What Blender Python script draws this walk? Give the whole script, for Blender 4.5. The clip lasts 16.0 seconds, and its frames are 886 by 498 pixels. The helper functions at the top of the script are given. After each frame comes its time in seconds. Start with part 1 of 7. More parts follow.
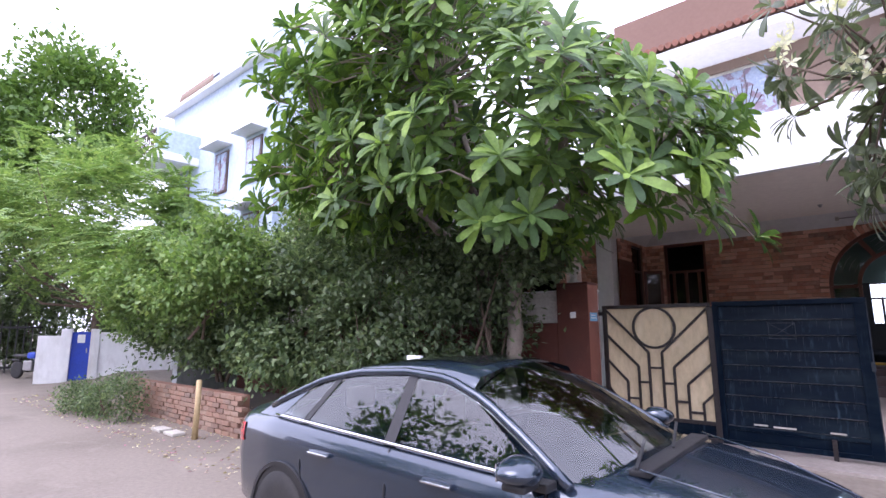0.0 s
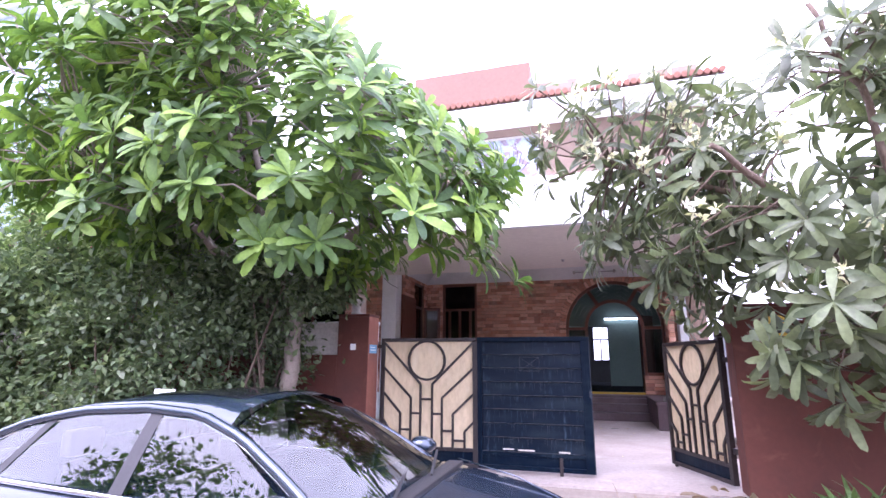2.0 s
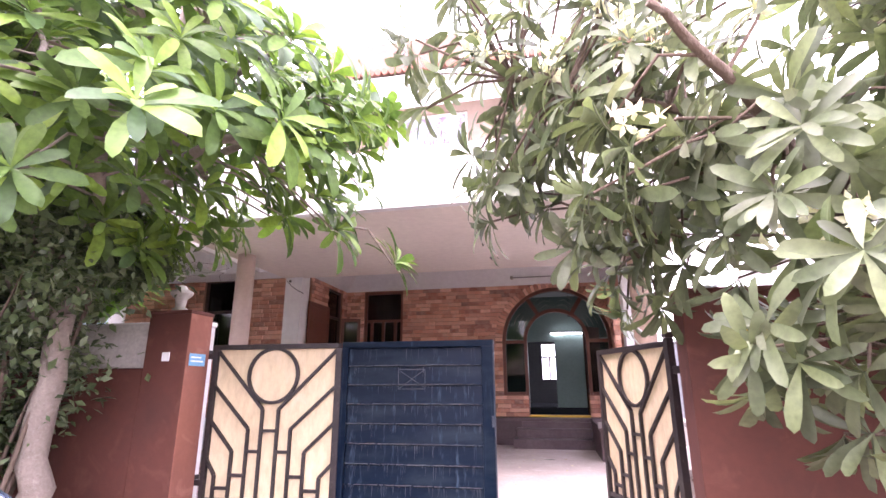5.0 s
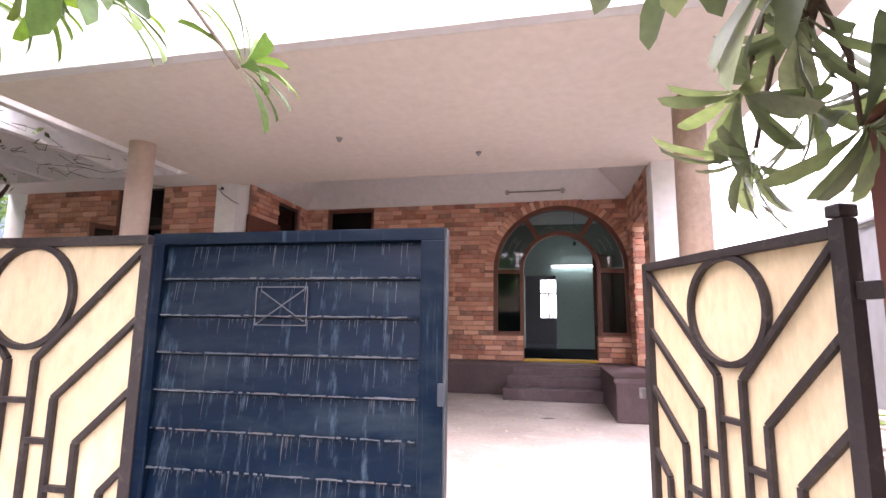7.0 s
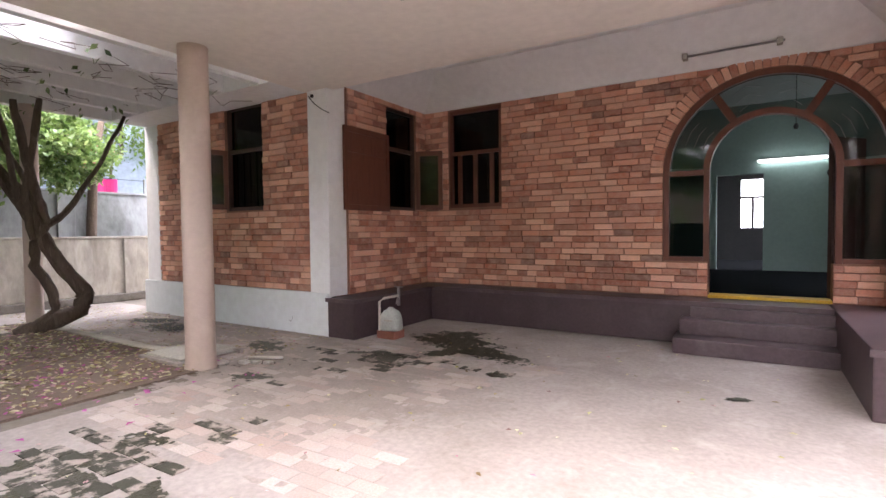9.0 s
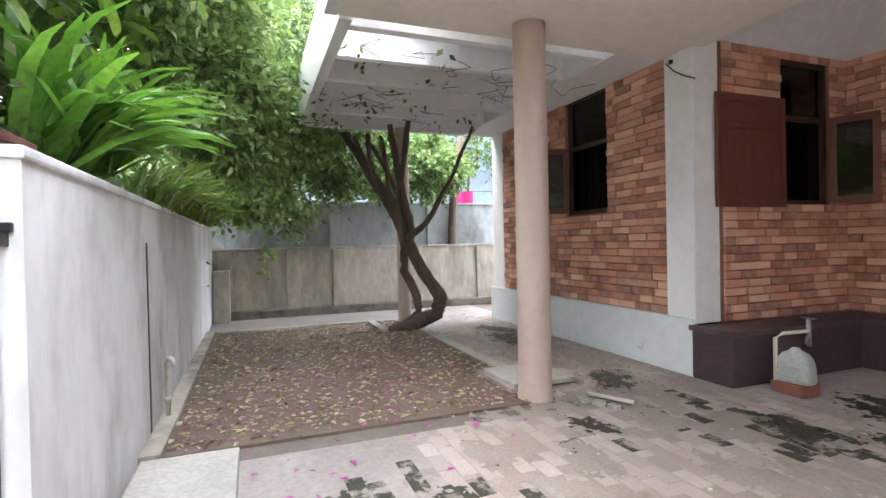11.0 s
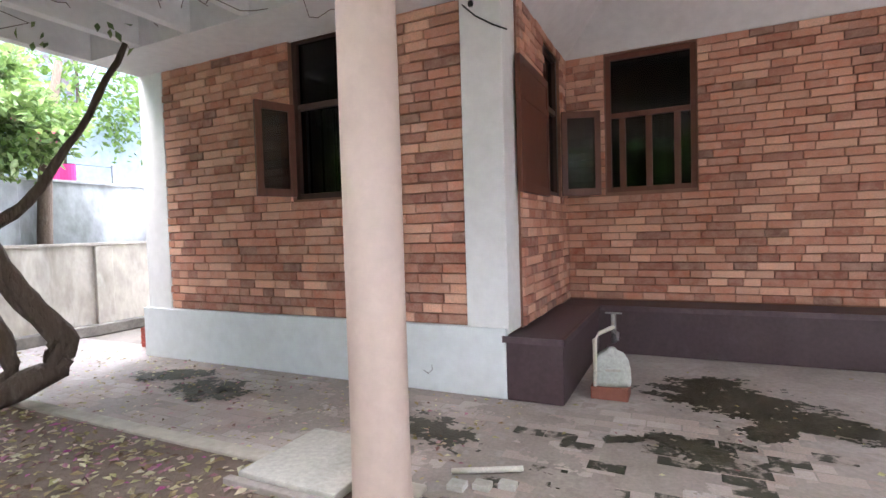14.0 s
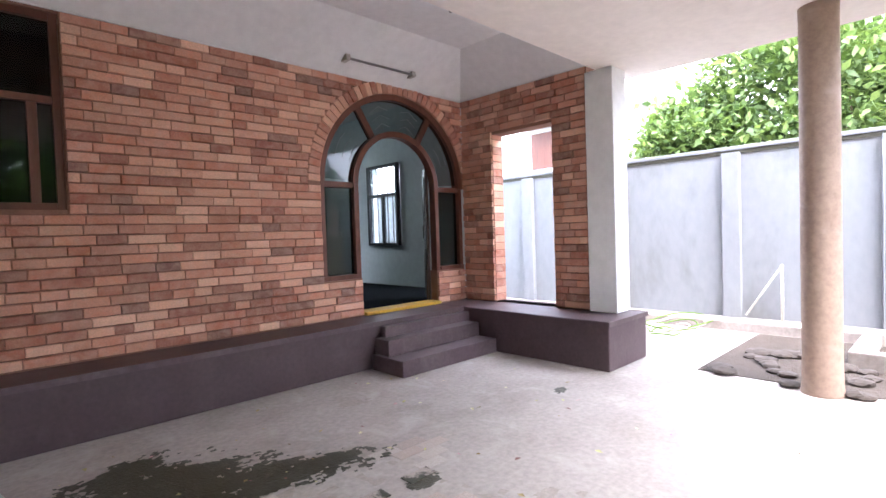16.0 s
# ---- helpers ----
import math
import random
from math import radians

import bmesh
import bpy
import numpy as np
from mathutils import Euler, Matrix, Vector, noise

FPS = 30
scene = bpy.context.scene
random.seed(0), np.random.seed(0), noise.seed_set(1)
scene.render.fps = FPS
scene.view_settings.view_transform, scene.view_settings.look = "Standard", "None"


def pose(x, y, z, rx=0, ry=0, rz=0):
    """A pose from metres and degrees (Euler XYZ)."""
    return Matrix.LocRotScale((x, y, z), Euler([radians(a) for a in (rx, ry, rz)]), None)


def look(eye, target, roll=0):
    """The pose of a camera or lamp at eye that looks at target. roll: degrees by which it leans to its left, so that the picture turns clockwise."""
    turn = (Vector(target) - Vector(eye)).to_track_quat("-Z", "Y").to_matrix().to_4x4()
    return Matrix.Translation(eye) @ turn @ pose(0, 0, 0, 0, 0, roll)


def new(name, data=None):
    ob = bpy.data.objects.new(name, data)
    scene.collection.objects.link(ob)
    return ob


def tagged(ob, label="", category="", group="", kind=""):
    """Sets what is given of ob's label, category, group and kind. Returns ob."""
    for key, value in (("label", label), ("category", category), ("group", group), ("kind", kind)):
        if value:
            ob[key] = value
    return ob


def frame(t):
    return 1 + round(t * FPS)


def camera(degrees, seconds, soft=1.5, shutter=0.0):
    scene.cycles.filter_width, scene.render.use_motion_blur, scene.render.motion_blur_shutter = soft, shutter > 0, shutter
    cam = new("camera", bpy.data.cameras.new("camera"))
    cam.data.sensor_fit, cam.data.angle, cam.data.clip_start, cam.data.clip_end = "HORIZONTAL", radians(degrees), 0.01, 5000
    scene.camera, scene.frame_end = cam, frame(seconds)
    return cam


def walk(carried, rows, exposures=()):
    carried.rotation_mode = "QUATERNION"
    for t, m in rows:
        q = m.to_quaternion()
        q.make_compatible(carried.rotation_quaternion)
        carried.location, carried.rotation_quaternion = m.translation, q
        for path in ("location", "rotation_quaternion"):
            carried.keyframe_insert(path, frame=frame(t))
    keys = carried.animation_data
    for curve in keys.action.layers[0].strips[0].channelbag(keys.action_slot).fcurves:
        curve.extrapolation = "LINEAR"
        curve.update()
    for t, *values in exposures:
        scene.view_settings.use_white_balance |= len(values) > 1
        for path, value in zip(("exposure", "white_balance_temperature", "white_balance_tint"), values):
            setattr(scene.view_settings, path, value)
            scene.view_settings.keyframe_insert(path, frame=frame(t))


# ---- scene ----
cam = camera(82.8, 16.0)
EXPOSURES = [(0, 1.68, 5800, 30), (1.0, 2.35, 5700, 35), (2, 2.68, 5650, 40), (3, 2.85, 5650, 43), (3.7, 2.95, 5700, 44), (6, 3.6, 6800, 38), (7, 3.6, 6600, 32), (8, 3.05, 6450, 29), (8.5, 3.05, 6500, 26), (9, 3.45, 6550, 24), (9.5, 3.52, 6500, 20), (10.2, 3.42, 6300, 16), (12.5, 4.0, 6150, 15), (13.5, 3.98, 6300, 18), (14.5, 4.0, 5800, 18), (15, 4.45, 5800, 17), (15.5, 4.42, 5800, 17), (16, 4.0, 5850, 19)]
PATH = [
    (0, (2.277, -13.989, 1.297), (1.004, -12.480, 1.614), -0.2),
    (0.5, (2.257, -13.937, 1.278), (1.145, -12.313, 1.630), -0.3),
    (1, (2.256, -13.914, 1.277), (1.331, -12.183, 1.657), 0.2),
    (1.5, (2.267, -13.911, 1.267), (1.511, -12.109, 1.692), 0.6),
    (2, (2.298, -13.903, 1.275), (1.749, -12.033, 1.719), 0.3),
    (2.5, (2.327, -13.878, 1.272), (1.986, -11.953, 1.694), -0.4),
    (3, (2.409, -13.734, 1.232), (2.192, -11.787, 1.643), -0.2),
    (3.5, (2.555, -13.515, 1.201), (2.352, -11.573, 1.633), 0.3),
    (3.7, (2.546, -13.296, 1.185), (2.341, -11.356, 1.624), -0.4),
    (5.8, (2.847, -10.966, 1.229), (2.326, -9.118, 1.789), 1.1),
    (6, (2.834, -10.713, 1.225), (2.293, -8.87, 1.784), 1.3),
    (6.5, (2.781, -10.116, 1.215), (2.22, -8.26, 1.704), 1.7),
    (7, (2.673, -9.477, 1.206), (2.262, -7.542, 1.499), 0.7),
    (7.5, (2.587, -8.96, 1.259), (2.33, -6.98, 1.361), -0.9),
    (8, (2.681, -8.405, 1.362), (2.361, -6.431, 1.314), -1.4),
    (8.5, (2.804, -7.846, 1.363), (2.19, -5.945, 1.282), -2.0),
    (9, (2.726, -7.447, 1.448), (1.67, -5.75, 1.378), -0.6),
    (9.5, (2.539, -7.202, 1.444), (1.1, -5.814, 1.401), 0.2),
    (10, (2.261, -6.997, 1.453), (0.54, -5.977, 1.443), 0.1),
    (10.2, (2.161, -6.904, 1.428), (0.362, -6.032, 1.442), 0.3),
    (12.3, (0.544, -6.572, 1.502), (-1.347, -5.922, 1.461), -1.8),
    (12.5, (0.339, -6.569, 1.497), (-1.51, -5.807, 1.445), -2.0),
    (13, (-0.167, -6.545, 1.477), (-1.834, -5.443, 1.415), -2.0),
    (13.5, (-0.545, -6.508, 1.426), (-1.891, -5.03, 1.369), -1.6),
    (14, (-0.945, -6.414, 1.442), (-1.807, -4.611, 1.37), -1.7),
    (14.5, (-1.14, -6.197, 1.471), (-1.503, -4.232, 1.403), -2.2),
    (15, (-1.413, -6.012, 1.507), (-1.076, -4.043, 1.427), -2.5),
    (15.3, (-1.498, -5.85, 1.491), (-0.808, -3.974, 1.419), -2.6),
    (15.5, (-1.496, -5.702, 1.474), (-0.581, -3.924, 1.426), -2.5),
    (16, (-1.482, -5.272, 1.534), (-0.092, -3.835, 1.477), -1.9),
]
walk(cam, [(t, look(eye, target, roll)) for t, eye, target, roll in PATH], EXPOSURES)

# ---- light ----
world = bpy.data.worlds.new("sky")
scene.world = world
world.use_nodes = True
_wn = world.node_tree.nodes
_sky = _wn.new("ShaderNodeTexSky")
_sky.sky_type = "NISHITA"
_sky.sun_disc = False
_sky.sun_elevation, _sky.sun_rotation = radians(58), radians(200)
_sky.air_density, _sky.dust_density, _sky.ozone_density = 1.0, 6.0, 1.0
_mix = _wn.new("ShaderNodeMix")
_mix.data_type = "RGBA"
_mix.inputs[0].default_value = 0.75
_mix.inputs[7].default_value = (12.0, 12.4, 13.2, 1)
world.node_tree.links.new(_sky.outputs[0], _mix.inputs[6])
world.node_tree.links.new(_mix.outputs[2], _wn["Background"].inputs[0])
_wn["Background"].inputs[1].default_value = 0.11
sun = new("sun", bpy.data.lights.new("sun", "SUN"))
sun.data.energy, sun.data.angle, sun.data.color = 0.7, radians(40), (1.0, 0.96, 0.9)
sun.matrix_world = look((0, 0, 0), (0.18, 0.50, -0.85))
tube_light = new("tube_light_lamp", bpy.data.lights.new("tube_light_lamp", "AREA"))
tube_light.data.energy, tube_light.data.color = 0.8, (0.86, 1.0, 0.98)
tube_light.data.shape, tube_light.data.size, tube_light.data.size_y = "RECTANGLE", 1.15, 0.06
tube_light.matrix_world = look((3.35, 5.2, 2.86), (3.2, 1.5, 0.6))

# ---- materials ----
def nodes_of(name):
    m = bpy.data.materials.new(name)
    m.use_nodes = True
    t = m.node_tree
    return m, t.nodes, t.links, t.nodes["Principled BSDF"]


def coord(n, l, scale=(1, 1, 1), world_space=True):
    """Texture coordinates in metres."""
    if world_space:
        src = n.new("ShaderNodeNewGeometry").outputs["Position"]
    else:
        src = n.new("ShaderNodeTexCoord").outputs["Object"]
    mp = n.new("ShaderNodeMapping")
    mp.inputs["Scale"].default_value = scale
    l.new(src, mp.inputs[0])
    return mp.outputs[0]


def noise_tex(n, l, vec, scale, detail=4.0, rough=0.55, dist=0.0):
    x = n.new("ShaderNodeTexNoise")
    x.inputs["Scale"].default_value = scale
    x.inputs["Detail"].default_value = detail
    x.inputs["Roughness"].default_value = rough
    x.inputs["Distortion"].default_value = dist
    l.new(vec, x.inputs["Vector"])
    return x.outputs["Fac"]


def ramp(n, l, fac, stops):
    r = n.new("ShaderNodeValToRGB")
    while len(r.color_ramp.elements) < len(stops):
        r.color_ramp.elements.new(0.5)
    for e, (p, c) in zip(r.color_ramp.elements, stops):
        e.position = p
        e.color = (*c, 1) if len(c) == 3 else c
    l.new(fac, r.inputs[0])
    return r.outputs[0]


def mixc(n, l, fac, a, b, mode="MIX"):
    x = n.new("ShaderNodeMix")
    x.data_type, x.blend_type = "RGBA", mode
    for sock, v in ((x.inputs[0], fac), (x.inputs[6], a), (x.inputs[7], b)):
        if isinstance(v, (int, float)):
            sock.default_value = v
        elif isinstance(v, tuple):
            sock.default_value = (*v, 1)
        else:
            l.new(v, sock)
    return x.outputs[2]


def bump(n, l, p, height, strength=0.3, distance=0.01):
    b = n.new("ShaderNodeBump")
    b.inputs["Strength"].default_value = strength
    b.inputs["Distance"].default_value = distance
    l.new(height, b.inputs["Height"])
    l.new(b.outputs[0], p.inputs["Normal"])


def surface(name, base, dark, light=None, big=1.2, fine=30.0, rough=0.75, stain=0.45, stretch=(1, 1, 1), metallic=0.0, bumpy=0.25, bump_size=0.006, stain_at=(0.45, 0.75), world_space=True, coat=0.0, spec=0.4, grain=(0.82, 1.08)):
    """A painted, plastered or mineral surface: base tone, stains at a large scale, grain at a fine one."""
    m, n, l, p = nodes_of(name)
    v = coord(n, l, stretch, world_space)
    a = noise_tex(n, l, v, big, 6, 0.62, 0.3)
    b = noise_tex(n, l, v, fine, 4, 0.6)
    fac = ramp(n, l, a, [(stain_at[0], (0, 0, 0)), (stain_at[1], (stain, stain, stain))])
    c = mixc(n, l, fac, base, dark)
    g = ramp(n, l, b, [(0.3, (grain[0],) * 3), (0.7, (grain[1],) * 3)])
    c = mixc(n, l, 1.0, c, g, "MULTIPLY")
    if light:
        d = noise_tex(n, l, v, big * 2.7, 5, 0.6, 0.6)
        c = mixc(n, l, ramp(n, l, d, [(0.56, (0, 0, 0)), (0.72, (0.6, 0.6, 0.6))]), c, light)
    l.new(c, p.inputs["Base Color"])
    p.inputs["Roughness"].default_value = rough
    p.inputs["Metallic"].default_value = metallic
    p.inputs["Coat Weight"].default_value = coat
    p.inputs["Specular IOR Level"].default_value = spec
    if bumpy:
        bump(n, l, p, b, bumpy, bump_size)
    return m


def brick_material(name, tones, per_island=False, rough=0.85, worn=(0.62, 0.45, 0.35)):
    """Stone bricks, each with a tone of its own."""
    m, n, l, p = nodes_of(name)
    if per_island:
        rnd = n.new("ShaderNodeNewGeometry").outputs["Random Per Island"]
    else:
        rnd = n.new("ShaderNodeObjectInfo").outputs["Random"]
    k = len(tones)
    c = ramp(n, l, rnd, [(i / k, t) for i, t in enumerate(tones)])
    v = coord(n, l)
    a = noise_tex(n, l, v, 9.0, 5, 0.65, 0.4)
    b = noise_tex(n, l, v, 70.0, 4, 0.65)
    c = mixc(n, l, ramp(n, l, a, [(0.38, (0, 0, 0)), (0.66, (0.40, 0.40, 0.40))]), c, worn)
    big = noise_tex(n, l, v, 1.3, 4, 0.6, 0.2)
    c = mixc(n, l, ramp(n, l, big, [(0.42, (0, 0, 0)), (0.66, (0.18, 0.18, 0.18))]), c, (0.30, 0.125, 0.075))
    g = ramp(n, l, b, [(0.3, (0.86, 0.86, 0.86)), (0.72, (1.17, 1.17, 1.17))])
    c = mixc(n, l, 1.0, c, g, "MULTIPLY")
    l.new(c, p.inputs["Base Color"])
    p.inputs["Roughness"].default_value = rough
    bump(n, l, p, mixc(n, l, 0.5, a, b), 0.8, 0.010)
    return m


def leaf_material(name, tones, gloss=0.4, dusty=0.0):
    """Leaves, each with a tone of its own, a little light going through."""
    m, n, l, p = nodes_of(name)
    rnd = n.new("ShaderNodeNewGeometry").outputs["Random Per Island"]
    k = len(tones)
    c = ramp(n, l, rnd, [(i / max(1, k - 1), t) for i, t in enumerate(tones)])
    v = coord(n, l)
    a = noise_tex(n, l, v, 25.0, 3)
    c = mixc(n, l, 1.0, c, ramp(n, l, a, [(0.3, (0.75, 0.75, 0.75)), (0.7, (1.15, 1.15, 1.15))]), "MULTIPLY")
    if dusty:
        d = noise_tex(n, l, v, 3.0, 4)
        c = mixc(n, l, ramp(n, l, d, [(0.35, (0, 0, 0)), (0.65, (dusty, dusty, dusty))]), c, (0.30, 0.30, 0.24))
    l.new(c, p.inputs["Base Color"])
    p.inputs["Roughness"].default_value = gloss
    p.inputs["Specular IOR Level"].default_value = 0.32
    tr = n.new("ShaderNodeBsdfTranslucent")
    l.new(mixc(n, l, 1.0, c, (1.35, 1.4, 0.85), "MULTIPLY"), tr.inputs["Color"])
    mx = n.new("ShaderNodeMixShader")
    mx.inputs[0].default_value = 0.32
    l.new(p.outputs[0], mx.inputs[1])
    l.new(tr.outputs[0], mx.inputs[2])
    l.new(mx.outputs[0], n["Material Output"].inputs[0])
    return m


def glass_material(name, tint=(0.9, 0.95, 0.95), rough=0.02, ior=1.5):
    """Window glass: clear, with a real mirror's gloss at a slant."""
    m, n, l, p = nodes_of(name)
    tr = n.new("ShaderNodeBsdfTransparent")
    tr.inputs[0].default_value = (*tint, 1)
    gl = n.new("ShaderNodeBsdfGlossy")
    gl.inputs["Roughness"].default_value = rough
    lw = n.new("ShaderNodeLayerWeight")
    lw.inputs[0].default_value = 0.5
    pw = n.new("ShaderNodeMath")
    pw.operation = "POWER"
    pw.inputs[1].default_value = 4.5
    l.new(lw.outputs["Facing"], pw.inputs[0])
    fr = n.new("ShaderNodeMapRange")
    fr.inputs["To Min"].default_value = ((ior - 1) / (ior + 1)) ** 2
    l.new(pw.outputs[0], fr.inputs[0])
    mx = n.new("ShaderNodeMixShader")
    l.new(fr.outputs[0], mx.inputs[0])
    l.new(tr.outputs[0], mx.inputs[1])
    l.new(gl.outputs[0], mx.inputs[2])
    l.new(mx.outputs[0], n["Material Output"].inputs[0])
    return m


def glow_material(name, colour, strength):
    m, n, l, p = nodes_of(name)
    p.inputs["Base Color"].default_value = (0.9, 0.9, 0.9, 1)
    p.inputs["Emission Color"].default_value = (*colour, 1)
    p.inputs["Emission Strength"].default_value = strength
    return m


BRICK_TONES = [(0.427, 0.145, 0.082), (0.68, 0.33, 0.223), (0.36, 0.125, 0.08), (0.82, 0.497, 0.351), (0.511, 0.196, 0.121), (0.85, 0.522, 0.364), (0.357, 0.113, 0.067), (0.707, 0.368, 0.248), (0.20, 0.10, 0.08), (0.595, 0.247, 0.153), (0.791, 0.445, 0.299), (0.33, 0.13, 0.09)]
M_brick = brick_material("stone_brick", BRICK_TONES)
M_brick_joined = brick_material("stone_brick_joined", BRICK_TONES, True)
M_mortar = surface("brick_joint", (0.27, 0.145, 0.10), (0.13, 0.07, 0.05), big=4, fine=60, rough=0.95)
M_white = surface("white_plaster", (0.78, 0.79, 0.785), (0.66, 0.64, 0.61), big=0.45, fine=9, rough=0.85, stain=0.3, grain=(0.93, 1.03), bumpy=0.12)
M_dado = surface("pale_blue_plaster", (0.72, 0.77, 0.78), (0.62, 0.62, 0.59), big=0.6, fine=9, rough=0.8, stain=0.3, grain=(0.93, 1.03), bumpy=0.12)
M_soffit = surface("cream_plaster", (0.80, 0.745, 0.675), (0.71, 0.65, 0.57), big=0.35, fine=9, rough=0.9, stain=0.4, grain=(0.93, 1.03), bumpy=0.12)
M_column = surface("column_paint", (0.55, 0.44, 0.375), (0.40, 0.27, 0.18), (0.62, 0.52, 0.46), big=0.9, fine=14, rough=0.7, stain=0.35, grain=(0.93, 1.03), bumpy=0.12)
M_plinth = surface("dark_plum_oxide", (0.072, 0.046, 0.051), (0.105, 0.077, 0.079), (0.093, 0.071, 0.073), big=1.6, fine=26, rough=0.5, stain=0.55)
M_step = surface("plum_step", (0.092, 0.064, 0.069), (0.18, 0.145, 0.145), big=2.2, fine=26, rough=0.5, stain=0.6)
M_yard = surface("worn_cement", (0.36, 0.318, 0.29), (0.225, 0.19, 0.165), (0.44, 0.405, 0.378), big=1.1, fine=22, rough=0.85, stain=0.7)
M_soil = surface("dry_soil", (0.19, 0.142, 0.108), (0.105, 0.08, 0.06), (0.265, 0.205, 0.16), big=1.6, fine=40, rough=0.95, bumpy=0.8, bump_size=0.02)
M_road = surface("dusty_road", (0.20, 0.172, 0.142), (0.12, 0.10, 0.08), (0.25, 0.22, 0.185), big=0.5, fine=20, rough=0.92, stain=0.7, bumpy=0.5, bump_size=0.012)
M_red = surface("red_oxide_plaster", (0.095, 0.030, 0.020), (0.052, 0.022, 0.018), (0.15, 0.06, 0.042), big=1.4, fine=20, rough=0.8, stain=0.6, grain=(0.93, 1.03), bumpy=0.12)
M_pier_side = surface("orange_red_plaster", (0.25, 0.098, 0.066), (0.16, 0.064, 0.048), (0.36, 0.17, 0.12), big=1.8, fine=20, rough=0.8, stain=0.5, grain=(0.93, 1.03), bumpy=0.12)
M_compound = surface("aged_whitewash", (0.74, 0.745, 0.735), (0.24, 0.22, 0.185), (0.80, 0.80, 0.79), big=1.1, fine=9, rough=0.9, stain=0.7, stretch=(1, 1, 0.5), grain=(0.93, 1.03), bumpy=0.12)
M_compound_old = surface("stained_whitewash", (0.47, 0.425, 0.355), (0.10, 0.09, 0.07), (0.58, 0.54, 0.48), big=0.9, fine=10, rough=0.92, stain=0.9, stretch=(1, 1, 0.45), stain_at=(0.47, 0.74))
def streaked_paint(name, base, pale, rust):
    """Old gloss paint on sheet metal with pale rain streaks, scuffs and rust specks."""
    m, n, l, p = nodes_of(name)
    runs = noise_tex(n, l, coord(n, l, (26, 26, 1.1)), 1.0, 5, 0.7)
    cloud = noise_tex(n, l, coord(n, l, (1.6, 1.6, 5.5)), 1.0, 5, 0.65, 0.4)
    speck = noise_tex(n, l, coord(n, l, (9, 9, 9)), 1.0, 6, 0.75)
    c = mixc(n, l, ramp(n, l, cloud, [(0.46, (0, 0, 0)), (0.72, (0.8, 0.8, 0.8))]), base, tuple(0.34 * v for v in pale))
    c = mixc(n, l, ramp(n, l, runs, [(0.57, (0, 0, 0)), (0.74, (0.75, 0.75, 0.75))]), c, pale)
    c = mixc(n, l, ramp(n, l, speck, [(0.68, (0, 0, 0)), (0.76, (0.6, 0.6, 0.6))]), c, rust)
    l.new(c, p.inputs["Base Color"])
    l.new(ramp(n, l, runs, [(0.4, (0.30, 0.30, 0.30)), (0.7, (0.6, 0.6, 0.6))]), p.inputs["Roughness"])
    p.inputs["Specular IOR Level"].default_value = 0.07
    bump(n, l, p, cloud, 0.25, 0.006)
    return m
M_far_wall = surface("mouldy_pale_blue_wash", (0.40, 0.42, 0.425), (0.10, 0.105, 0.085), (0.48, 0.50, 0.51), big=0.9, fine=10, rough=0.92, stain=0.85, stretch=(1, 1, 0.5), stain_at=(0.48, 0.72))
M_navy = streaked_paint("navy_gate_paint", (0.0015, 0.0058, 0.0140), (0.040, 0.066, 0.088), (0.05, 0.035, 0.025))
M_gate_edge = surface("worn_gate_edge", (0.024, 0.032, 0.042), (0.010, 0.016, 0.026), (0.05, 0.054, 0.06), big=6, fine=30, rough=0.5, stain=0.6)
M_drip = surface("pale_rust_streak", (0.055, 0.068, 0.078), (0.10, 0.058, 0.035), big=6, fine=30, rough=0.8)
M_gate_bar = surface("dark_brown_bar", (0.018, 0.014, 0.014), (0.04, 0.03, 0.026), (0.065, 0.055, 0.05), big=7, fine=30, rough=0.5, stain=0.6)
M_cream = surface("cream_sheet", (0.56, 0.455, 0.29), (0.43, 0.33, 0.20), (0.62, 0.53, 0.37), big=2.0, fine=20, rough=0.55, stain=0.5, stretch=(1, 1, 0.4))
M_wood = surface("red_brown_wood", (0.15, 0.055, 0.034), (0.085, 0.034, 0.022), big=3, fine=30, rough=0.45, stretch=(6, 6, 0.6), stain=0.8)
M_wood_dark = surface("dark_wood", (0.058, 0.028, 0.020), (0.028, 0.015, 0.012), big=3, fine=30, rough=0.4, stretch=(6, 6, 0.6), stain=0.8)
M_glass = glass_material("window_glass")
M_glass_dark = glass_material("smoked_glass", (0.34, 0.37, 0.36), 0.03, 1.42)
M_interior = surface("pale_green_wall", (0.25, 0.35, 0.318), (0.20, 0.285, 0.258), big=0.7, fine=14, rough=0.8, grain=(0.93, 1.03), bumpy=0.12)
# near-black colour that stands in for the shade of unlit rooms
M_room_shade = surface("painted_room_shade", (0.022, 0.023, 0.024), (0.012, 0.012, 0.012), big=0.7, fine=14, rough=0.8)
M_floor_in = surface("dark_stone_floor", (0.018, 0.02, 0.022), (0.02, 0.02, 0.02), big=2, fine=20, rough=0.95, spec=0.0)
M_yellow = surface("yellow_paint", (0.62, 0.40, 0.045), (0.42, 0.25, 0.04), big=5, fine=40, rough=0.6)
M_bark = surface("grey_brown_bark", (0.13, 0.095, 0.07), (0.06, 0.045, 0.035), (0.21, 0.17, 0.13), big=5, fine=45, rough=0.95, bumpy=0.9, bump_size=0.02, stretch=(1, 1, 0.4))
M_bark_trunk = surface("dark_twisted_bark", (0.13, 0.095, 0.072), (0.045, 0.033, 0.026), (0.21, 0.17, 0.135), big=6, fine=38, rough=0.95, bumpy=1.0, bump_size=0.03, stretch=(1, 1, 0.3))
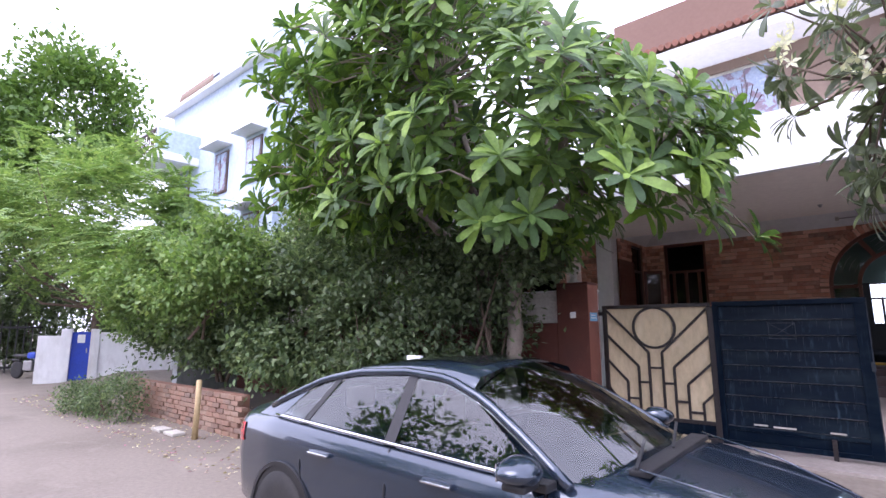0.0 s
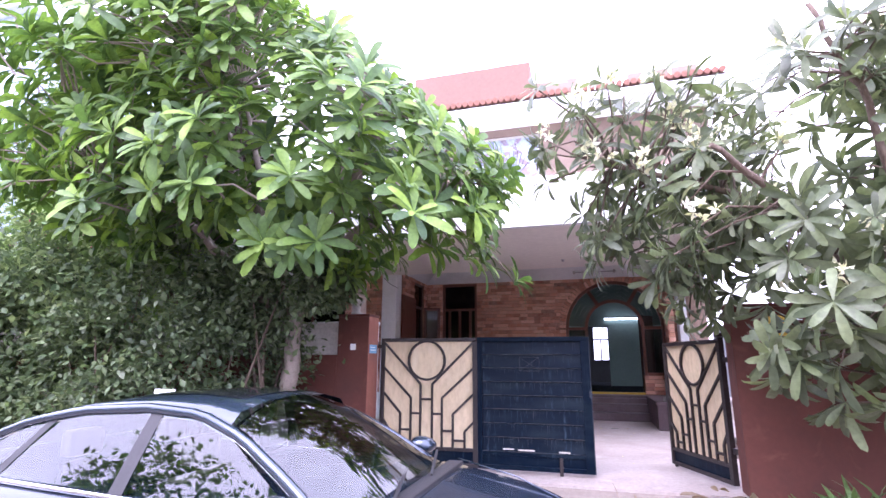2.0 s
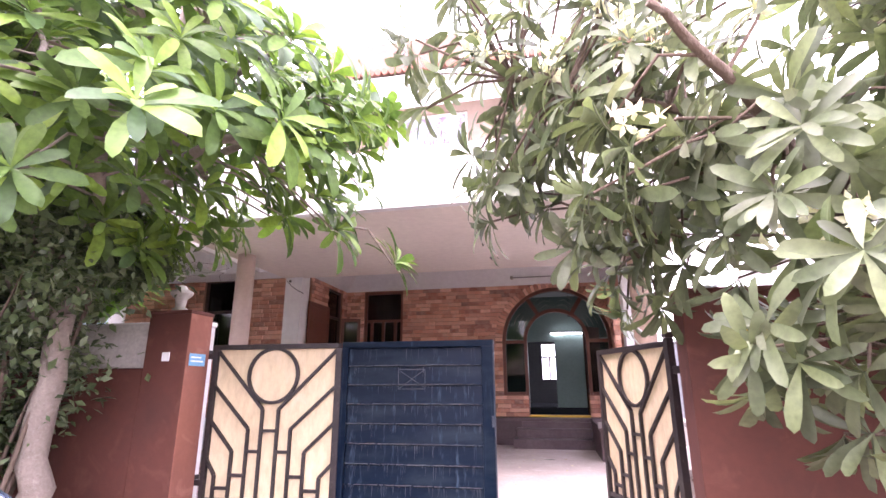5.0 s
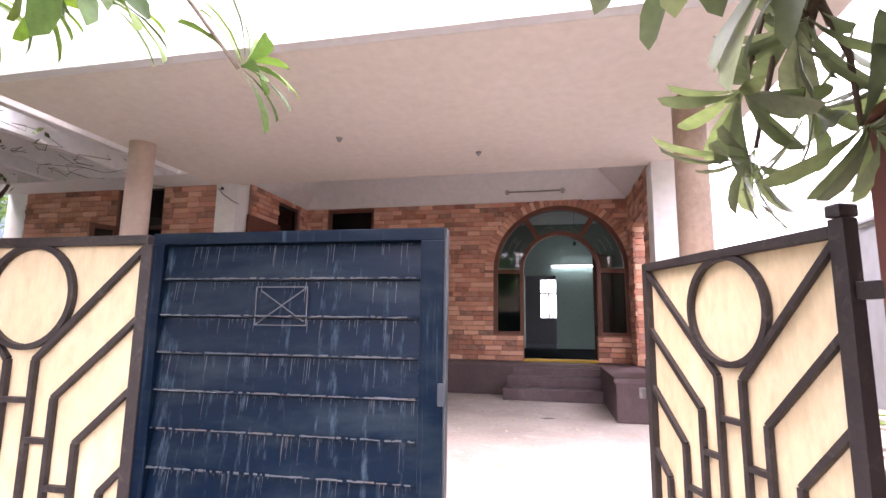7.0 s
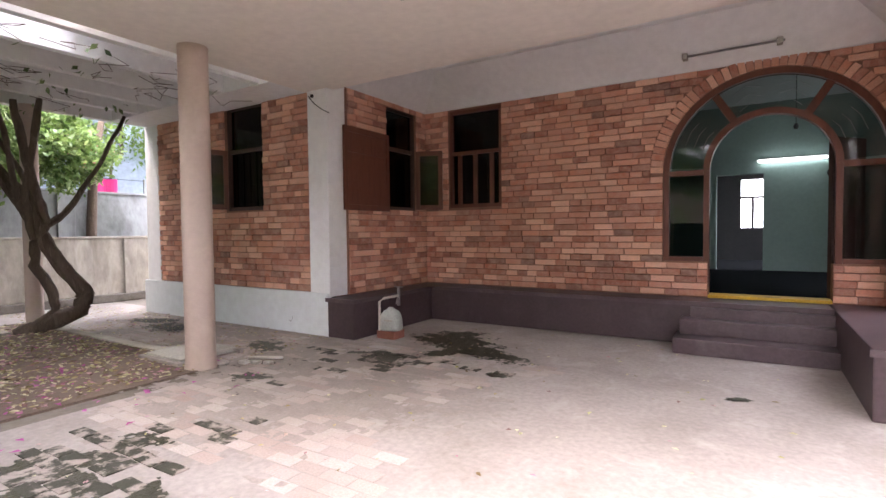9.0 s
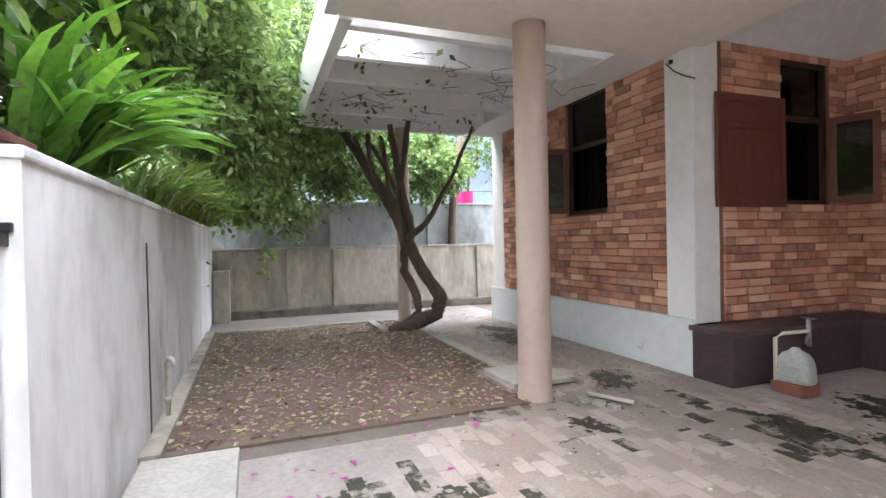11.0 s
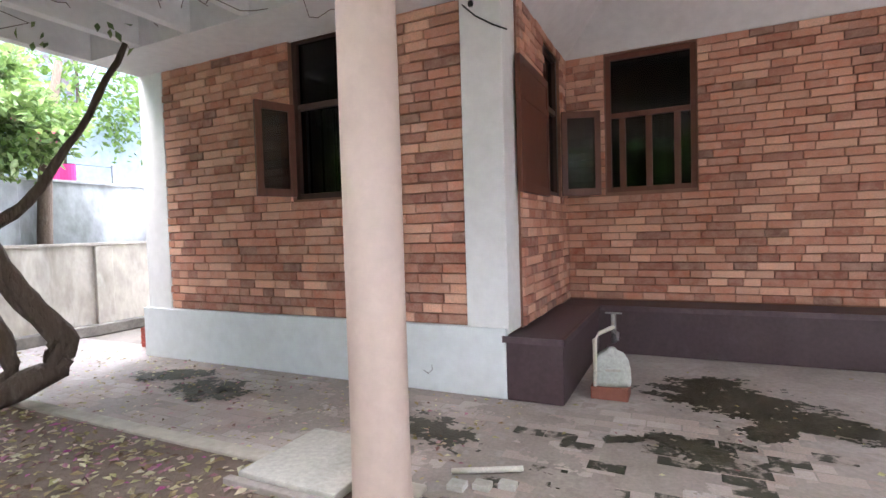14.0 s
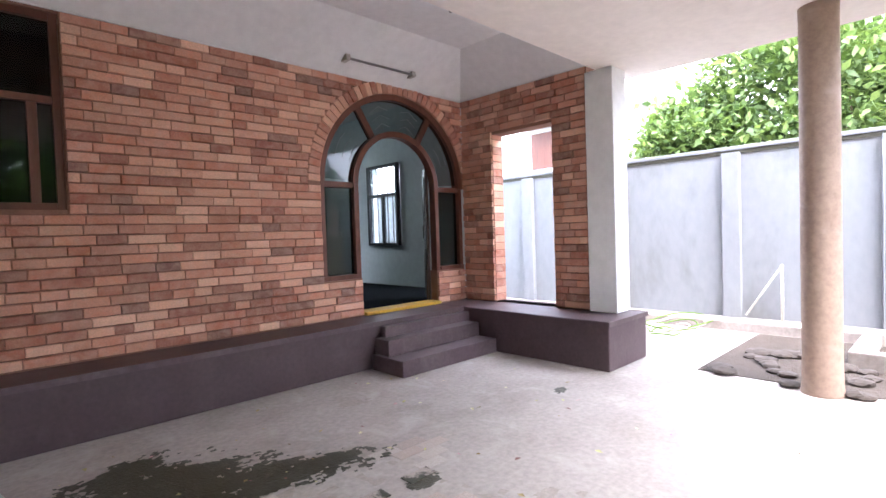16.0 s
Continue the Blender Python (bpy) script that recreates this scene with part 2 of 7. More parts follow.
M_bark_light = surface("pale_bark", (0.24, 0.20, 0.165), (0.13, 0.105, 0.085), (0.32, 0.29, 0.25), big=6, fine=40, rough=0.9, bumpy=0.6, bump_size=0.012)
M_frangipani = leaf_material("frangipani_leaf", [(0.062, 0.122, 0.042), (0.115, 0.205, 0.046), (0.05, 0.098, 0.042), (0.21, 0.335, 0.052), (0.085, 0.158, 0.045), (0.155, 0.265, 0.048)], 0.5)
M_frangipani_dusty = leaf_material("dusty_frangipani_leaf", [(0.065, 0.09, 0.05), (0.115, 0.155, 0.075), (0.045, 0.062, 0.036), (0.19, 0.24, 0.115), (0.085, 0.115, 0.06), (0.15, 0.17, 0.115)], 0.42, 0.18)
M_bush = leaf_material("bush_leaf", [(0.07, 0.115, 0.052), (0.135, 0.20, 0.085), (0.045, 0.078, 0.038), (0.22, 0.29, 0.14), (0.095, 0.15, 0.068)], 0.45)
M_bush_dark = leaf_material("dark_bush_leaf", [(0.065, 0.10, 0.048), (0.12, 0.172, 0.078), (0.046, 0.072, 0.038), (0.20, 0.25, 0.14)], 0.42)
M_creeper = leaf_material("creeper_leaf", [(0.13, 0.215, 0.075), (0.22, 0.325, 0.115), (0.085, 0.145, 0.058), (0.35, 0.44, 0.22), (0.17, 0.26, 0.095)], 0.42)
M_bright = leaf_material("bright_leaf", [(0.12, 0.21, 0.06), (0.18, 0.29, 0.085), (0.10, 0.17, 0.055), (0.26, 0.36, 0.11), (0.14, 0.23, 0.07)], 0.5)
M_neem = leaf_material("tree_leaf", [(0.075, 0.14, 0.03), (0.11, 0.20, 0.04), (0.055, 0.11, 0.025), (0.15, 0.24, 0.05)], 0.5)
M_neem_far = leaf_material("shaded_tree_leaf", [(0.08, 0.13, 0.045), (0.15, 0.225, 0.065), (0.055, 0.095, 0.035), (0.23, 0.31, 0.10)], 0.6)
M_bloom_pink = leaf_material("pink_petal", [(0.60, 0.10, 0.30), (0.70, 0.22, 0.42), (0.62, 0.15, 0.20)], 0.6)
M_bloom_white = leaf_material("white_petal", [(0.78, 0.78, 0.66), (0.80, 0.78, 0.55)], 0.6)
M_grass = leaf_material("grass_blade", [(0.10, 0.19, 0.035), (0.15, 0.26, 0.05), (0.20, 0.24, 0.08), (0.08, 0.15, 0.03)], 0.5)
M_strap = leaf_material("strap_leaf", [(0.05, 0.10, 0.03), (0.08, 0.145, 0.04), (0.11, 0.18, 0.06)], 0.4)
M_palm = leaf_material("palm_blade", [(0.07, 0.17, 0.03), (0.11, 0.25, 0.04), (0.15, 0.30, 0.05)], 0.35)
M_bluewash = surface("weathered_blue_white_wash", (0.25, 0.262, 0.278), (0.105, 0.10, 0.07), (0.285, 0.30, 0.312), big=0.6, fine=9, rough=0.9, stain=0.7, stretch=(1, 1, 0.5), stain_at=(0.5, 0.72), grain=(0.93, 1.03), bumpy=0.12)
M_dry_leaf = leaf_material("fallen_leaf", [(0.44, 0.37, 0.22), (0.22, 0.15, 0.085), (0.62, 0.58, 0.44), (0.40, 0.38, 0.19), (0.13, 0.085, 0.055), (0.42, 0.19, 0.30), (0.58, 0.53, 0.40)], 0.7)
M_carpaint = surface("grey_blue_car_paint", (0.020, 0.034, 0.056), (0.026, 0.042, 0.064), big=2, fine=300, rough=0.22, stain=0.3, metallic=0.5, bumpy=0.0, coat=1.0)
M_chrome = surface("chrome", (0.75, 0.76, 0.78), (0.6, 0.6, 0.6), big=5, fine=60, rough=0.12, metallic=1.0, bumpy=0.0)
M_black = surface("black_plastic", (0.018, 0.018, 0.02), (0.03, 0.03, 0.03), big=5, fine=80, rough=0.5)
M_gloss_black = surface("gloss_black_trim", (0.012, 0.014, 0.018), (0.016, 0.018, 0.022), big=5, fine=80, rough=0.06, bumpy=0.0, coat=1.0, spec=0.6)
M_rubber = surface("tyre_rubber", (0.022, 0.022, 0.023), (0.05, 0.045, 0.04), big=8, fine=60, rough=0.85)
M_seat = surface("beige_seat_cloth", (0.17, 0.15, 0.125), (0.12, 0.105, 0.09), big=4, fine=80, rough=0.9)
M_tail = surface("red_lens", (0.45, 0.012, 0.02), (0.30, 0.01, 0.015), big=6, fine=60, rough=0.12, bumpy=0.0, coat=1.0)
M_pvc = surface("off_white_pvc", (0.62, 0.58, 0.50), (0.45, 0.40, 0.32), big=8, fine=40, rough=0.5)
M_stone_pale = surface("pale_stone_slab", (0.47, 0.45, 0.40), (0.30, 0.29, 0.25), (0.56, 0.54, 0.50), big=2.4, fine=28, rough=0.85, stain=0.7)
M_blue_door = surface("blue_door_paint", (0.02, 0.06, 0.42), (0.03, 0.06, 0.28), big=3, fine=20, rough=0.5)
M_pale_blue = surface("pale_blue_house", (0.46, 0.55, 0.68), (0.37, 0.44, 0.54), big=0.5, fine=8, rough=0.85)
M_terracotta = surface("terracotta_wall", (0.175, 0.108, 0.082), (0.135, 0.083, 0.064), big=0.7, fine=14, rough=0.85, grain=(0.93, 1.03), bumpy=0.12)
M_tan = surface("tan_wall", (0.22, 0.162, 0.125), (0.165, 0.12, 0.093), big=0.7, fine=14, rough=0.85, grain=(0.93, 1.03), bumpy=0.12)
M_steel = surface("dull_steel", (0.36, 0.36, 0.36), (0.22, 0.20, 0.18), big=9, fine=60, rough=0.45, metallic=0.9)
M_tube = glow_material("lit_tube", (0.86, 1.0, 0.98), 1.6)
M_moss = surface("wet_black_moss", (0.052, 0.049, 0.031), (0.026, 0.025, 0.017), (0.10, 0.088, 0.06), big=5, fine=50, rough=0.55, bumpy=0.8, bump_size=0.01)
M_red_plastic = surface("red_plastic", (0.36, 0.06, 0.035), (0.24, 0.05, 0.03), big=6, fine=60, rough=0.5)
M_pink_cloth = surface("pink_cloth", (0.70, 0.05, 0.22), (0.55, 0.04, 0.2), big=6, fine=60, rough=0.8)
M_stain_glass = surface("patterned_blue_glass", (0.30, 0.37, 0.48), (0.20, 0.12, 0.14), (0.48, 0.54, 0.62), big=5, fine=30, rough=0.2, stain=0.8, stain_at=(0.5, 0.56))

# ---- building helpers ----
def box(bm, x0, x1, y0, y1, z0, z1, bevel=0.0):
    vs = [bm.verts.new((x, y, z)) for x in (x0, x1) for y in (y0, y1) for z in (z0, z1)]
    fs = [bm.faces.new([vs[i] for i in f]) for f in ((0, 1, 3, 2), (4, 6, 7, 5), (0, 4, 5, 1), (2, 3, 7, 6), (0, 2, 6, 4), (1, 5, 7, 3))]
    if bevel:
        es = list({e for f in fs for e in f.edges})
        bmesh.ops.bevel(bm, geom=es, offset=bevel, segments=2, affect="EDGES", profile=0.6)
    return vs


def boxes(*specs, bevel=0.0):
    bm = bmesh.new()
    for s in specs:
        box(bm, *s, bevel=bevel)
    return bm


def bar(bm, a, b, w, d=None, up=(0, 0, 1)):
    """A square bar from a to b."""
    a, b = Vector(a), Vector(b)
    d = d or w
    z = (b - a).normalized()
    x = Vector(up).cross(z)
    if x.length < 1e-4:
        x = Vector((1, 0, 0)).cross(z)
    x.normalize()
    y = z.cross(x)
    vs = [bm.verts.new(p + x * sx * w / 2 + y * sy * d / 2) for p in (a, b) for sx, sy in ((-1, -1), (1, -1), (1, 1), (-1, 1))]
    for f in ((3, 2, 1, 0), (4, 5, 6, 7), (0, 1, 5, 4), (1, 2, 6, 5), (2, 3, 7, 6), (3, 0, 4, 7)):
        bm.faces.new([vs[i] for i in f])


def tube(bm, pts, radii, sides=10, cap=True):
    """A round, tapering tube along points."""
    pts = [Vector(p) for p in pts]
    if isinstance(radii, (int, float)):
        radii = [radii] * len(pts)
    rings, ref = [], Vector((0.31, 0.17, 0.93)).normalized()
    for i, p in enumerate(pts):
        t = (pts[min(i + 1, len(pts) - 1)] - pts[max(i - 1, 0)]).normalized()
        x = ref.cross(t)
        if x.length < 0.05:
            x = Vector((1, 0, 0)).cross(t)
        x.normalize()
        y = t.cross(x)
        rings.append([bm.verts.new(p + (x * math.cos(a) + y * math.sin(a)) * radii[i]) for a in (2 * math.pi * k / sides for k in range(sides))])
    for r0, r1 in zip(rings, rings[1:]):
        for k in range(sides):
            f = bm.faces.new((r0[k], r0[(k + 1) % sides], r1[(k + 1) % sides], r1[k]))
            f.smooth = True
    if cap:
        bm.faces.new(rings[0][::-1])
        bm.faces.new(rings[-1])


def lathe(bm, cx, cy, profile, sides=24):
    """A turned body: (radius, height) pairs round the upright axis at cx, cy."""
    rings = [[bm.verts.new((cx + r * math.cos(a), cy + r * math.sin(a), z)) for a in (2 * math.pi * k / sides for k in range(sides))] for r, z in profile]
    for r0, r1 in zip(rings, rings[1:]):
        for k in range(sides):
            f = bm.faces.new((r0[k], r0[(k + 1) % sides], r1[(k + 1) % sides], r1[k]))
            f.smooth = True
    bm.faces.new(rings[0][::-1])
    bm.faces.new(rings[-1])


def mesh_of(name, bm, material):
    me = bpy.data.meshes.new(name)
    bmesh.ops.recalc_face_normals(bm, faces=bm.faces)
    bm.to_mesh(me)
    bm.free()
    me.materials.append(material)
    return me


def part(name, bm, material, parent, label=""):
    ob = new(name, mesh_of(name, bm, material))
    ob.parent = parent
    if label:
        ob["label"] = label
    return ob


def solid(name, bm, material, label="", category="", kind="", group=""):
    return tagged(new(name, mesh_of(name, bm, material)), label, category, group, kind)


def thing(name, label, category, at=(0, 0, 0), rz=0.0, group="", kind=""):
    ob = new(name)
    ob.empty_display_size = 0.2
    ob.matrix_world = pose(*at, 0, 0, rz)
    return tagged(ob, label, category, group, kind)


def cut_wall(bm, axis, at0, at1, u0, u1, z0, z1, holes):
    """A wall sheet with thickness along an axis ('x' or 'y' is its normal) with rectangular holes (u0, u1, z0, z1)."""
    us = sorted({u0, u1, *(h[i] for h in holes for i in (0, 1))})
    zs = sorted({z0, z1, *(h[i] for h in holes for i in (2, 3))})
    us = [u for u in us if u0 <= u <= u1]
    zs = [z for z in zs if z0 <= z <= z1]

    def solid_cell(i, j):
        if not (0 <= i < len(us) - 1 and 0 <= j < len(zs) - 1):
            return False
        u, z = (us[i] + us[i + 1]) / 2, (zs[j] + zs[j + 1]) / 2
        return not any(h[0] < u < h[1] and h[2] < z < h[3] for h in holes)

    def P(u, d, z):
        return bm.verts.new((d, u, z) if axis == "x" else (u, d, z))
    for i in range(len(us) - 1):
        for j in range(len(zs) - 1):
            if not solid_cell(i, j):
                continue
            a, b, c, d = us[i], us[i + 1], zs[j], zs[j + 1]
            for w in (at0, at1):
                bm.faces.new((P(a, w, c), P(b, w, c), P(b, w, d), P(a, w, d)))
            for di, dj, q in ((-1, 0, ((a, c), (a, d))), (1, 0, ((b, c), (b, d))), (0, -1, ((a, c), (b, c))), (0, 1, ((a, d), (b, d)))):
                if not solid_cell(i + di, j + dj):
                    (p0, p1) = q
                    bm.faces.new((P(p0[0], at0, p0[1]), P(p1[0], at0, p1[1]), P(p1[0], at1, p1[1]), P(p0[0], at1, p0[1])))
    bmesh.ops.remove_doubles(bm, verts=bm.verts, dist=1e-4)
    return bm


def from_arrays(name, verts, faces, material):
    me = bpy.data.meshes.new(name)
    me.from_pydata(verts, [], faces)
    me.materials.append(material)
    me.update()
    return me

# ---- plan ----
WX, EX = -2.25, 4.08            # inner side walls of the porch
WY = -2.35                      # front of the west wing
WEST = -6.97                    # far corner of the west wing
BT = 3.52                       # top of the brickwork
SOF = 3.43                      # underside of the porch slab
PL = 0.54                       # plinth
STREET = -0.30
ARC_X, ARC_Z, ARC_R, ARC_IN = 2.865, 2.21, 1.22, 0.66
PIER_L, PIER_R = -0.49, 3.70

# ---- ground ----
def ground_sheet():
    bm = bmesh.new()
    xs = [-400, -60, -30, -12, -9.4, -2, -0.6, 0, 3.6, 4.2, 9, 30, 400]
    ys = [(-400, STREET), (-60, STREET), (-13, STREET), (-9.6, STREET), (-8.6, STREET + 0.1), (-7.9, -0.03), (-7.3, -0.012), (8, -0.012), (30, -0.012), (400, -0.012)]
    grid = [[bm.verts.new((x, y, z)) for x in xs] for y, z in ys]
    for r0, r1 in zip(grid, grid[1:]):
        for i in range(len(xs) - 1):
            bm.faces.new((r0[i], r0[i + 1], r1[i + 1], r1[i]))
    return bm
solid("ground", ground_sheet(), M_road, "dusty unpaved street and plot ground", "ground", "structure")
solid("floor_yard", boxes((-2.0, 6.99, -7.9, 0.0, -0.10, 0.0)), M_yard, "worn pale cement porch floor with patchy stains", "floor", "structure")
solid("floor_path", boxes((-9.2, -2.004, -4.0, -2.0, -0.10, -0.004)), M_yard, "stained cement path beside the brick wing", "path", "structure")
solid("garden_bed", boxes((-7.45, -2.25, -7.28, -4.12, -0.10, 0.012)), M_soil, "bare soil bed strewn with fallen leaves and petals", "garden bed", "structure")

# ---- house walls ----
def arch_wall():
    """The front wall with the window hole and the arched hole cut through it."""
    bm = bmesh.new()
    cut_wall(bm, "y", 0.02, 0.25, WX, EX, 0.0, BT, [(-1.78, -0.79, 1.85, 3.50), (ARC_X - ARC_R, ARC_X + ARC_R, 1.015, ARC_Z), (2.20, 3.50, PL, 1.015), (ARC_X - ARC_R, ARC_X + ARC_R, ARC_Z, BT)])
    n = 28
    for k in range(n):
        a0, a1 = math.pi * k / n, math.pi * (k + 1) / n
        x0, z0 = ARC_X + ARC_R * math.cos(a0), ARC_Z + ARC_R * math.sin(a0)
        x1, z1 = ARC_X + ARC_R * math.cos(a1), ARC_Z + ARC_R * math.sin(a1)
        for y in (0.02, 0.25):
            bm.faces.new([bm.verts.new(p) for p in ((x0, y, z0), (x0, y, BT), (x1, y, BT), (x1, y, z1))])
        bm.faces.new([bm.verts.new(p) for p in ((x0, 0.02, z0), (x1, 0.02, z1), (x1, 0.25, z1), (x0, 0.25, z0))])
    return bm
wall_north = solid("wall_north", arch_wall(), M_mortar, "brick-clad front wall with an arched doorway", "wall", "structure")
wall_wing = solid("wall_wing", cut_wall(bmesh.new(), "y", WY + 0.02, WY + 0.25, WEST + 0.3, -2.64, 0.0, BT, [(-4.60, -3.68, 1.81, 3.48)]), M_mortar, "brick-clad wall of the west wing with a window", "wall", "structure")
wall_side = solid("wall_side", cut_wall(bmesh.new(), "x", WX - 0.25, WX - 0.02, -2.03, 0.25, 0.0, BT, [(-1.10, -0.28, 1.80, 3.46)]), M_mortar, "brick-clad side wall of the porch with a window", "wall", "structure")
wall_east = solid("wall_east", cut_wall(bmesh.new(), "x", EX + 0.02, EX + 0.25, -2.10, 0.0, 0.0, BT, [(-1.60, -0.58, PL, 2.94)]), M_mortar, "brick-clad porch side wall with an open rectangular passage", "wall", "structure")
solid("wall_pillar_west", boxes((-2.66, WX - 0.03, WY - 0.03, -2.0, 0.55, SOF + 0.6), bevel=0.012), M_white, "white plastered corner pillar of the wing", "pillar", "structure")
solid("wall_pillar_east", boxes((EX - 0.03, EX + 0.30, -2.46, -2.10, PL, SOF), bevel=0.012), M_white, "white plastered pillar standing on the plum plinth", "pillar", "structure")
solid("wall_corner_strip", boxes((WEST, WEST + 0.42, WY - 0.01, WY + 0.4, 0.55, SOF + 0.3), bevel=0.01), M_white, "white plastered corner strip of the wing", "wall", "structure")
solid("wall_dado", boxes((WEST - 0.04, -2.30, WY - 0.06, WY + 0.02, 0.0, 0.60), (WEST - 0.04, WEST + 0.02, WY, 6.0, 0.0, 0.60), bevel=0.006), M_dado, "pale blue-white painted dado under the brickwork", "dado", "structure")
solid("wall_back_west", boxes((WEST, WEST + 0.2, WY + 0.4, 8.0, 0.0, 7.0)), M_white, "plain white outer wall of the house", "wall", "structure")
solid("wall_band", boxes((WX - 0.02, EX + 0.25, 0.0, 0.26, BT, 4.30)), M_white, "white plastered band above the brickwork", "wall", "structure")
solid("wall_band_side", boxes((WX - 0.26, WX, -2.0, 0.0, BT, 4.3), (EX, EX + 0.26, -2.10, 0.0, BT, 4.3)), M_white, "white plastered band over the side walls", "wall", "structure")
solid("wall_band_wing", boxes((WEST + 0.3, -2.66, WY, WY + 0.26, BT, 4.3)), M_white, "white plastered band over the wing", "wall", "structure")
# plinth and steps
solid("plinth", boxes((WX + 0.002, 3.47, -0.50, 0.015, 0.0, PL), (-2.30, -1.82, -2.41, -0.502, 0.0, PL), (3.472, 4.38, -2.65, 0.015, 0.0, PL), bevel=0.015), M_plinth, "dark plum oxide-finished plinth along the porch walls", "plinth", "structure")
solid("plinth_lip", boxes((WX, 3.49, -0.525, -0.503, PL - 0.05, PL + 0.004), (-2.325, -1.80, -2.43, -2.412, PL - 0.05, PL + 0.004), (-1.818, -1.80, -2.43, -0.53, PL - 0.05, PL + 0.004), (3.45, 4.40, -2.67, -2.652, PL - 0.05, PL + 0.004), (4.382, 4.40, -2.65, 0.0, PL - 0.05, PL + 0.004)), M_step, "rounded nosing along the plinth edge", "trim", "structure")
_steps = thing("entrance_steps", "plum cement entrance steps worn pale on the treads", "steps")
for _i, (_y, _z) in enumerate(((-1.09, 0.18), (-0.80, 0.36))):
    part("step", boxes((1.91 + 0.04 * _i, 3.468, _y, -0.527, _z - 0.18 + 0.001 * _i, _z), bevel=0.012), M_step, _steps)
part("step", boxes((2.05, 3.50, -0.62, -0.527, 0.362, PL - 0.055), bevel=0.006), M_step, _steps)

# ---- porch roof ----
solid("ceiling_porch", boxes((-2.70, 4.75, -5.93, -2.30, SOF, SOF + 0.2)), M_soffit, "cream plastered underside of the porch slab", "ceiling", "structure")
def coved_ceiling():
    """A tray recess: flat in the middle, sloped down to the tops of the three walls."""
    bm = bmesh.new()
    a, z0, z1 = 0.62, BT + 0.01, 4.0
    o = [(WX, -2.35), (WX, 0.0), (EX, 0.0), (EX, -2.35)]
    i = [(WX + a, -2.35), (WX + a, -a), (EX - a, -a), (EX - a, -2.35)]
    O = [bm.verts.new((x, y, z0)) for x, y in o]
    I = [bm.verts.new((x, y, z1)) for x, y in i]
    for k in range(3):
        bm.faces.new((O[k], O[k + 1], I[k + 1], I[k]))
    bm.faces.new(I)
    box(bm, WX - 0.3, EX + 0.3, -2.35, 0.26, 4.02, 4.15)
    return bm
solid("ceiling_recess", coved_ceiling(), M_white, "coved white ceiling recess before the arched door", "ceiling", "structure")
solid("ceiling_step", boxes((-2.70, EX + 0.5, -2.36, -2.24, SOF + 0.005, 4.2)), M_soffit, "upright edge of the ceiling recess", "ceiling", "structure")
solid("roof_fascia", boxes((-2.72, 4.80, -6.05, -5.93, SOF - 0.0, 4.26), (-6.74, -2.722, -5.92, -5.80, SOF - 0.02, 4.2), bevel=0.01), M_white, "bright white fascia band of the porch roof", "fascia", "structure")

# ---- upper storey ----
wall_upper = solid("wall_upper", cut_wall(bmesh.new(), "y", -3.5, -3.25, -1.2, 4.8, 4.2, 7.0, [(-0.1, 1.45, 5.15, 6.25)]), M_tan, "tan plastered upper storey wall", "wall", "structure")
solid("wall_upper_west", boxes((-1.2, -1.0, -3.25, 8.0, 4.2, 7.0)), M_tan, "tan side wall of the upper storey", "wall", "structure")
window_6 = thing("window_6", "wide upper window with blue patterned glass", "window", (-0.1, -3.45, 5.15), kind="structure")
part("window_frame", boxes((0, 0.05, 0, 0.08, 0, 1.1), (1.5, 1.55, 0, 0.08, 0, 1.1), (0.05, 1.5, 0, 0.08, 0, 0.05), (0.05, 1.5, 0, 0.08, 1.05, 1.1), bevel=0.005), M_stone_pale, window_6)
for _k in range(3):
    part("pane", boxes((0.05 + 0.483 * _k, 0.05 + 0.483 * (_k + 1) - 0.012, 0.03, 0.04, 0.05, 1.05)), M_stain_glass, window_6)
# lotus-like bars on the glass
for _k in range(9):
    _b = bmesh.new()
    _a = radians(30 + 15 * _k)
    tube(_b, [(0.95, 0.02, 0.15), (0.95 + 0.22 * math.cos(_a), 0.015, 0.15 + 0.30 * math.sin(_a)), (0.95 + 0.36 * math.cos(_a), 0.02, 0.15 + 0.62 * math.sin(_a))], 0.007, 5)
    part("grille_bar", _b, M_wood_dark, window_6)
eaves = thing("tiled_eaves", "tiled white eaves with a row of rounded terracotta tile ends", "eaves", (0, 0, 0), kind="structure")
part("eaves_slab", boxes((-1.5, 5.0, -4.35, -3.3, 6.43, 6.59), bevel=0.01), M_white, eaves)
_b = bmesh.new(); tube(_b, [(0, -4.42, 6.66), (0, -3.3, 7.01)], 0.058, 10)
_tile = mesh_of("roof_tile", _b, surface("terracotta_tile", (0.26, 0.12, 0.085), (0.12, 0.075, 0.06), (0.34, 0.18, 0.12), big=6, fine=40, rough=0.85))
for _k in range(50):
    _o = new("roof_tile", _tile)
    _o.parent = eaves
    _o.location = (-1.45 + 0.13 * _k, 0, 0)
_b = bmesh.new()
_v = [_b.verts.new(p) for p in ((-1.5, -4.38, 6.60), (5.0, -4.38, 6.60), (5.0, -3.3, 6.95), (-1.5, -3.3, 6.95))]
_b.faces.new(_v)
part("tile_bed", _b, M_terracotta, eaves)
_b = boxes((-1.6, 1.25, -3.2, 4.0, 7.0, 8.22), bevel=0.01)
solid("roof_room", _b, M_terracotta, "pinkish-brown plastered roof-top room", "wall", "structure")
solid("roof_room_step", boxes((1.252, 2.3, -3.0, 4.0, 7.0, 7.75), (3.4, 4.8, -3.1, 4.0, 7.0, 7.6), bevel=0.01), M_tan, "lower tan roof parapet", "wall", "structure")
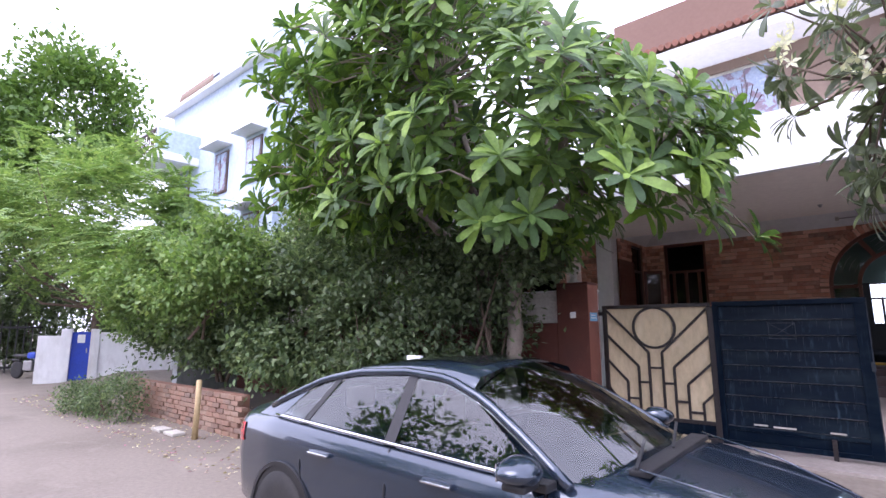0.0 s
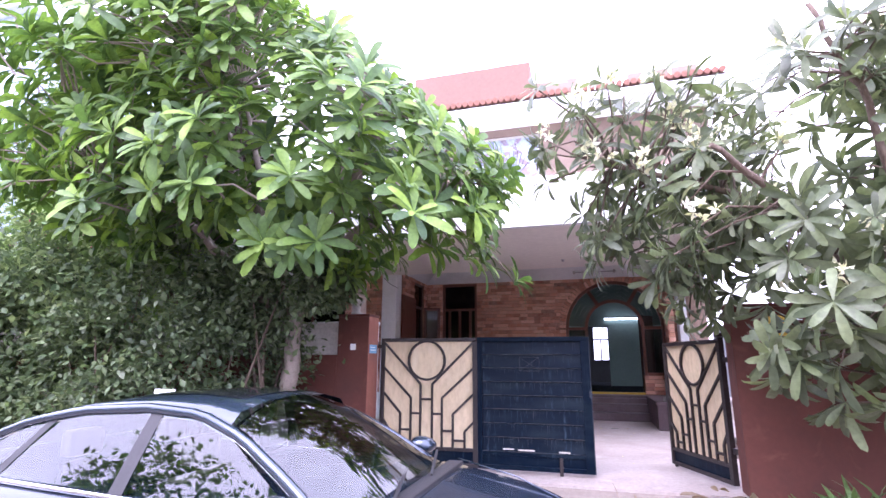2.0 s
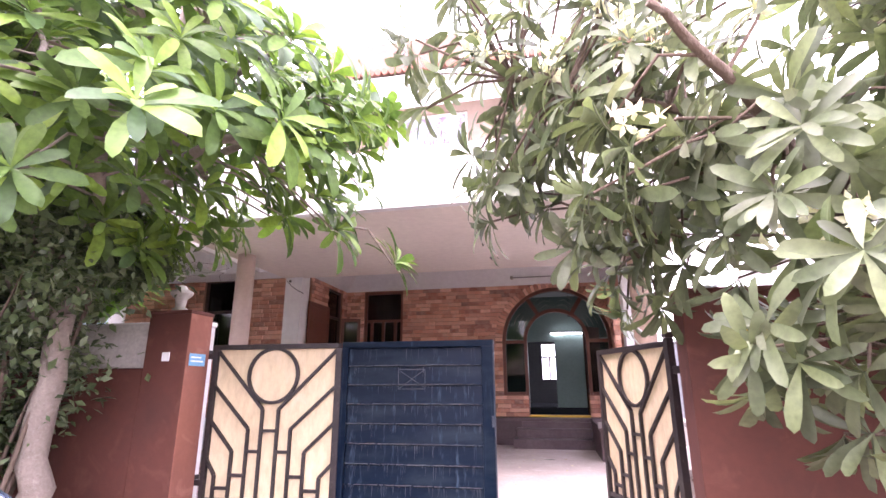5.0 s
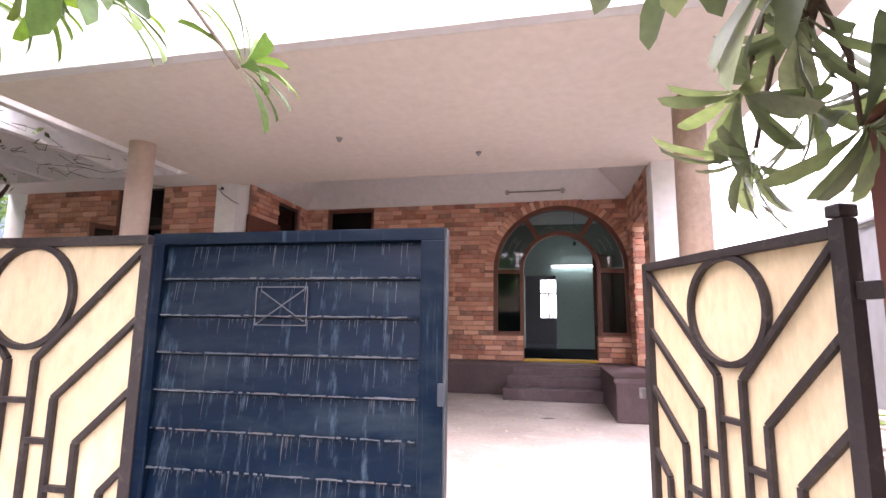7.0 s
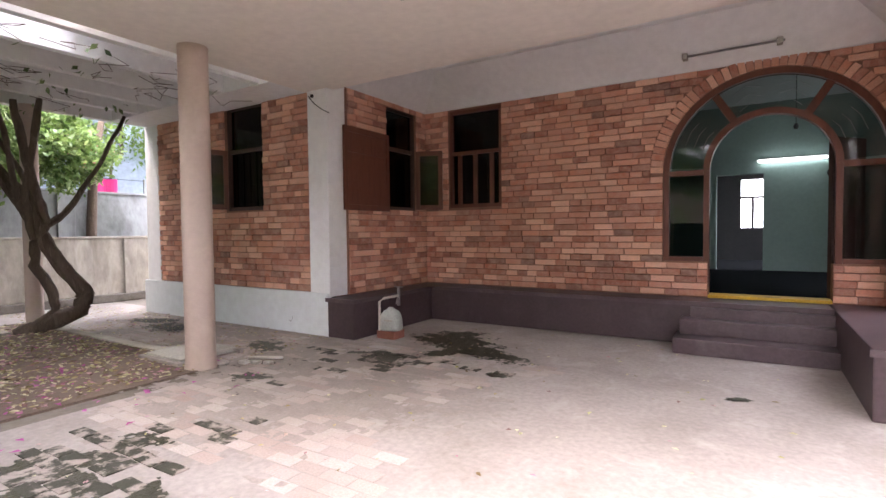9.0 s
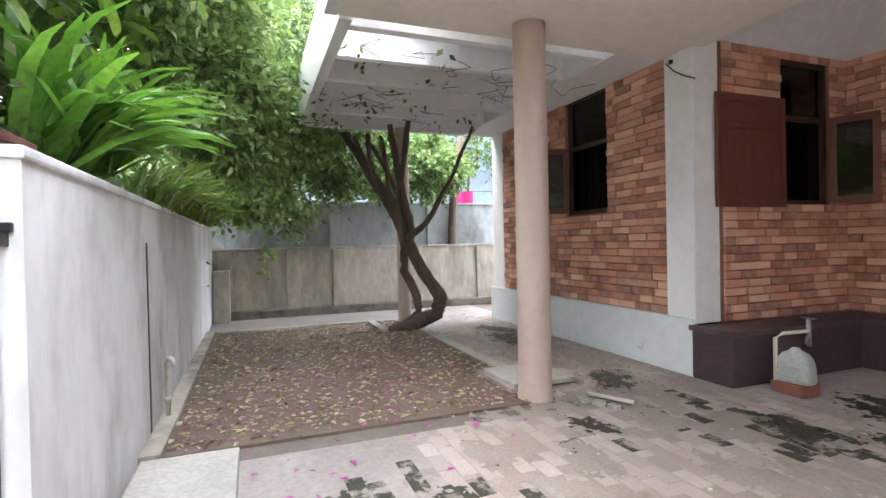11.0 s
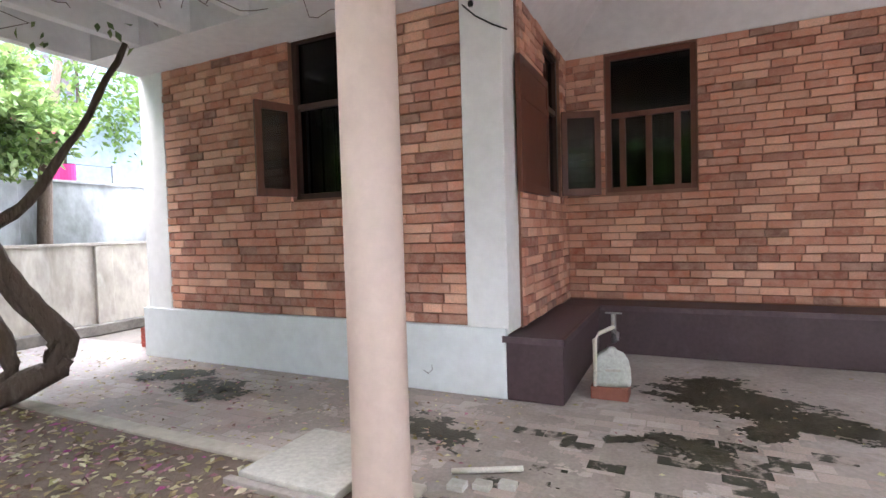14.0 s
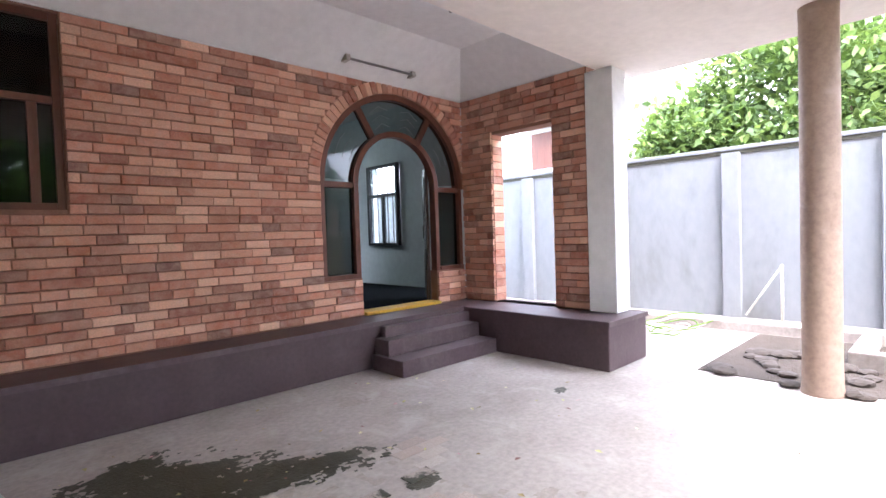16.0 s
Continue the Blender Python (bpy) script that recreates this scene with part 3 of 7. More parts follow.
solid("roof_slab", boxes((-1.2, 4.8, -3.25, 8.0, 6.9, 7.0), (-2.7, 4.8, -5.9, 8.0, 4.20, 4.24), (-6.97, -2.702, -2.34, 8.0, 4.20, 4.24)), M_white, "flat roof slab of the house", "roof", "structure")

# ---- compound walls, columns, pergola ----
def capped_wall(name, x0, x1, y0, y1, z0, z1, mat, label, cap=0.03, cap_h=0.05):
    w = solid(name, boxes((x0, x1, y0, y1, z0, z1 - cap_h)), mat, label, "wall", "structure")
    part("coping", boxes((x0 - cap, x1 + cap, y0 - cap, y1 + cap, z1 - cap_h + 0.001, z1), bevel=0.012), mat, w)
    return w
wall_front = capped_wall("wall_front", -9.2, -0.52, -7.62, -7.42, -0.32, 1.83, M_compound, "whitewashed street wall, stained, with a dark upright slot", 0.015)
# flat dark strip in place of an upright slot's shaded hollow
part("slot_strip", boxes((-2.72, -2.68, -7.421, -7.415, 0.0, 1.5)), M_moss, wall_front, "dark strip standing in for the shade of an upright slot")
wall_west = capped_wall("wall_west", -9.45, -9.2, -7.62, 9.0, -0.1, 1.42, M_compound_old, "rain-stained grey boundary wall with shallow panels", 0.03)
for _y in (-7.2, -5.9, -4.95, -3.3, -1.6, 0.1):
    part("buttress", boxes((-9.2, -9.13, _y - 0.13, _y + 0.13, 0.0, 1.36), bevel=0.01), M_compound_old, wall_west)
part("footing", boxes((-9.2, -9.02, -7.4, 9, 0.0, 0.16), bevel=0.02), surface("mouldy_footing", (0.20, 0.18, 0.15), (0.05, 0.045, 0.036), big=3, fine=30, rough=0.92, stain=0.9), wall_west, "mould-blackened footing")
part("stub_pillar", boxes((-9.13, -8.8, -7.40, -7.1, 0.0, 1.0), bevel=0.02), M_compound_old, wall_west, "short stained pillar in the corner")
wall_far = capped_wall("wall_neighbour", -10.0, -9.75, -9.0, 12.0, -0.1, 2.42, M_far_wall, "mossy neighbour's wall behind the boundary wall", 0.04)
for _y in (-7.4, -4.9, -2.6, -0.3):
    part("buttress", boxes((-9.75, -9.67, _y - 0.16, _y + 0.16, 0.0, 2.34), bevel=0.01), M_far_wall, wall_far)
wall_boundary_east = capped_wall("wall_boundary_east", 7.0, 7.22, -7.9, 9.0, -0.1, 2.72, M_bluewash, "tall whitewashed boundary wall with a black mouldy top", 0.03, 0.06)
for _y in (-6.6, -4.7, -2.85, -1.0, 0.9, 2.9):
    part("buttress", boxes((6.9, 7.0, _y - 0.12, _y + 0.12, 0.0, 2.62), bevel=0.01), M_bluewash, wall_boundary_east)
part("mould_strip", boxes((6.985, 7.0, -7.8, 9, 2.60, 2.66)), M_moss, wall_boundary_east, "black mould along the coping")
part("ledge", boxes((6.55, 7.0, -7.8, 9, -0.05, 0.14), bevel=0.02), M_yard, wall_boundary_east, "low cement ledge at the wall's foot")
capped_wall("wall_street_east", 5.62, 9.5, -7.9, -7.7, -0.32, 1.62, M_cream, "cream painted street wall beyond the red one", 0.02)


def gate_pier(name, x0, x1, label, mat=M_red, back=0.155, at_y=-7.675):
    p = thing(name, label, "gate pier", ((x0 + x1) / 2, at_y, STREET))
    part("shaft", boxes((x0 - p.location.x, x1 - p.location.x, -0.15, back, -0.05, 2.17), bevel=0.008), mat, p)
    part("cap", boxes((x0 - p.location.x - 0.012, x1 - p.location.x + 0.012, -0.162, back + 0.012, 2.17, 2.205), bevel=0.008), mat, p)
    return p
pier_l = gate_pier("gate_pier", -0.93, PIER_L, "red-oxide plastered gate pier with a lighter side")
# thin skin coloured lighter than the pier's front
part("side_face", boxes((0.2205, 0.227, -0.149, 0.152, -0.04, 2.19)), M_pier_side, pier_l, "lighter orange-red side face")
part("switch_plate", boxes((-0.03, 0.05, -0.158, -0.151, 1.74, 1.82), bevel=0.004), M_white, pier_l, "white bell push plate")
_pl = part("number_plate", boxes((0.228, 0.234, -0.12, 0.10, 1.70, 1.81), bevel=0.003), surface("blue_plate", (0.16, 0.40, 0.60), (0.12, 0.3, 0.48), big=8, fine=60, rough=0.4), pier_l, "small blue enamel house plate")
for _k in range(2):
    part("writing", boxes((0.2342, 0.2355, -0.10, 0.07 - 0.03 * _k, 1.735 + 0.035 * _k, 1.748 + 0.035 * _k)), M_white, _pl)
lamp_post = thing("gate_lamp", "pale cast lantern base on top of the gate pier", "lamp", (-0.74, -7.68, 1.906))
_b = bmesh.new()
lathe(_b, 0, 0, [(0.07, 0), (0.07, 0.03), (0.045, 0.05), (0.055, 0.13), (0.10, 0.17), (0.105, 0.20), (0.06, 0.22), (0.03, 0.26)], 16)
part("lantern_base", _b, M_stone_pale, lamp_post)
wall_l = solid("wall_front_street", boxes((-9.3, -0.935, -7.82, -7.625, -0.32, 1.38), bevel=0.01), M_red, "red-oxide street wall half hidden by shrubs", "wall", "structure")
solid("wall_front_upper", boxes((-9.3, -0.94, -7.76, -7.63, 1.382, 1.80), bevel=0.008), M_stone_pale, "pale upper band of the street wall", "wall", "structure")
pier_r = gate_pier("gate_pier", PIER_R, 5.60, "broad red-oxide plastered gate wall under a frangipani", at_y=-7.79)
disc = thing("wall_roundel", "round yellow cast ornament on the gate wall", "ornament", (4.12, -7.945, 1.66))
_b = bmesh.new()
lathe(_b, 0, 0, [(0.12, -0.004), (0.12, 0.012), (0.095, 0.02), (0.09, 0.012)], 28)
_o = part("plate", _b, M_yellow, disc); _o.matrix_local = pose(0, 0, 0, 90, 0, 0)
_b = bmesh.new()
lathe(_b, 0, 0, [(0.07, 0.01), (0.06, 0.03), (0.02, 0.045)], 20)
_o = part("boss", _b, M_gate_bar, disc, "dark worn relief"); _o.matrix_local = pose(0, 0, 0, 90, 0, 0)


def column(x, y, r, top, label, mat=M_column):
    c = thing("column", label, "column", (x, y, 0), group="porch columns")
    b = bmesh.new()
    lathe(b, 0, 0, [(r * 1.10, -0.02), (r * 1.08, 0.02), (r * 1.02, 0.10), (r, 0.35), (r, top * 0.6), (r * 0.985, top - 0.12), (r * 1.0, top + 0.01)], 32)
    part("shaft", b, mat, c)
    return c
column(-2.37, -4.25, 0.152, SOF, "round column painted dusty pink, stained at its foot")
column(4.04, -4.40, 0.152, SOF, "round brown-painted porch column by a dug pit", surface("brown_column_paint", (0.34, 0.245, 0.185), (0.24, 0.165, 0.115), (0.42, 0.32, 0.26), big=1.2, fine=20, rough=0.7, stain=0.6))
_pc = column(-6.72, -4.22, 0.115, SOF, "thin round pergola column behind a twisted trunk")

pergola = thing("pergola", "white concrete pergola of parallel beams with creeper stems", "pergola", (-4.8, -4.2, 0))
for _x in (-6.05, -5.28, -4.51, -3.74, -2.97):
    part("beam", boxes((_x + 4.8 - 0.055, _x + 4.8 + 0.055, -1.60, 1.22, SOF + 0.02, SOF + 0.36), bevel=0.008), M_white, pergola)
# slabs added to cut daylight, in place of creeper growing over the top
part("sky_block_panel", boxes((-2.02, 1.22, -1.60, 1.22, SOF + 0.362, SOF + 0.42)), M_white, pergola, "stained white slab added over the beams to block skylight")
part("sky_block_panel", boxes((1.222, 2.08, -0.75, 1.22, SOF + 0.362, SOF + 0.42)), M_white, pergola, "stained white slab added over the beams to block skylight")
part("edge_beam", boxes((-2.15, 2.10, 1.222, 1.90, SOF + 0.005, SOF + 0.36), bevel=0.01), M_white, pergola)
part("end_beam", boxes((-2.15, -2.02, -1.60, 1.22, SOF - 0.004, SOF + 0.42), bevel=0.01), M_white, pergola)

# kerbs round the soil bed
_kerb = thing("bed_kerb", "low cement kerb round the soil bed, worn and patchy", "kerb", (-4.8, -5.7, 0))
for _s in ((-2.75, 2.6, -1.72, -1.58, -0.05, 0.055), (-2.75, -2.61, -1.578, 0.95, -0.05, 0.05), (-2.75, 2.55, 1.58, 1.72, -0.05, 0.03), (-2.6, -1.6, 0.96, 1.08, -0.05, 0.06)):
    part("kerb_stone", boxes(_s, bevel=0.012), M_compound_old, _kerb)
solid("floor_strip", boxes((-9.02, -7.56, -7.4, -4.0, -0.1, 0.006)), M_yard, "cement strip along the boundary wall", "path", "structure")

# ---- arched entrance ----
def arc_ring(bm, cx, cz, r0, r1, y0, y1, a0=0.0, a1=math.pi, n=28):
    """A curved rail of rectangular section."""
    prev = None
    for k in range(n + 1):
        a = a0 + (a1 - a0) * k / n
        c, s = math.cos(a), math.sin(a)
        ring = [bm.verts.new((cx + r * c, y, cz + r * s)) for r, y in ((r0, y0), (r1, y0), (r1, y1), (r0, y1))]
        if prev:
            for i in range(4):
                bm.faces.new((prev[i], prev[(i + 1) % 4], ring[(i + 1) % 4], ring[i]))
        else:
            bm.faces.new(ring[::-1])
        prev = ring
    bm.faces.new(prev)


def pane_sector(bm, cx, cz, r0, r1, a0, a1, y, n=10):
    pts = [(cx + r1 * math.cos(a0 + (a1 - a0) * k / n), cz + r1 * math.sin(a0 + (a1 - a0) * k / n)) for k in range(n + 1)]
    pts += [(cx + r0 * math.cos(a1 + (a0 - a1) * k / n), cz + r0 * math.sin(a1 + (a0 - a1) * k / n)) for k in range(n + 1)]
    for k in range(n):
        o0, o1 = pts[k], pts[k + 1]
        i0, i1 = pts[2 * n + 1 - k], pts[2 * n - k]
        bm.faces.new([bm.verts.new((p[0], y, p[1])) for p in (o0, o1, i1, i0)])

door_1 = thing("door_1", "arched red-brown timber entrance with fan-light and side lights, door open", "door", (ARC_X, 0.10, PL), kind="structure")
_z = ARC_Z - PL
_b = bmesh.new(); arc_ring(_b, 0, _z, ARC_R - 0.075, ARC_R - 0.002, -0.06, 0.06)
part("outer_arch_frame", _b, M_wood, door_1)
_b = bmesh.new(); arc_ring(_b, 0, _z, ARC_IN, ARC_IN + 0.075, -0.06, 0.06)
part("inner_arch_frame", _b, M_wood, door_1)
for _s in (-1, 1):
    part("jamb", boxes(sorted((_s * (ARC_R - 0.002), _s * (ARC_R - 0.07))) + [-0.058, 0.058, 1.015 - PL, _z], bevel=0.006), M_wood, door_1)
    part("door_post", boxes(sorted((_s * ARC_IN, _s * (ARC_IN + 0.07))) + [-0.06, 0.06, 0.035, _z], bevel=0.006), M_wood, door_1)
    part("transom", boxes(sorted((_s * (ARC_IN + 0.072), _s * (ARC_R - 0.072))) + [-0.05, 0.05, _z - 0.05, _z + 0.02], bevel=0.005), M_wood, door_1)
    part("side_sill", boxes(sorted((_s * (ARC_IN + 0.072), _s * (ARC_R - 0.0))) + [-0.075, 0.05, 1.017 - PL, 1.075 - PL], bevel=0.005), M_wood, door_1)
    part("pane", boxes(sorted((_s * (ARC_IN + 0.072), _s * (ARC_R - 0.072))) + [0.0, 0.006, 1.076 - PL, _z - 0.05]), M_glass_dark, door_1)
for _a in (58, 122):
    _b = bmesh.new()
    _c, _q = math.cos(radians(_a)), math.sin(radians(_a))
    bar(_b, ((ARC_IN + 0.07) * _c, 0, _z + (ARC_IN + 0.07) * _q), ((ARC_R - 0.07) * _c, 0, _z + (ARC_R - 0.07) * _q), 0.06, 0.09)
    part("muntin", _b, M_wood, door_1)
for _a0, _a1 in ((3, 57), (59, 121), (123, 177)):
    _b = bmesh.new()
    pane_sector(_b, 0, _z, ARC_IN + 0.07, ARC_R - 0.07, radians(_a0), radians(_a1), 0.0)
    part("fan_pane", _b, M_glass_dark, door_1)
# leaded lines in the fan light
for _a0 in (30, 75, 105, 150):
    _b = bmesh.new()
    for _k in range(3):
        _r = ARC_IN + 0.14 + 0.11 * _k
        _p = [(_r * math.cos(radians(_a0 + 9 * _j - 9)), -0.004, _z + (_r + (0.06 if _j == 1 else 0)) * math.sin(radians(_a0 + 9 * _j - 9))) for _j in range(3)]
        tube(_b, _p, 0.004, 5)
    part("leading", _b, M_steel, door_1)
part("threshold", boxes((-0.665, 0.635, -0.16, 0.10, 0.004, 0.045), bevel=0.006), M_yellow, door_1, "yellow painted threshold")
part("yellow_post_foot", boxes((ARC_IN - 0.004, ARC_IN + 0.066, -0.066, 0.05, 0.046, 0.30), bevel=0.004), M_yellow, door_1, "yellow painted foot of the post")
_leaf = part("door_leaf", boxes((0, 0.045, 0, 0.62, 0.04, 2.0), bevel=0.006), M_wood_dark, door_1, "dark timber door leaf swung inward")
_leaf.matrix_local = pose(0.60, 0.08, 0, 0, 0, -38)
_b = boxes((-0.015, 0.0, 0.52, 0.55, 0.95, 1.15), bevel=0.005)
part("handle", _b, M_black, _leaf)
for _s in ((-0.012, 0.002, 0.10, 0.52, 0.2, 0.8), (-0.012, 0.002, 0.10, 0.52, 1.2, 1.85)):
    part("panel", boxes(_s, bevel=0.006), M_wood_dark, _leaf)

# room behind the door
solid("floor_room", boxes((-2.2, 5.1, 0.25, 7.2, PL - 0.1, PL)), M_floor_in, "dark polished stone floor of the hall", "floor", "structure")
solid("wall_room_back", cut_wall(bmesh.new(), "y", 5.3, 5.5, -2.2, 4.9, PL, 4.1, [(1.98, 2.86, PL, 2.62)]), M_interior, "pale green hall wall with a doorway", "wall", "structure")
solid("wall_room_side", cut_wall(bmesh.new(), "x", 4.9, 5.1, 0.25, 5.3, PL, 4.1, [(2.5, 3.5, 1.35, 3.0)]), M_dado, "pale hall wall with a barred window", "wall", "structure")
solid("wall_room_west", boxes((0.2, 0.4, 0.25, 5.3, PL, 4.1)), M_interior, "pale hall wall", "wall", "structure")
solid("ceiling_room", boxes((-2.2, 5.1, 0.26, 9.6, 4.1, 4.2)), M_white, "white hall ceiling", "ceiling", "structure")
# the inner room's dimness is put into this wall's colour
solid("wall_inner_room", cut_wall(bmesh.new(), "y", 9.4, 9.6, -2.2, 5.1, PL, 4.1, [(2.30, 3.00, 1.4, 2.9)]), M_room_shade, "inner room wall, its dimness painted in near-black", "wall", "structure")
solid("floor_inner", boxes((-2.2, 5.1, 7.2, 9.4, PL - 0.1, PL)), M_floor_in, "dark stone floor of the inner room", "floor", "structure")
# rooms behind the glass get their gloom from near-black colour
solid("wall_dark_rooms", boxes((-6.8, 0.2, 1.9, 2.1, 0.3, 4.1), (WX - 0.26, WX - 0.24, 0.26, 1.9, 0.3, 4.1), (-6.7, -2.3, 1.2, 1.4, 0.3, 4.1)), M_room_shade, "wall behind the windows, coloured near-black to look unlit", "wall", "structure")
solid("ceiling_dark_rooms", boxes((-6.9, WX - 0.02, WY + 0.26, 2.1, 3.7, 3.8), (WX, 0.2, 0.26, 2.1, 3.9, 4.0)), M_room_shade, "ceiling behind the windows, coloured near-black to look unlit", "ceiling", "structure")
solid("floor_dark_rooms", boxes((-6.75, WX - 0.28, WY + 0.26, 2.1, 0.3, 0.5), (WX, 0.2, 0.26, 2.1, 0.3, 0.5)), M_room_shade, "floor behind the windows, coloured near-black to look unlit", "floor", "structure")
_tl = thing("tube_light", "lit white tube light on the hall wall", "lamp", (3.35, 5.26, 2.86))
part("batten", boxes((-0.62, 0.62, -0.01, 0.038, 0.0, 0.05), bevel=0.004), M_white, _tl)
_b = bmesh.new(); tube(_b, [(-0.58, -0.035, 0.0), (0.58, -0.035, 0.0)], 0.022, 12)
part("tube", _b, M_tube, _tl, "glowing glass tube")
_cl = thing("wall_clock", "small dark clock hanging on the hall wall", "clock", (4.05, 5.28, 2.55))
_b = bmesh.new(); lathe(_b, 0, 0, [(0.11, 0), (0.115, 0.02), (0.10, 0.035)], 24)
_o = part("case", _b, M_black, _cl); _o.matrix_local = pose(0, 0, 0, 90, 0, 0)
_b = bmesh.new(); lathe(_b, 0, 0, [(0.085, 0.036), (0.085, 0.038)], 24)
_o = part("dial", _b, M_stone_pale, _cl); _o.matrix_local = pose(0, 0, 0, 90, 0, 0)
_fb = thing("pendant_hook", "small dark pendant lamp holder hanging from the hall ceiling", "lamp", (3.3, 3.2, 3.15))
_b = bmesh.new(); tube(_b, [(0, 0, 0.95), (0, 0, 0.1)], 0.006, 6); part("cord", _b, M_black, _fb)
_b = bmesh.new(); lathe(_b, 0, 0, [(0.03, 0), (0.04, 0.05), (0.02, 0.1)], 12); part("holder", _b, M_black, _fb)


def frame_window(name, label, w, h, rows, cols, at, rz, mat=M_wood_dark, split=None, pane=M_glass_dark, depth=0.09):
    """A timber window in its hole: frame, transom, mullions, panes. Local x along the wall, y into it."""
    t = thing(name, label, "window", at, rz, kind="structure")
    f = part("window_frame", boxes((0, 0.06, 0, depth, 0, h), (w - 0.06, w, 0, depth, 0, h), (0.06, w - 0.06, 0, depth, 0, 0.06), (0.06, w - 0.06, 0, depth, h - 0.06, h), bevel=0.005), mat, t)
    zs = [0.06] + [h * s for s in (split or [])] + [h - 0.06]
    for z in zs[1:-1]:
        part("transom", boxes((0.06, w - 0.06, 0.005, depth - 0.01, z - 0.03, z + 0.03), bevel=0.004), mat, t)
    for k in range(1, cols):
        x = w * (0.19, 0.49, 0.80)[k - 1] if cols == 4 else w * k / cols
        part("mullion", boxes((x - 0.035, x + 0.035, 0.01, depth - 0.015, zs[0], zs[1] - 0.03), bevel=0.004), mat, t)
    for i, (a, b) in enumerate(zip(zs, zs[1:])):
        for k in range(cols if i == 0 else 1):
            n = cols if i == 0 else 1
            part("pane", boxes((0.06 + (w - 0.12) * k / n, 0.06 + (w - 0.12) * (k + 1) / n, 0.045, 0.05, a, b)), pane, t)
    return t
window_1 = frame_window("window_1", "dark timber window with a tall fixed pane above", 0.99, 1.65, 2, 4, (-1.78, 0.05, 1.85), 0, M_wood, split=[0.56])
window_2 = frame_window("window_2", "dark timber window of the brick wing, one casement open", 0.92, 1.67, 2, 1, (-4.60, WY + 0.06, 1.81), 0, split=[0.57])
window_3 = frame_window("window_3", "dark side window with open shutter and casement", 0.82, 1.66, 2, 1, (WX - 0.05, -1.10, 1.80), 90, split=[0.60])
for _x in (0.27, 0.56):
    part("inner_shutter", boxes((_x, _x + 0.17, 0.10, 0.13, 0.07, 0.90), bevel=0.006), M_wood_dark, window_1, "dark inner shutter board")
# bars in the wing window's lower part
_b = bmesh.new()
for _k in range(5):
    bar(_b, (0.14 + 0.16 * _k, 0.08, 0.06), (0.14 + 0.16 * _k, 0.08, 0.95), 0.014)
part("window_bars", _b, M_black, window_2)


def casement(parent, name, w, h, at, rz, filled=None, mat=M_wood, label=""):
    """A hinged leaf: stiles and rails round a pane or a wood panel. Local x from the hinge."""
    b = boxes((0, 0.07, -0.02, 0.02, 0, h), (w - 0.07, w, -0.02, 0.02, 0, h), (0.07, w - 0.07, -0.02, 0.02, 0, 0.08), (0.07, w - 0.07, -0.02, 0.02, h - 0.08, h), bevel=0.004)
    leaf = part(name, b, mat, parent, label)
    leaf.matrix_local = pose(*at, 0, 0, rz)
    if filled is None:
        part("pane", boxes((0.07, w - 0.07, -0.003, 0.003, 0.08, h - 0.08)), M_glass_dark, leaf)
    else:
        part("panel", boxes((0.07, w - 0.07, -0.012, 0.012, 0.08, h * 0.72 - 0.03), bevel=0.008), filled, leaf)
        part("panel", boxes((0.07, w - 0.07, -0.012, 0.012, h * 0.72 + 0.03, h - 0.08), bevel=0.008), filled, leaf)
        part("rail", boxes((0.07, w - 0.07, -0.019, 0.019, h * 0.72 - 0.03, h * 0.72 + 0.03), bevel=0.004), mat, leaf)
        part("bolt", boxes((w * 0.55, w * 0.58, -0.03, -0.02, h * 0.38, h * 0.5), bevel=0.004), M_black, leaf)
    return leaf
casement(window_3, "shutter", 1.02, 1.2, (0.0, -0.075, -0.03), 180, M_wood, label="red-brown panelled shutter folded back on the wall")
casement(window_3, "casement", 0.46, 1.0, (0.80, -0.05, 0.02), -68, label="open glazed casement")
casement(window_2, "casement", 0.42, 0.95, (0.02, -0.02, 0.03), -112, label="open glazed casement")
# barred inner windows
for _n, _at, _rz, _w, _h in (("window_4", (4.9, 2.5, 1.35), 90, 1.0, 1.65), ("window_5", (2.30, 9.4, 1.4), 0, 0.70, 1.5)):
    _w4 = frame_window(_n, "black-framed barred window, bright outside", _w, _h, 2, 2, _at, _rz, M_black, [0.62], M_glass)
    _b = bmesh.new()
    for _k in range(1, 6):
        bar(_b, (_w * _k / 6, 0.06, 0.06), (_w * _k / 6, 0.06, _h - 0.06), 0.016)
    part("window_bars", _b, M_black, _w4)

# ---- plants ----
RNG = np.random.default_rng(11)


def unit(a):
    return a / np.maximum(np.linalg.norm(a, axis=-1, keepdims=True), 1e-6)


def long_leaf():
    """A spatulate leaf, one long, folded along its rib and drooping at the tip."""
    st = ((0.0, 0.025, 0.0), (0.22, 0.10, 0.03), (0.5, 0.215, 0.03), (0.76, 0.235, -0.02), (0.93, 0.17, -0.08))
    v, f = [], []
    for x, w, z in st:
        v += [(x, -w / 2, z + w * 0.12), (x, 0, z), (x, w / 2, z + w * 0.12)]
    v.append((1.0, 0, -0.13))
    for i in range(4):
        a = 3 * i
        f += [(a, a + 1, a + 4, a + 3), (a + 1, a + 2, a + 5, a + 4)]
    f += [(12, 13, 15), (13, 14, 15)]
    return np.array(v, float), f


def small_leaf():
    return np.array([(0, 0, 0), (0.45, -0.27, 0.07), (1, 0, -0.05), (0.45, 0.27, 0.07)], float), [(0, 1, 2), (0, 2, 3)]


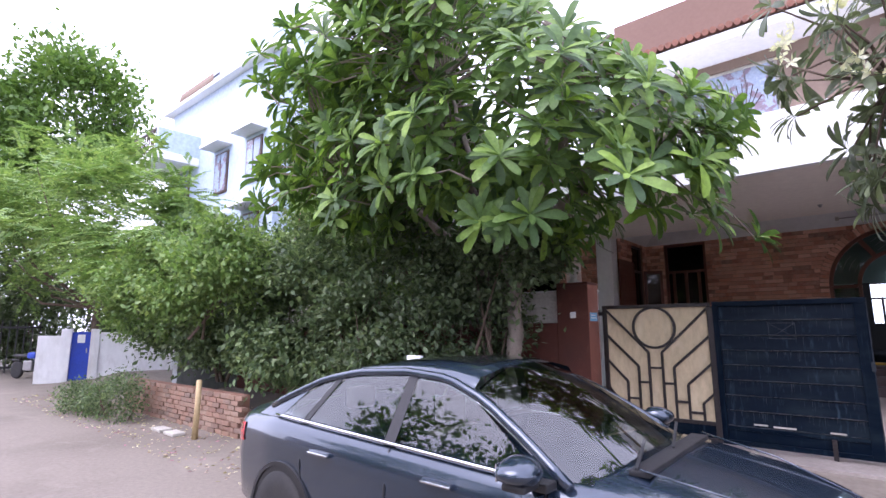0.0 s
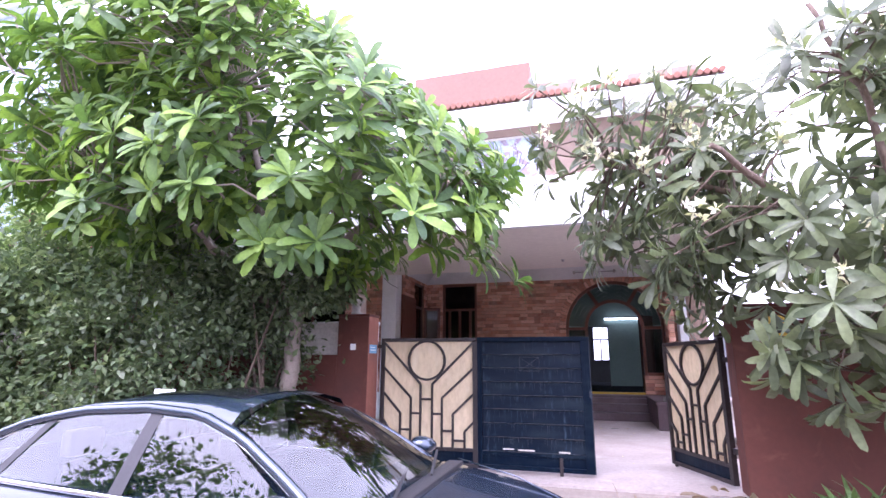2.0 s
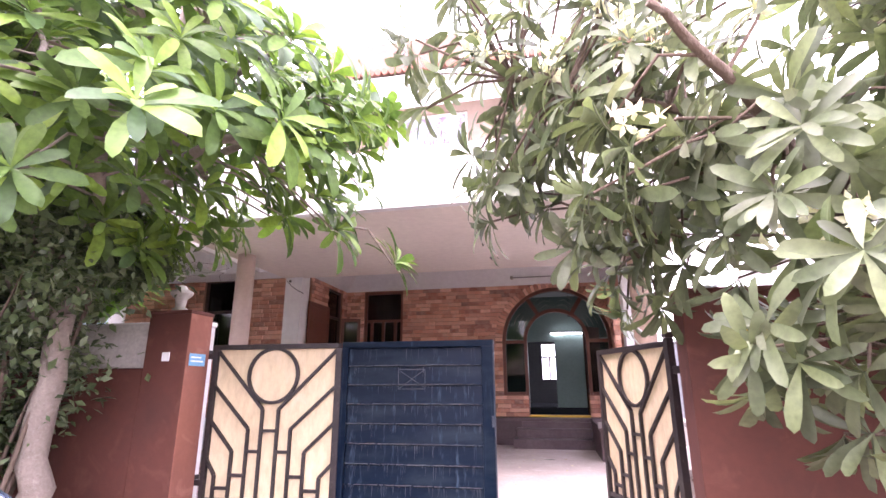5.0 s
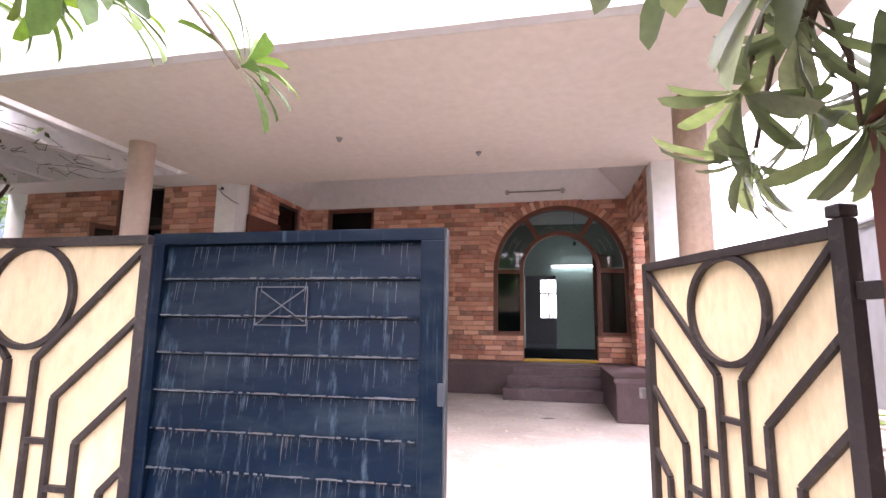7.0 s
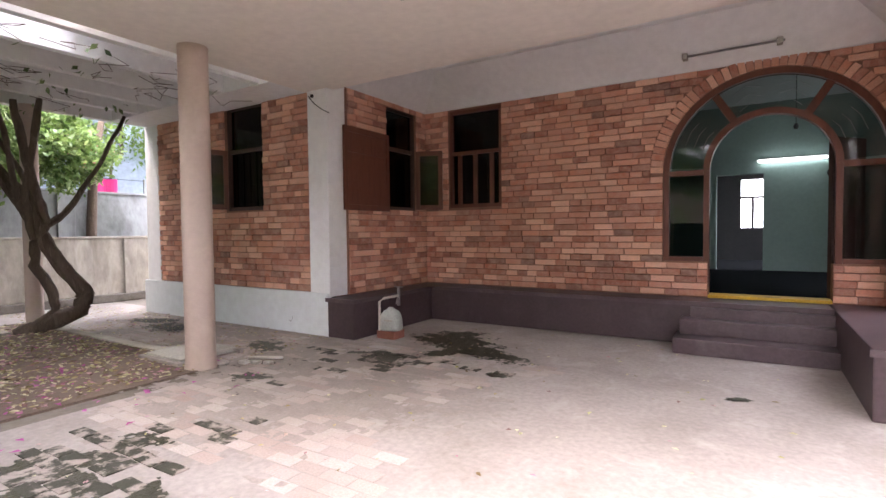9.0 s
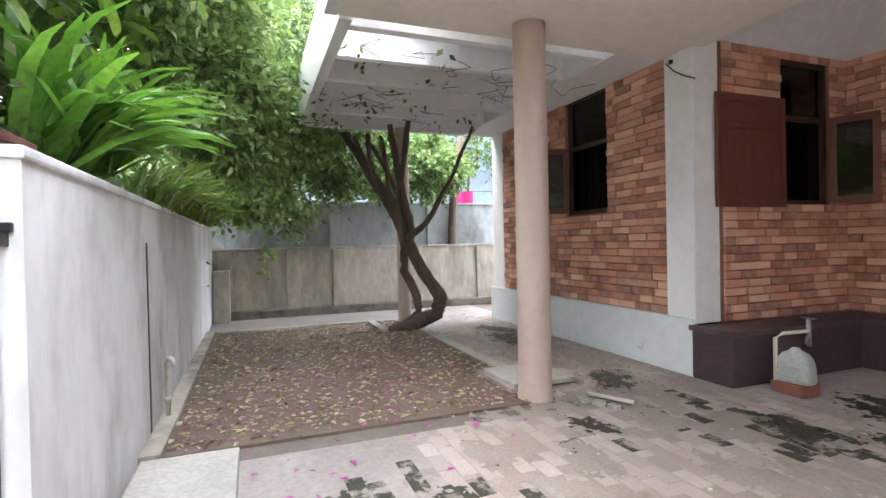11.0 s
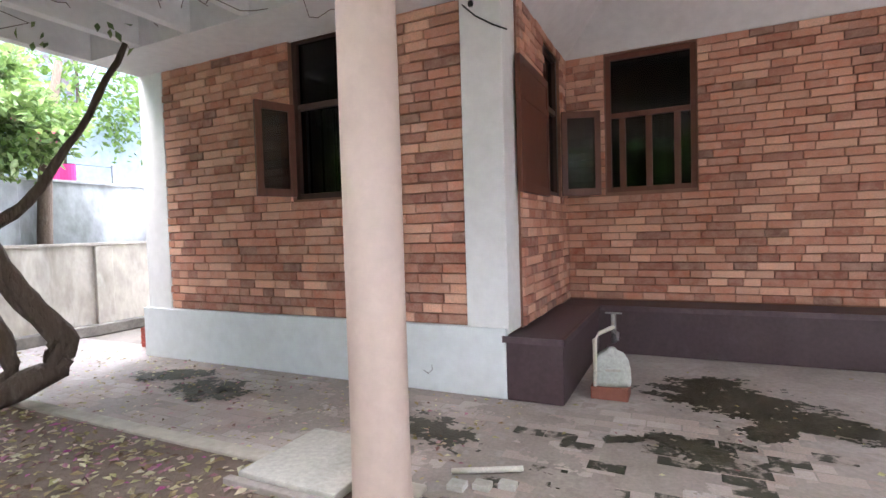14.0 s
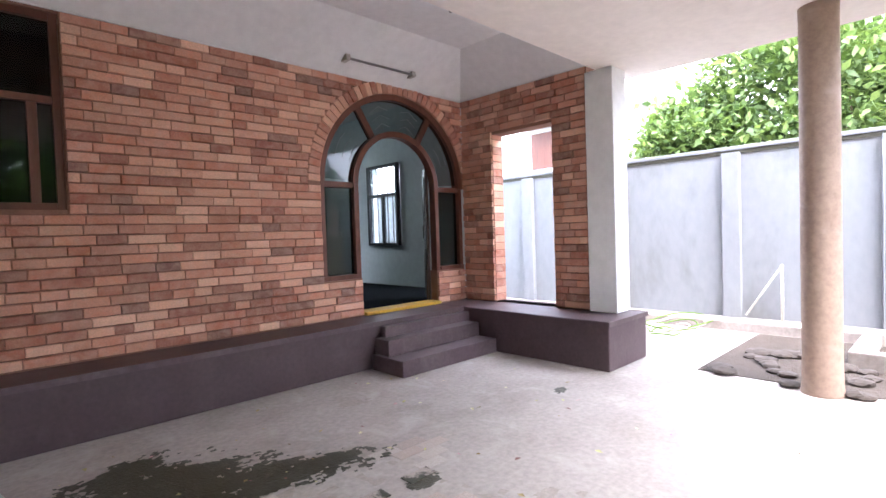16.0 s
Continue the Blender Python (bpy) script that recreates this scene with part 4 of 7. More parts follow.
def blade():
    """A long arching blade."""
    v, f = [], []
    for x, w, z in ((0, 0.05, 0), (0.3, 0.075, 0.10), (0.6, 0.065, 0.10), (0.85, 0.04, -0.02), (1.0, 0.008, -0.16)):
        v += [(x, -w / 2, z), (x, w / 2, z)]
    for i in range(4):
        a = 2 * i
        f.append((a, a + 1, a + 3, a + 2))
    return np.array(v, float), f


def scatter(template, P, D, U, L, W=None):
    """Leaves at P pointing along D with their upper side to U."""
    tv, tf = template
    D = unit(D)
    Y = unit(np.cross(U, D))
    Z = np.cross(D, Y)
    W = L if W is None else W
    V = P[:, None] + D[:, None] * (tv[None, :, 0:1] * L[:, None, None]) + Y[:, None] * (tv[None, :, 1:2] * W[:, None, None]) + Z[:, None] * (tv[None, :, 2:3] * L[:, None, None])
    k = len(tv)
    F = [tuple(i * k + j for j in f) for i in range(len(P)) for f in tf]
    return V.reshape(-1, 3), F


def leaves_part(name, data, material, parent, label=""):
    V, F = data
    ob = new(name, from_arrays(name, V.tolist(), F, material))
    ob.parent = parent
    ob.data.polygons.foreach_set("use_smooth", [True] * len(ob.data.polygons))
    if label:
        ob["label"] = label
    return ob


def shell_points(n, centre, radii, inner=0.7, rng=RNG):
    d = unit(rng.normal(size=(n, 3)))
    r = rng.uniform(inner ** 3, 1, n) ** (1 / 3)
    lump = 1 + 0.13 * np.sin(d[:, 0] * 5 + centre[0]) * np.cos(d[:, 1] * 6 + centre[1]) + 0.10 * np.sin(d[:, 2] * 9 + 2 * d[:, 0])
    return np.array(centre) + d * (r * lump)[:, None] * np.array(radii), d


def whorls(P, N, per, length, rng=RNG, droop=0.22, chaos=0.1, slim=1.06):
    """Rosettes of long leaves at branch tips P, opening round N."""
    n = len(P)
    N = unit(unit(N) + rng.normal(size=(n, 3)) * chaos)
    a = unit(np.cross(N, unit(rng.normal(size=(n, 3)))))
    b = np.cross(N, a)
    ps, ds, us, ls = [], [], [], []
    for k in range(per):
        th = 2.39996 * k + rng.uniform(-0.25, 0.25, n) * (1 + 4 * chaos)
        up = rng.uniform(0.75, 1.0) * (0.95 - 1.15 * k / per) + rng.uniform(-0.12, 0.12, n) * (1 + 4 * chaos)
        out = a * np.cos(th)[:, None] + b * np.sin(th)[:, None]
        d = out + N * up[:, None] - np.array((0, 0, droop)) * (k / per + 0.15 * rng.random())
        ps.append(P + N * (0.05 * (1 - k / per)))
        ds.append(d)
        us.append(N * 1.0 - out * 0.15 + rng.normal(size=(n, 3)) * 0.12)
        ls.append(length * rng.uniform(0.72, 1.12, n) * (0.78 + 0.3 * min(1, 1.6 * k / per)))
    return scatter(long_leaf(), np.concatenate(ps), np.concatenate(ds), np.concatenate(us), np.concatenate(ls), np.concatenate(ls) * slim)


def frangipani(name, label, base, limbs, tips, tip_dirs, leaf_mat, bark, leaf_len, per, droop, seed, chaos=0.15, slim=1.06):
    """A frangipani: bare forking limbs, thin twigs to every tip, a rosette on each."""
    rng = np.random.default_rng(seed)
    t = thing(name, label, "tree", base)
    b0 = Vector(base)
    b = bmesh.new()
    nodes = []
    for pts, r_start, r_end in limbs:
        fine = []
        for i in range(len(pts) - 1):
            for k in range(5):
                p = Vector(pts[i]).lerp(Vector(pts[i + 1]), k / 5)
                fine.append(p + Vector(rng.normal(size=3) * 0.02))
        fine.append(Vector(pts[-1]))
        m = len(fine)
        tube(b, [p - b0 for p in fine], [r_start + (r_end - r_start) * i / (m - 1) for i in range(m)], 8)
        nodes += fine[3:]
    part("trunk", b, bark, t)
    b = bmesh.new()
    N = np.array([tuple(p) for p in nodes])
    for p in tips:
        d = np.linalg.norm(N - p, axis=1) + 0.6 * np.maximum(0, N[:, 2] - p[2])
        q = N[np.argmin(d)]
        if np.linalg.norm(q - p) > 1.25:
            q = p + (q - p) * (0.55 / np.linalg.norm(q - p))
        mid = (q + p) / 2 + np.array((0, 0, 0.08)) + rng.normal(size=3) * 0.06
        tube(b, [Vector(q) - b0, Vector(mid) - b0, Vector(p) - b0], [0.013, 0.010, 0.008], 5, False)
    tagged(part("branchwork", b, bark, t), kind="stuff")
    V, F = whorls(np.asarray(tips), np.asarray(tip_dirs), per, leaf_len, rng, droop, chaos, slim)
    leaves_part("crown", (V - np.array(base), F), leaf_mat, t)
    return t


def clear_of_walk(P, reach=0.95):
    """Keeps tips off the walked line through the gate."""
    line = [((2.6, -13.4, 1.3), (2.6, -13.0, 1.3)), ((2.6, -13.0, 1.3), (2.85, -10.9, 1.25)), ((2.85, -10.9, 1.25), (2.6, -8.9, 1.25)), ((2.6, -8.9, 1.25), (2.8, -7.4, 1.4))]
    keep = np.ones(len(P), bool)
    for a, b in line:
        a, b = np.array(a), np.array(b)
        s = np.clip(((P - a) @ (b - a)) / max(1e-6, (b - a) @ (b - a)), 0, 1)
        keep &= np.linalg.norm(P - (a + s[:, None] * (b - a)), axis=1) > reach
    return keep

# the green frangipani by the gate
P1, N1 = shell_points(1300, (-1.45, -8.75, 4.25), (3.6, 2.1, 2.7), 0.45)
_k = (P1[:, 2] > 2.45 - 0.10 * P1[:, 0] + 0.25 * np.sin(3.1 * P1[:, 0])) & clear_of_walk(P1, 1.5) & (P1[:, 1] < -7.55)
_q = 4.98 / (P1[:, 1] + 13.88)
_k &= 1.27 + (P1[:, 2] - 1.27) * _q < 5.15 - 0.95 * np.maximum(-2.5, 2.86 + (P1[:, 0] - 2.33) * _q)
P1, N1 = P1[_k], N1[_k]
_base1 = (-1.25, -8.35, -0.2)
_limbs1 = [
    ([_base1, (-1.25, -8.45, 0.9), (-1.15, -8.5, 1.8)], 0.13, 0.085),
    ([(-1.15, -8.5, 1.8), (-0.6, -8.7, 2.6), (0.2, -8.8, 3.0), (1.0, -8.9, 3.2)], 0.07, 0.025),
    ([(-1.2, -8.5, 1.6), (-1.9, -8.9, 2.5), (-2.6, -9.3, 3.2), (-3.2, -9.6, 3.5)], 0.07, 0.025),
    ([(-1.15, -8.5, 1.8), (-1.3, -9.0, 2.8), (-1.5, -9.5, 3.7), (-1.6, -9.8, 4.5)], 0.065, 0.022),
    ([(-1.15, -8.5, 1.9), (-0.8, -8.4, 3.0), (-0.5, -8.5, 4.2), (-0.3, -8.6, 5.0)], 0.065, 0.022),
    ([(-1.2, -8.5, 1.8), (-1.7, -8.3, 3.0), (-2.1, -8.4, 4.3), (-2.3, -8.5, 5.1)], 0.065, 0.022),
    ([(-0.9, -8.6, 2.2), (-0.3, -9.2, 2.8), (0.2, -9.6, 3.2), (0.5, -9.8, 3.5)], 0.05, 0.02),
    ([(-0.6, -8.7, 2.6), (0.2, -8.4, 3.2), (0.7, -8.3, 3.6)], 0.045, 0.02),
    ([(-0.5, -8.6, 3.0), (-0.1, -8.8, 3.8), (0.2, -8.9, 4.3), (0.4, -8.9, 4.5)], 0.04, 0.015),
    ([(-0.2, -8.8, 2.9), (0.5, -9.1, 3.3), (1.0, -9.2, 3.5)], 0.035, 0.015),
    ([(-1.5, -8.8, 2.2), (-2.4, -8.5, 2.7), (-3.1, -8.6, 3.0)], 0.045, 0.02),
]
frangipani("frangipani_tree", "leafy green frangipani tree spreading over the street wall", _base1, _limbs1, P1, N1 + np.array((0, -0.1, 1.0)), M_frangipani, M_bark_light, 0.33, 15, 0.05, 3, 0.25, 1.12)

# the dusty frangipani on the other side of the gate
P2, N2 = shell_points(720, (4.65, -8.9, 3.15), (2.95, 1.55, 2.25), 0.35)
P2b, N2b = shell_points(80, (5.3, -9.2, 1.5), (1.5, 0.9, 0.7), 0.3)
P2, N2 = np.concatenate([P2, P2b]), np.concatenate([N2, N2b])
_k = clear_of_walk(P2, 1.0) & (P2[:, 0] > np.where(P2[:, 2] > 3.0, 1.85, 2.4)) & (P2[:, 1] > -9.75) & ~((P2[:, 0] < 3.2) & (P2[:, 1] < -9.5)) & ~((P2[:, 1] < -9.35) & (P2[:, 0] < 3.9)) & (P2[:, 1] < -7.75) & ~((P2[:, 2] < 1.75) & (P2[:, 0] < 3.5)) & ~((P2[:, 1] > -8.45) & (P2[:, 2] < 2.15) & (P2[:, 0] > 3.45))
_k &= P2[:, 2] < 4.05 + 1.2 * np.maximum(0, P2[:, 0] - 4.7)
P2, N2 = P2[_k], N2[_k]
_hang = np.array(((2.95, -8.55, 2.1), (3.1, -8.6, 2.05), (3.2, -8.45, 1.95), (3.3, -8.5, 2.12), (3.05, -8.75, 2.2), (2.45, -8.85, 2.45), (3.42, -8.7, 2.05), (3.5, -8.95, 2.35), (3.3, -8.75, 2.6), (3.62, -8.55, 1.95), (3.55, -9.2, 2.5), (3.9, -9.3, 2.1), (2.9, -8.8, 2.75), (3.2, -9.0, 2.9), (3.75, -9.0, 2.0), (4.0, -9.5, 1.7), (2.40, -8.7, 2.55), (2.56, -8.6, 2.62), (2.3, -8.6, 2.8)))
P2, N2 = np.concatenate([P2, _hang]), np.concatenate([N2, np.tile((-0.5, -0.1, -0.3), (len(_hang), 1))])
_low = np.array(((3.36, -7.68, 1.80), (3.48, -7.74, 1.92), (3.30, -7.80, 1.98), (3.55, -7.9, 1.78), (3.42, -7.95, 2.1)))
P2, N2 = np.concatenate([P2, _low]), np.concatenate([N2, np.tile((-0.35, 0.05, -1.1), (len(_low), 1))])
_base2 = (4.85, -8.75, -0.25)
_limbs2 = [
    ([(4.2, -8.9, 2.5), (3.8, -8.6, 2.55), (3.55, -8.2, 2.35), (3.45, -7.95, 2.15)], 0.03, 0.012),
    ([_base2, (4.8, -8.75, 0.8), (4.6, -8.8, 1.7)], 0.085, 0.06),
    ([(4.6, -8.8, 1.7), (4.2, -8.9, 2.5), (3.5, -8.9, 2.9), (2.6, -8.9, 3.2)], 0.05, 0.02),
    ([(4.6, -8.8, 1.7), (4.8, -9.0, 2.7), (4.6, -9.2, 3.6), (4.3, -9.3, 4.4)], 0.045, 0.02),
    ([(4.65, -8.8, 1.5), (5.4, -9.0, 2.3), (6.2, -9.2, 2.9), (6.9, -9.3, 3.3)], 0.045, 0.02),
    ([(4.7, -8.8, 2.2), (5.3, -8.7, 3.1), (5.9, -8.6, 4.0)], 0.055, 0.02),
    ([(4.4, -8.85, 2.1), (3.8, -9.3, 2.7), (3.3, -9.7, 3.0)], 0.05, 0.02),
    ([(5.1, -8.75, -0.25), (5.2, -8.9, 0.3), (5.25, -9.1, 0.9), (5.4, -9.3, 1.4), (5.9, -9.4, 1.7)], 0.05, 0.022),
    ([(4.7, -8.8, 1.2), (4.9, -9.3, 1.6), (5.0, -9.7, 1.9)], 0.045, 0.02),
]
_f2 = frangipani("frangipani_tree", "dusty grey-green frangipani tree with white blossoms", _base2, _limbs2, P2, N2 * 0.9 + np.array((-0.1, -0.1, 0.45)), M_frangipani_dusty, M_bark, 0.31, 14, 0.55, 5, 0.4, 0.98)


def blossoms(parent, tips, base, material, size, rng, label):
    ps, ds = [], []
    for p in tips:
        for _ in range(7):
            c = p + np.array((0, 0, 0.12)) + rng.normal(size=3) * 0.06
            n = unit(rng.normal(size=3) + np.array((0, -0.6, 0.6)))
            for k in range(5):
                a = unit(np.cross(n, (0.3, 0.2, 0.9)))
                bb = np.cross(n, a)
                ps.append(c)
                ds.append(a * math.cos(1.2566 * k) + bb * math.sin(1.2566 * k) + n * 0.4)
    ps, ds = np.array(ps), np.array(ds)
    V, F = scatter(small_leaf(), ps, ds, np.cross(ds, unit(RNG.normal(size=ds.shape))), np.full(len(ps), size))
    leaves_part("blossom", (V - np.array(base), F), material, parent, label)
_front = P2[(P2[:, 1] < -9.0) & (P2[:, 2] > 1.8)]
blossoms(_f2, _front[::4], _base2, M_bloom_white, 0.08, RNG, "clusters of creamy white blossoms")


def bush(name, label, blobs, material, leaf, count, seed, clumps=60, category="shrub", stems=6, accents=()):
    """A shrub or crown of small leaves gathered in clumps, with gaps and a ragged outline; stems inside."""
    rng = np.random.default_rng(seed)
    bx, by, bz = blobs[0][0]
    low = min(c[2] - r[2] for c, r in blobs)
    base = np.array((bx, by, low))
    t = thing(name, label, category, tuple(base))
    b = bmesh.new()
    for c, r in blobs:
        for _ in range(stems):
            e, _d = shell_points(1, c, np.array(r) * 0.8, 0.5, rng)
            s = np.array((c[0] + rng.normal() * 0.12, c[1] + rng.normal() * 0.12, min(low, c[2] - r[2])))
            m = (s + e[0]) / 2 + rng.normal(size=3) * 0.12 * r[0]
            tube(b, [Vector(s - base), Vector(m - base), Vector(e[0] - base)], [0.02 + 0.012 * r[2], 0.018, 0.006], 5, False)
    if stems:
        tagged(part("stemwork", b, M_bark, t), kind="stuff")
    sets = []
    for c, r in blobs:
        n = int(count / len(blobs))
        cc, cd = shell_points(clumps, c, r, 0.55, rng)
        which = rng.integers(0, clumps, n)
        size = 0.17 * (r[0] * r[1] * r[2]) ** (1 / 3)
        P = cc[which] + rng.normal(size=(n, 3)) * size * np.array((1, 1, 0.8))
        D = unit(cd[which] * 0.6 + rng.normal(size=(n, 3)) * 0.8 + np.array((0, 0, -0.15)))
        U = rng.normal(size=(n, 3)) * 0.5 + np.array((0, 0, 1.0))
        sets.append((P, D, U))
    P, D, U = (np.concatenate(x) for x in zip(*sets))
    keep = P[:, 2] > low - 0.05
    P, D, U = P[keep], D[keep], U[keep]
    V, F = scatter(small_leaf(), P - base, D, U, leaf * rng.uniform(0.6, 1.25, len(P)))
    leaves_part("crown", (V, F), material, t)
    for mat, n, sz, lab in accents:
        i = rng.choice(len(P), n, replace=False)
        i = np.repeat(i, 9)
        Q = P[i] + rng.normal(size=(len(i), 3)) * sz * 1.6
        V, F = scatter(small_leaf(), Q - base, rng.normal(size=Q.shape), rng.normal(size=Q.shape), sz * rng.uniform(0.6, 1.2, len(Q)))
        leaves_part("blossom", (V, F), mat, t, lab)
    return t

# shrubs under the green tree and along the street
bush("dense_shrub", "dark dense shrub tangled under the frangipani", [((-2.35, -8.7, 1.2), (1.1, 0.7, 1.4)), ((-1.35, -8.55, 2.3), (0.95, 0.6, 0.6)), ((-3.1, -9.0, 1.3), (1.5, 0.8, 1.45))], M_bush_dark, 0.10, 25000, 21, 34, stems=11)
bush("street_shrub", "grey-green street shrub with pale undersides", [((-5.1, -9.0, 1.6), (1.9, 0.9, 1.3)), ((-7.6, -9.1, 1.85), (2.0, 1.0, 1.45))], M_bush, 0.12, 34000, 22, 42, stems=4)
bush("yellow_shrub", "bright yellow-green street shrub", [((-6.9, -9.8, 2.35), (1.8, 0.8, 0.75)), ((-9.2, -9.9, 2.1), (1.6, 0.8, 0.95))], M_bright, 0.11, 24000, 23, 60, stems=2)
def feather_tree(name, label, blobs, material, sprays, seed, base):
    """A tree of feathery sprays: leaflets in pairs along drooping stalks, in flat layers."""
    rng = np.random.default_rng(seed)
    base = np.array(base, float)
    t = thing(name, label, "tree", tuple(base))
    b = bmesh.new()
    tube(b, [(0, 0, -0.1), (0.1, 0.05, 1.2), (-0.1, 0.1, 2.6)], [0.16, 0.13, 0.09], 10)
    for c, r in blobs:
        for _ in range(5):
            e, _d = shell_points(1, c, np.array(r) * 0.8, 0.4, rng)
            m = (np.array((-0.1, 0.1, 2.4)) + e[0] - base) / 2 + rng.normal(size=3) * 0.3
            tube(b, [(-0.1, 0.1, 2.4), Vector(m), Vector(e[0] - base)], [0.07, 0.045, 0.012], 6, False)
    part("trunk", b, M_bark, t)
    ps, ds, us, ls = [], [], [], []
    for c, r in blobs:
        n = sprays // len(blobs)
        cc, cd = shell_points(26, c, r, 0.5, rng)
        w = rng.integers(0, 26, n)
        P = cc[w] + rng.normal(size=(n, 3)) * np.array(r) * np.array((0.20, 0.20, 0.10))
        D = unit(cd[w] * np.array((1, 1, 0.3)) + rng.normal(size=(n, 3)) * np.array((0.7, 0.7, 0.25)) + np.array((0, -0.2, 0.1)))
        S = unit(np.cross(D, np.array((0, 0, 1.0)) + rng.normal(size=(n, 3)) * 0.25))
        U = np.cross(S, D)
        for k in range(9):
            f = (k + 0.5) / 9
            Q = P + D * (0.75 * f) + np.array((0, 0, -0.22)) * f * f
            for sgn in (-1, 1):
                ps.append(Q)
                ds.append(S * sgn + D * 0.55 + np.array((0, 0, -0.25)))
                us.append(U + rng.normal(size=(n, 3)) * 0.2)
                ls.append(rng.uniform(0.13, 0.20, n) * (1.15 - 0.5 * f))
    V, F = scatter(small_leaf(), np.concatenate(ps) - base, np.concatenate(ds), np.concatenate(us), np.concatenate(ls))
    leaves_part("crown", (V, F), material, t)
    return t
feather_tree("street_tree", "feathery light green street tree", [((-16.8, -9.9, 5.4), (3.2, 1.6, 2.2)), ((-12.5, -9.6, 4.1), (2.6, 1.4, 1.6)), ((-20.5, -10.3, 5.0), (3.4, 1.6, 3.0)), ((-9.9, -9.7, 3.1), (1.5, 1.0, 1.0))], M_bright, 2400, 24, (-18.6, -8.3, STREET))
bush("far_tree", "tall olive-green tree behind the street", [((-27.3, -8.0, 11.6), (4.2, 3.0, 3.2)), ((-32.0, -11.0, 8.6), (4.8, 3.0, 3.6))], M_neem, 0.34, 26000, 25, 90, "tree", 4)
bush("far_tree", "dark shade tree at the street's end", [((-27.0, -10.8, 3.1), (4.5, 2.5, 3.4)), ((-34.0, -15.0, 4.0), (5.0, 4.0, 4.2)), ((-21.5, -6.9, 2.2), (3.2, 1.4, 2.4)), ((-25.0, -9.0, 2.1), (2.5, 1.2, 2.3))], M_bush_dark, 0.26, 24000, 26, 70, "tree")
bush("house_tree", "small tree before the pale blue house", [((-7.6, -6.4, 4.9), (1.5, 1.0, 1.5)), ((-8.6, -6.2, 6.2), (1.3, 1.0, 1.1))], M_bush, 0.12, 12000, 27, 70, "tree", 6, [(M_bloom_pink, 30, 0.07, "pale pink blossoms")])
# creeper over the pergola's end and the yard wall
bush("bougainvillea", "bougainvillea hanging over the wall with pink bracts", [((-7.3, -6.75, 3.5), (1.7, 0.8, 1.7)), ((-8.6, -6.4, 3.1), (1.1, 0.9, 1.5)), ((-5.4, -7.2, 4.3), (1.7, 0.9, 1.1)), ((-8.0, -5.4, 4.2), (1.2, 1.4, 1.2)), ((-3.9, -7.6, 4.6), (1.5, 0.7, 1.0)), ((-6.0, -7.0, 3.5), (1.3, 0.6, 1.3)), ((-4.9, -7.35, 3.5), (1.2, 0.5, 1.0)), ((-8.9, -4.6, 3.3), (0.9, 1.2, 1.0)), ((-9.1, -3.1, 3.1), (0.6, 1.0, 0.8))], M_creeper, 0.135, 76000, 28, 60, "creeper", 0, [(M_bloom_pink, 130, 0.05, "pink papery bracts")])
bush("neighbour_creeper", "light green leaves of a neighbour's tree above the wall", [((-11.3, -1.2, 4.6), (1.4, 2.6, 1.5)), ((-11.2, 2.5, 4.2), (1.4, 2.4, 1.6))], M_bright, 0.14, 14000, 29, 70, "tree", 3)
bush("neighbour_tree", "leafy tree beyond the tall boundary wall", [((10.4, -3.2, 3.7), (2.0, 2.0, 1.5)), ((12.4, -6.6, 5.2), (3.0, 3.0, 3.0)), ((14.5, -4.4, 6.6), (3.4, 3.4, 3.2)), ((10.0, -1.4, 3.1), (1.2, 1.2, 0.8))], M_neem_far, 0.20, 52000, 30, 90, "tree", 3)
bush("gate_side_tree", "pale leafy tree far behind the gate wall", [((11.5, -8.5, 6.2), (3.0, 2.0, 2.4))], M_neem, 0.18, 7000, 31, 60, "tree")
bush("verge_weeds", "low weeds on the street verge", [((-8.6, -10.55, 0.05), (1.0, 0.45, 0.42)), ((-10.0, -10.7, -0.05), (0.9, 0.4, 0.3))], M_bush, 0.06, 6000, 32, 50, "weeds", 3)


def tuft(name, label, base, n, length, mat, seed, lift=0.9, lean=(0, 0), spread=0.08, category="grass", width=1.0):
    """A tuft of arching blades."""
    rng = np.random.default_rng(seed)
    t = thing(name, label, category, base)
    P = rng.normal(size=(n, 3)) * np.array((spread, spread, 0.01))
    D = np.stack([rng.normal(size=n) * 0.6 + lean[0], rng.normal(size=n) * 0.6 + lean[1], np.abs(rng.normal(size=n)) * 0.4 + lift], 1)
    L = length * rng.uniform(0.55, 1.15, n)
    V, F = scatter(blade(), P, D, np.tile((0, 0, 1.0), (n, 1)) + rng.normal(size=(n, 3)) * 0.25, L, L * width)
    tagged(leaves_part("blades", (V, F), mat, t), kind="stuff")
    return t
for _i, (_x, _y, _z, _n, _l) in enumerate(((-4.6, -8.6, -0.1, 130, 0.85), (-4.2, -8.8, -0.15, 90, 0.7), (-5.1, -8.55, -0.1, 70, 0.6))):
    tuft("tall_grass", "tall green grass against the street wall", (_x, _y, _z), _n, _l, M_grass, 40 + _i, 0.8)
for _i, (_x, _y, _n, _l) in enumerate(((4.35, -8.75, 70, 0.6), (4.05, -8.95, 50, 0.5))):
    tuft("strap_plant", "strap-leaved plant at the foot of the gate wall", (_x, _y, -0.22), _n, _l, M_strap, 50 + _i, 0.55, category="plant", width=1.3)
for _i in range(16):
    _x = -3.35 - 0.32 * _i + RNG.normal() * 0.08
    tuft("wall_grass", "light green grass drooping over the wall top", (_x, -7.52 + RNG.normal() * 0.03, 1.82), 46, 0.62, M_grass, 60 + _i, 0.35, (0.0, 0.65), 0.12)
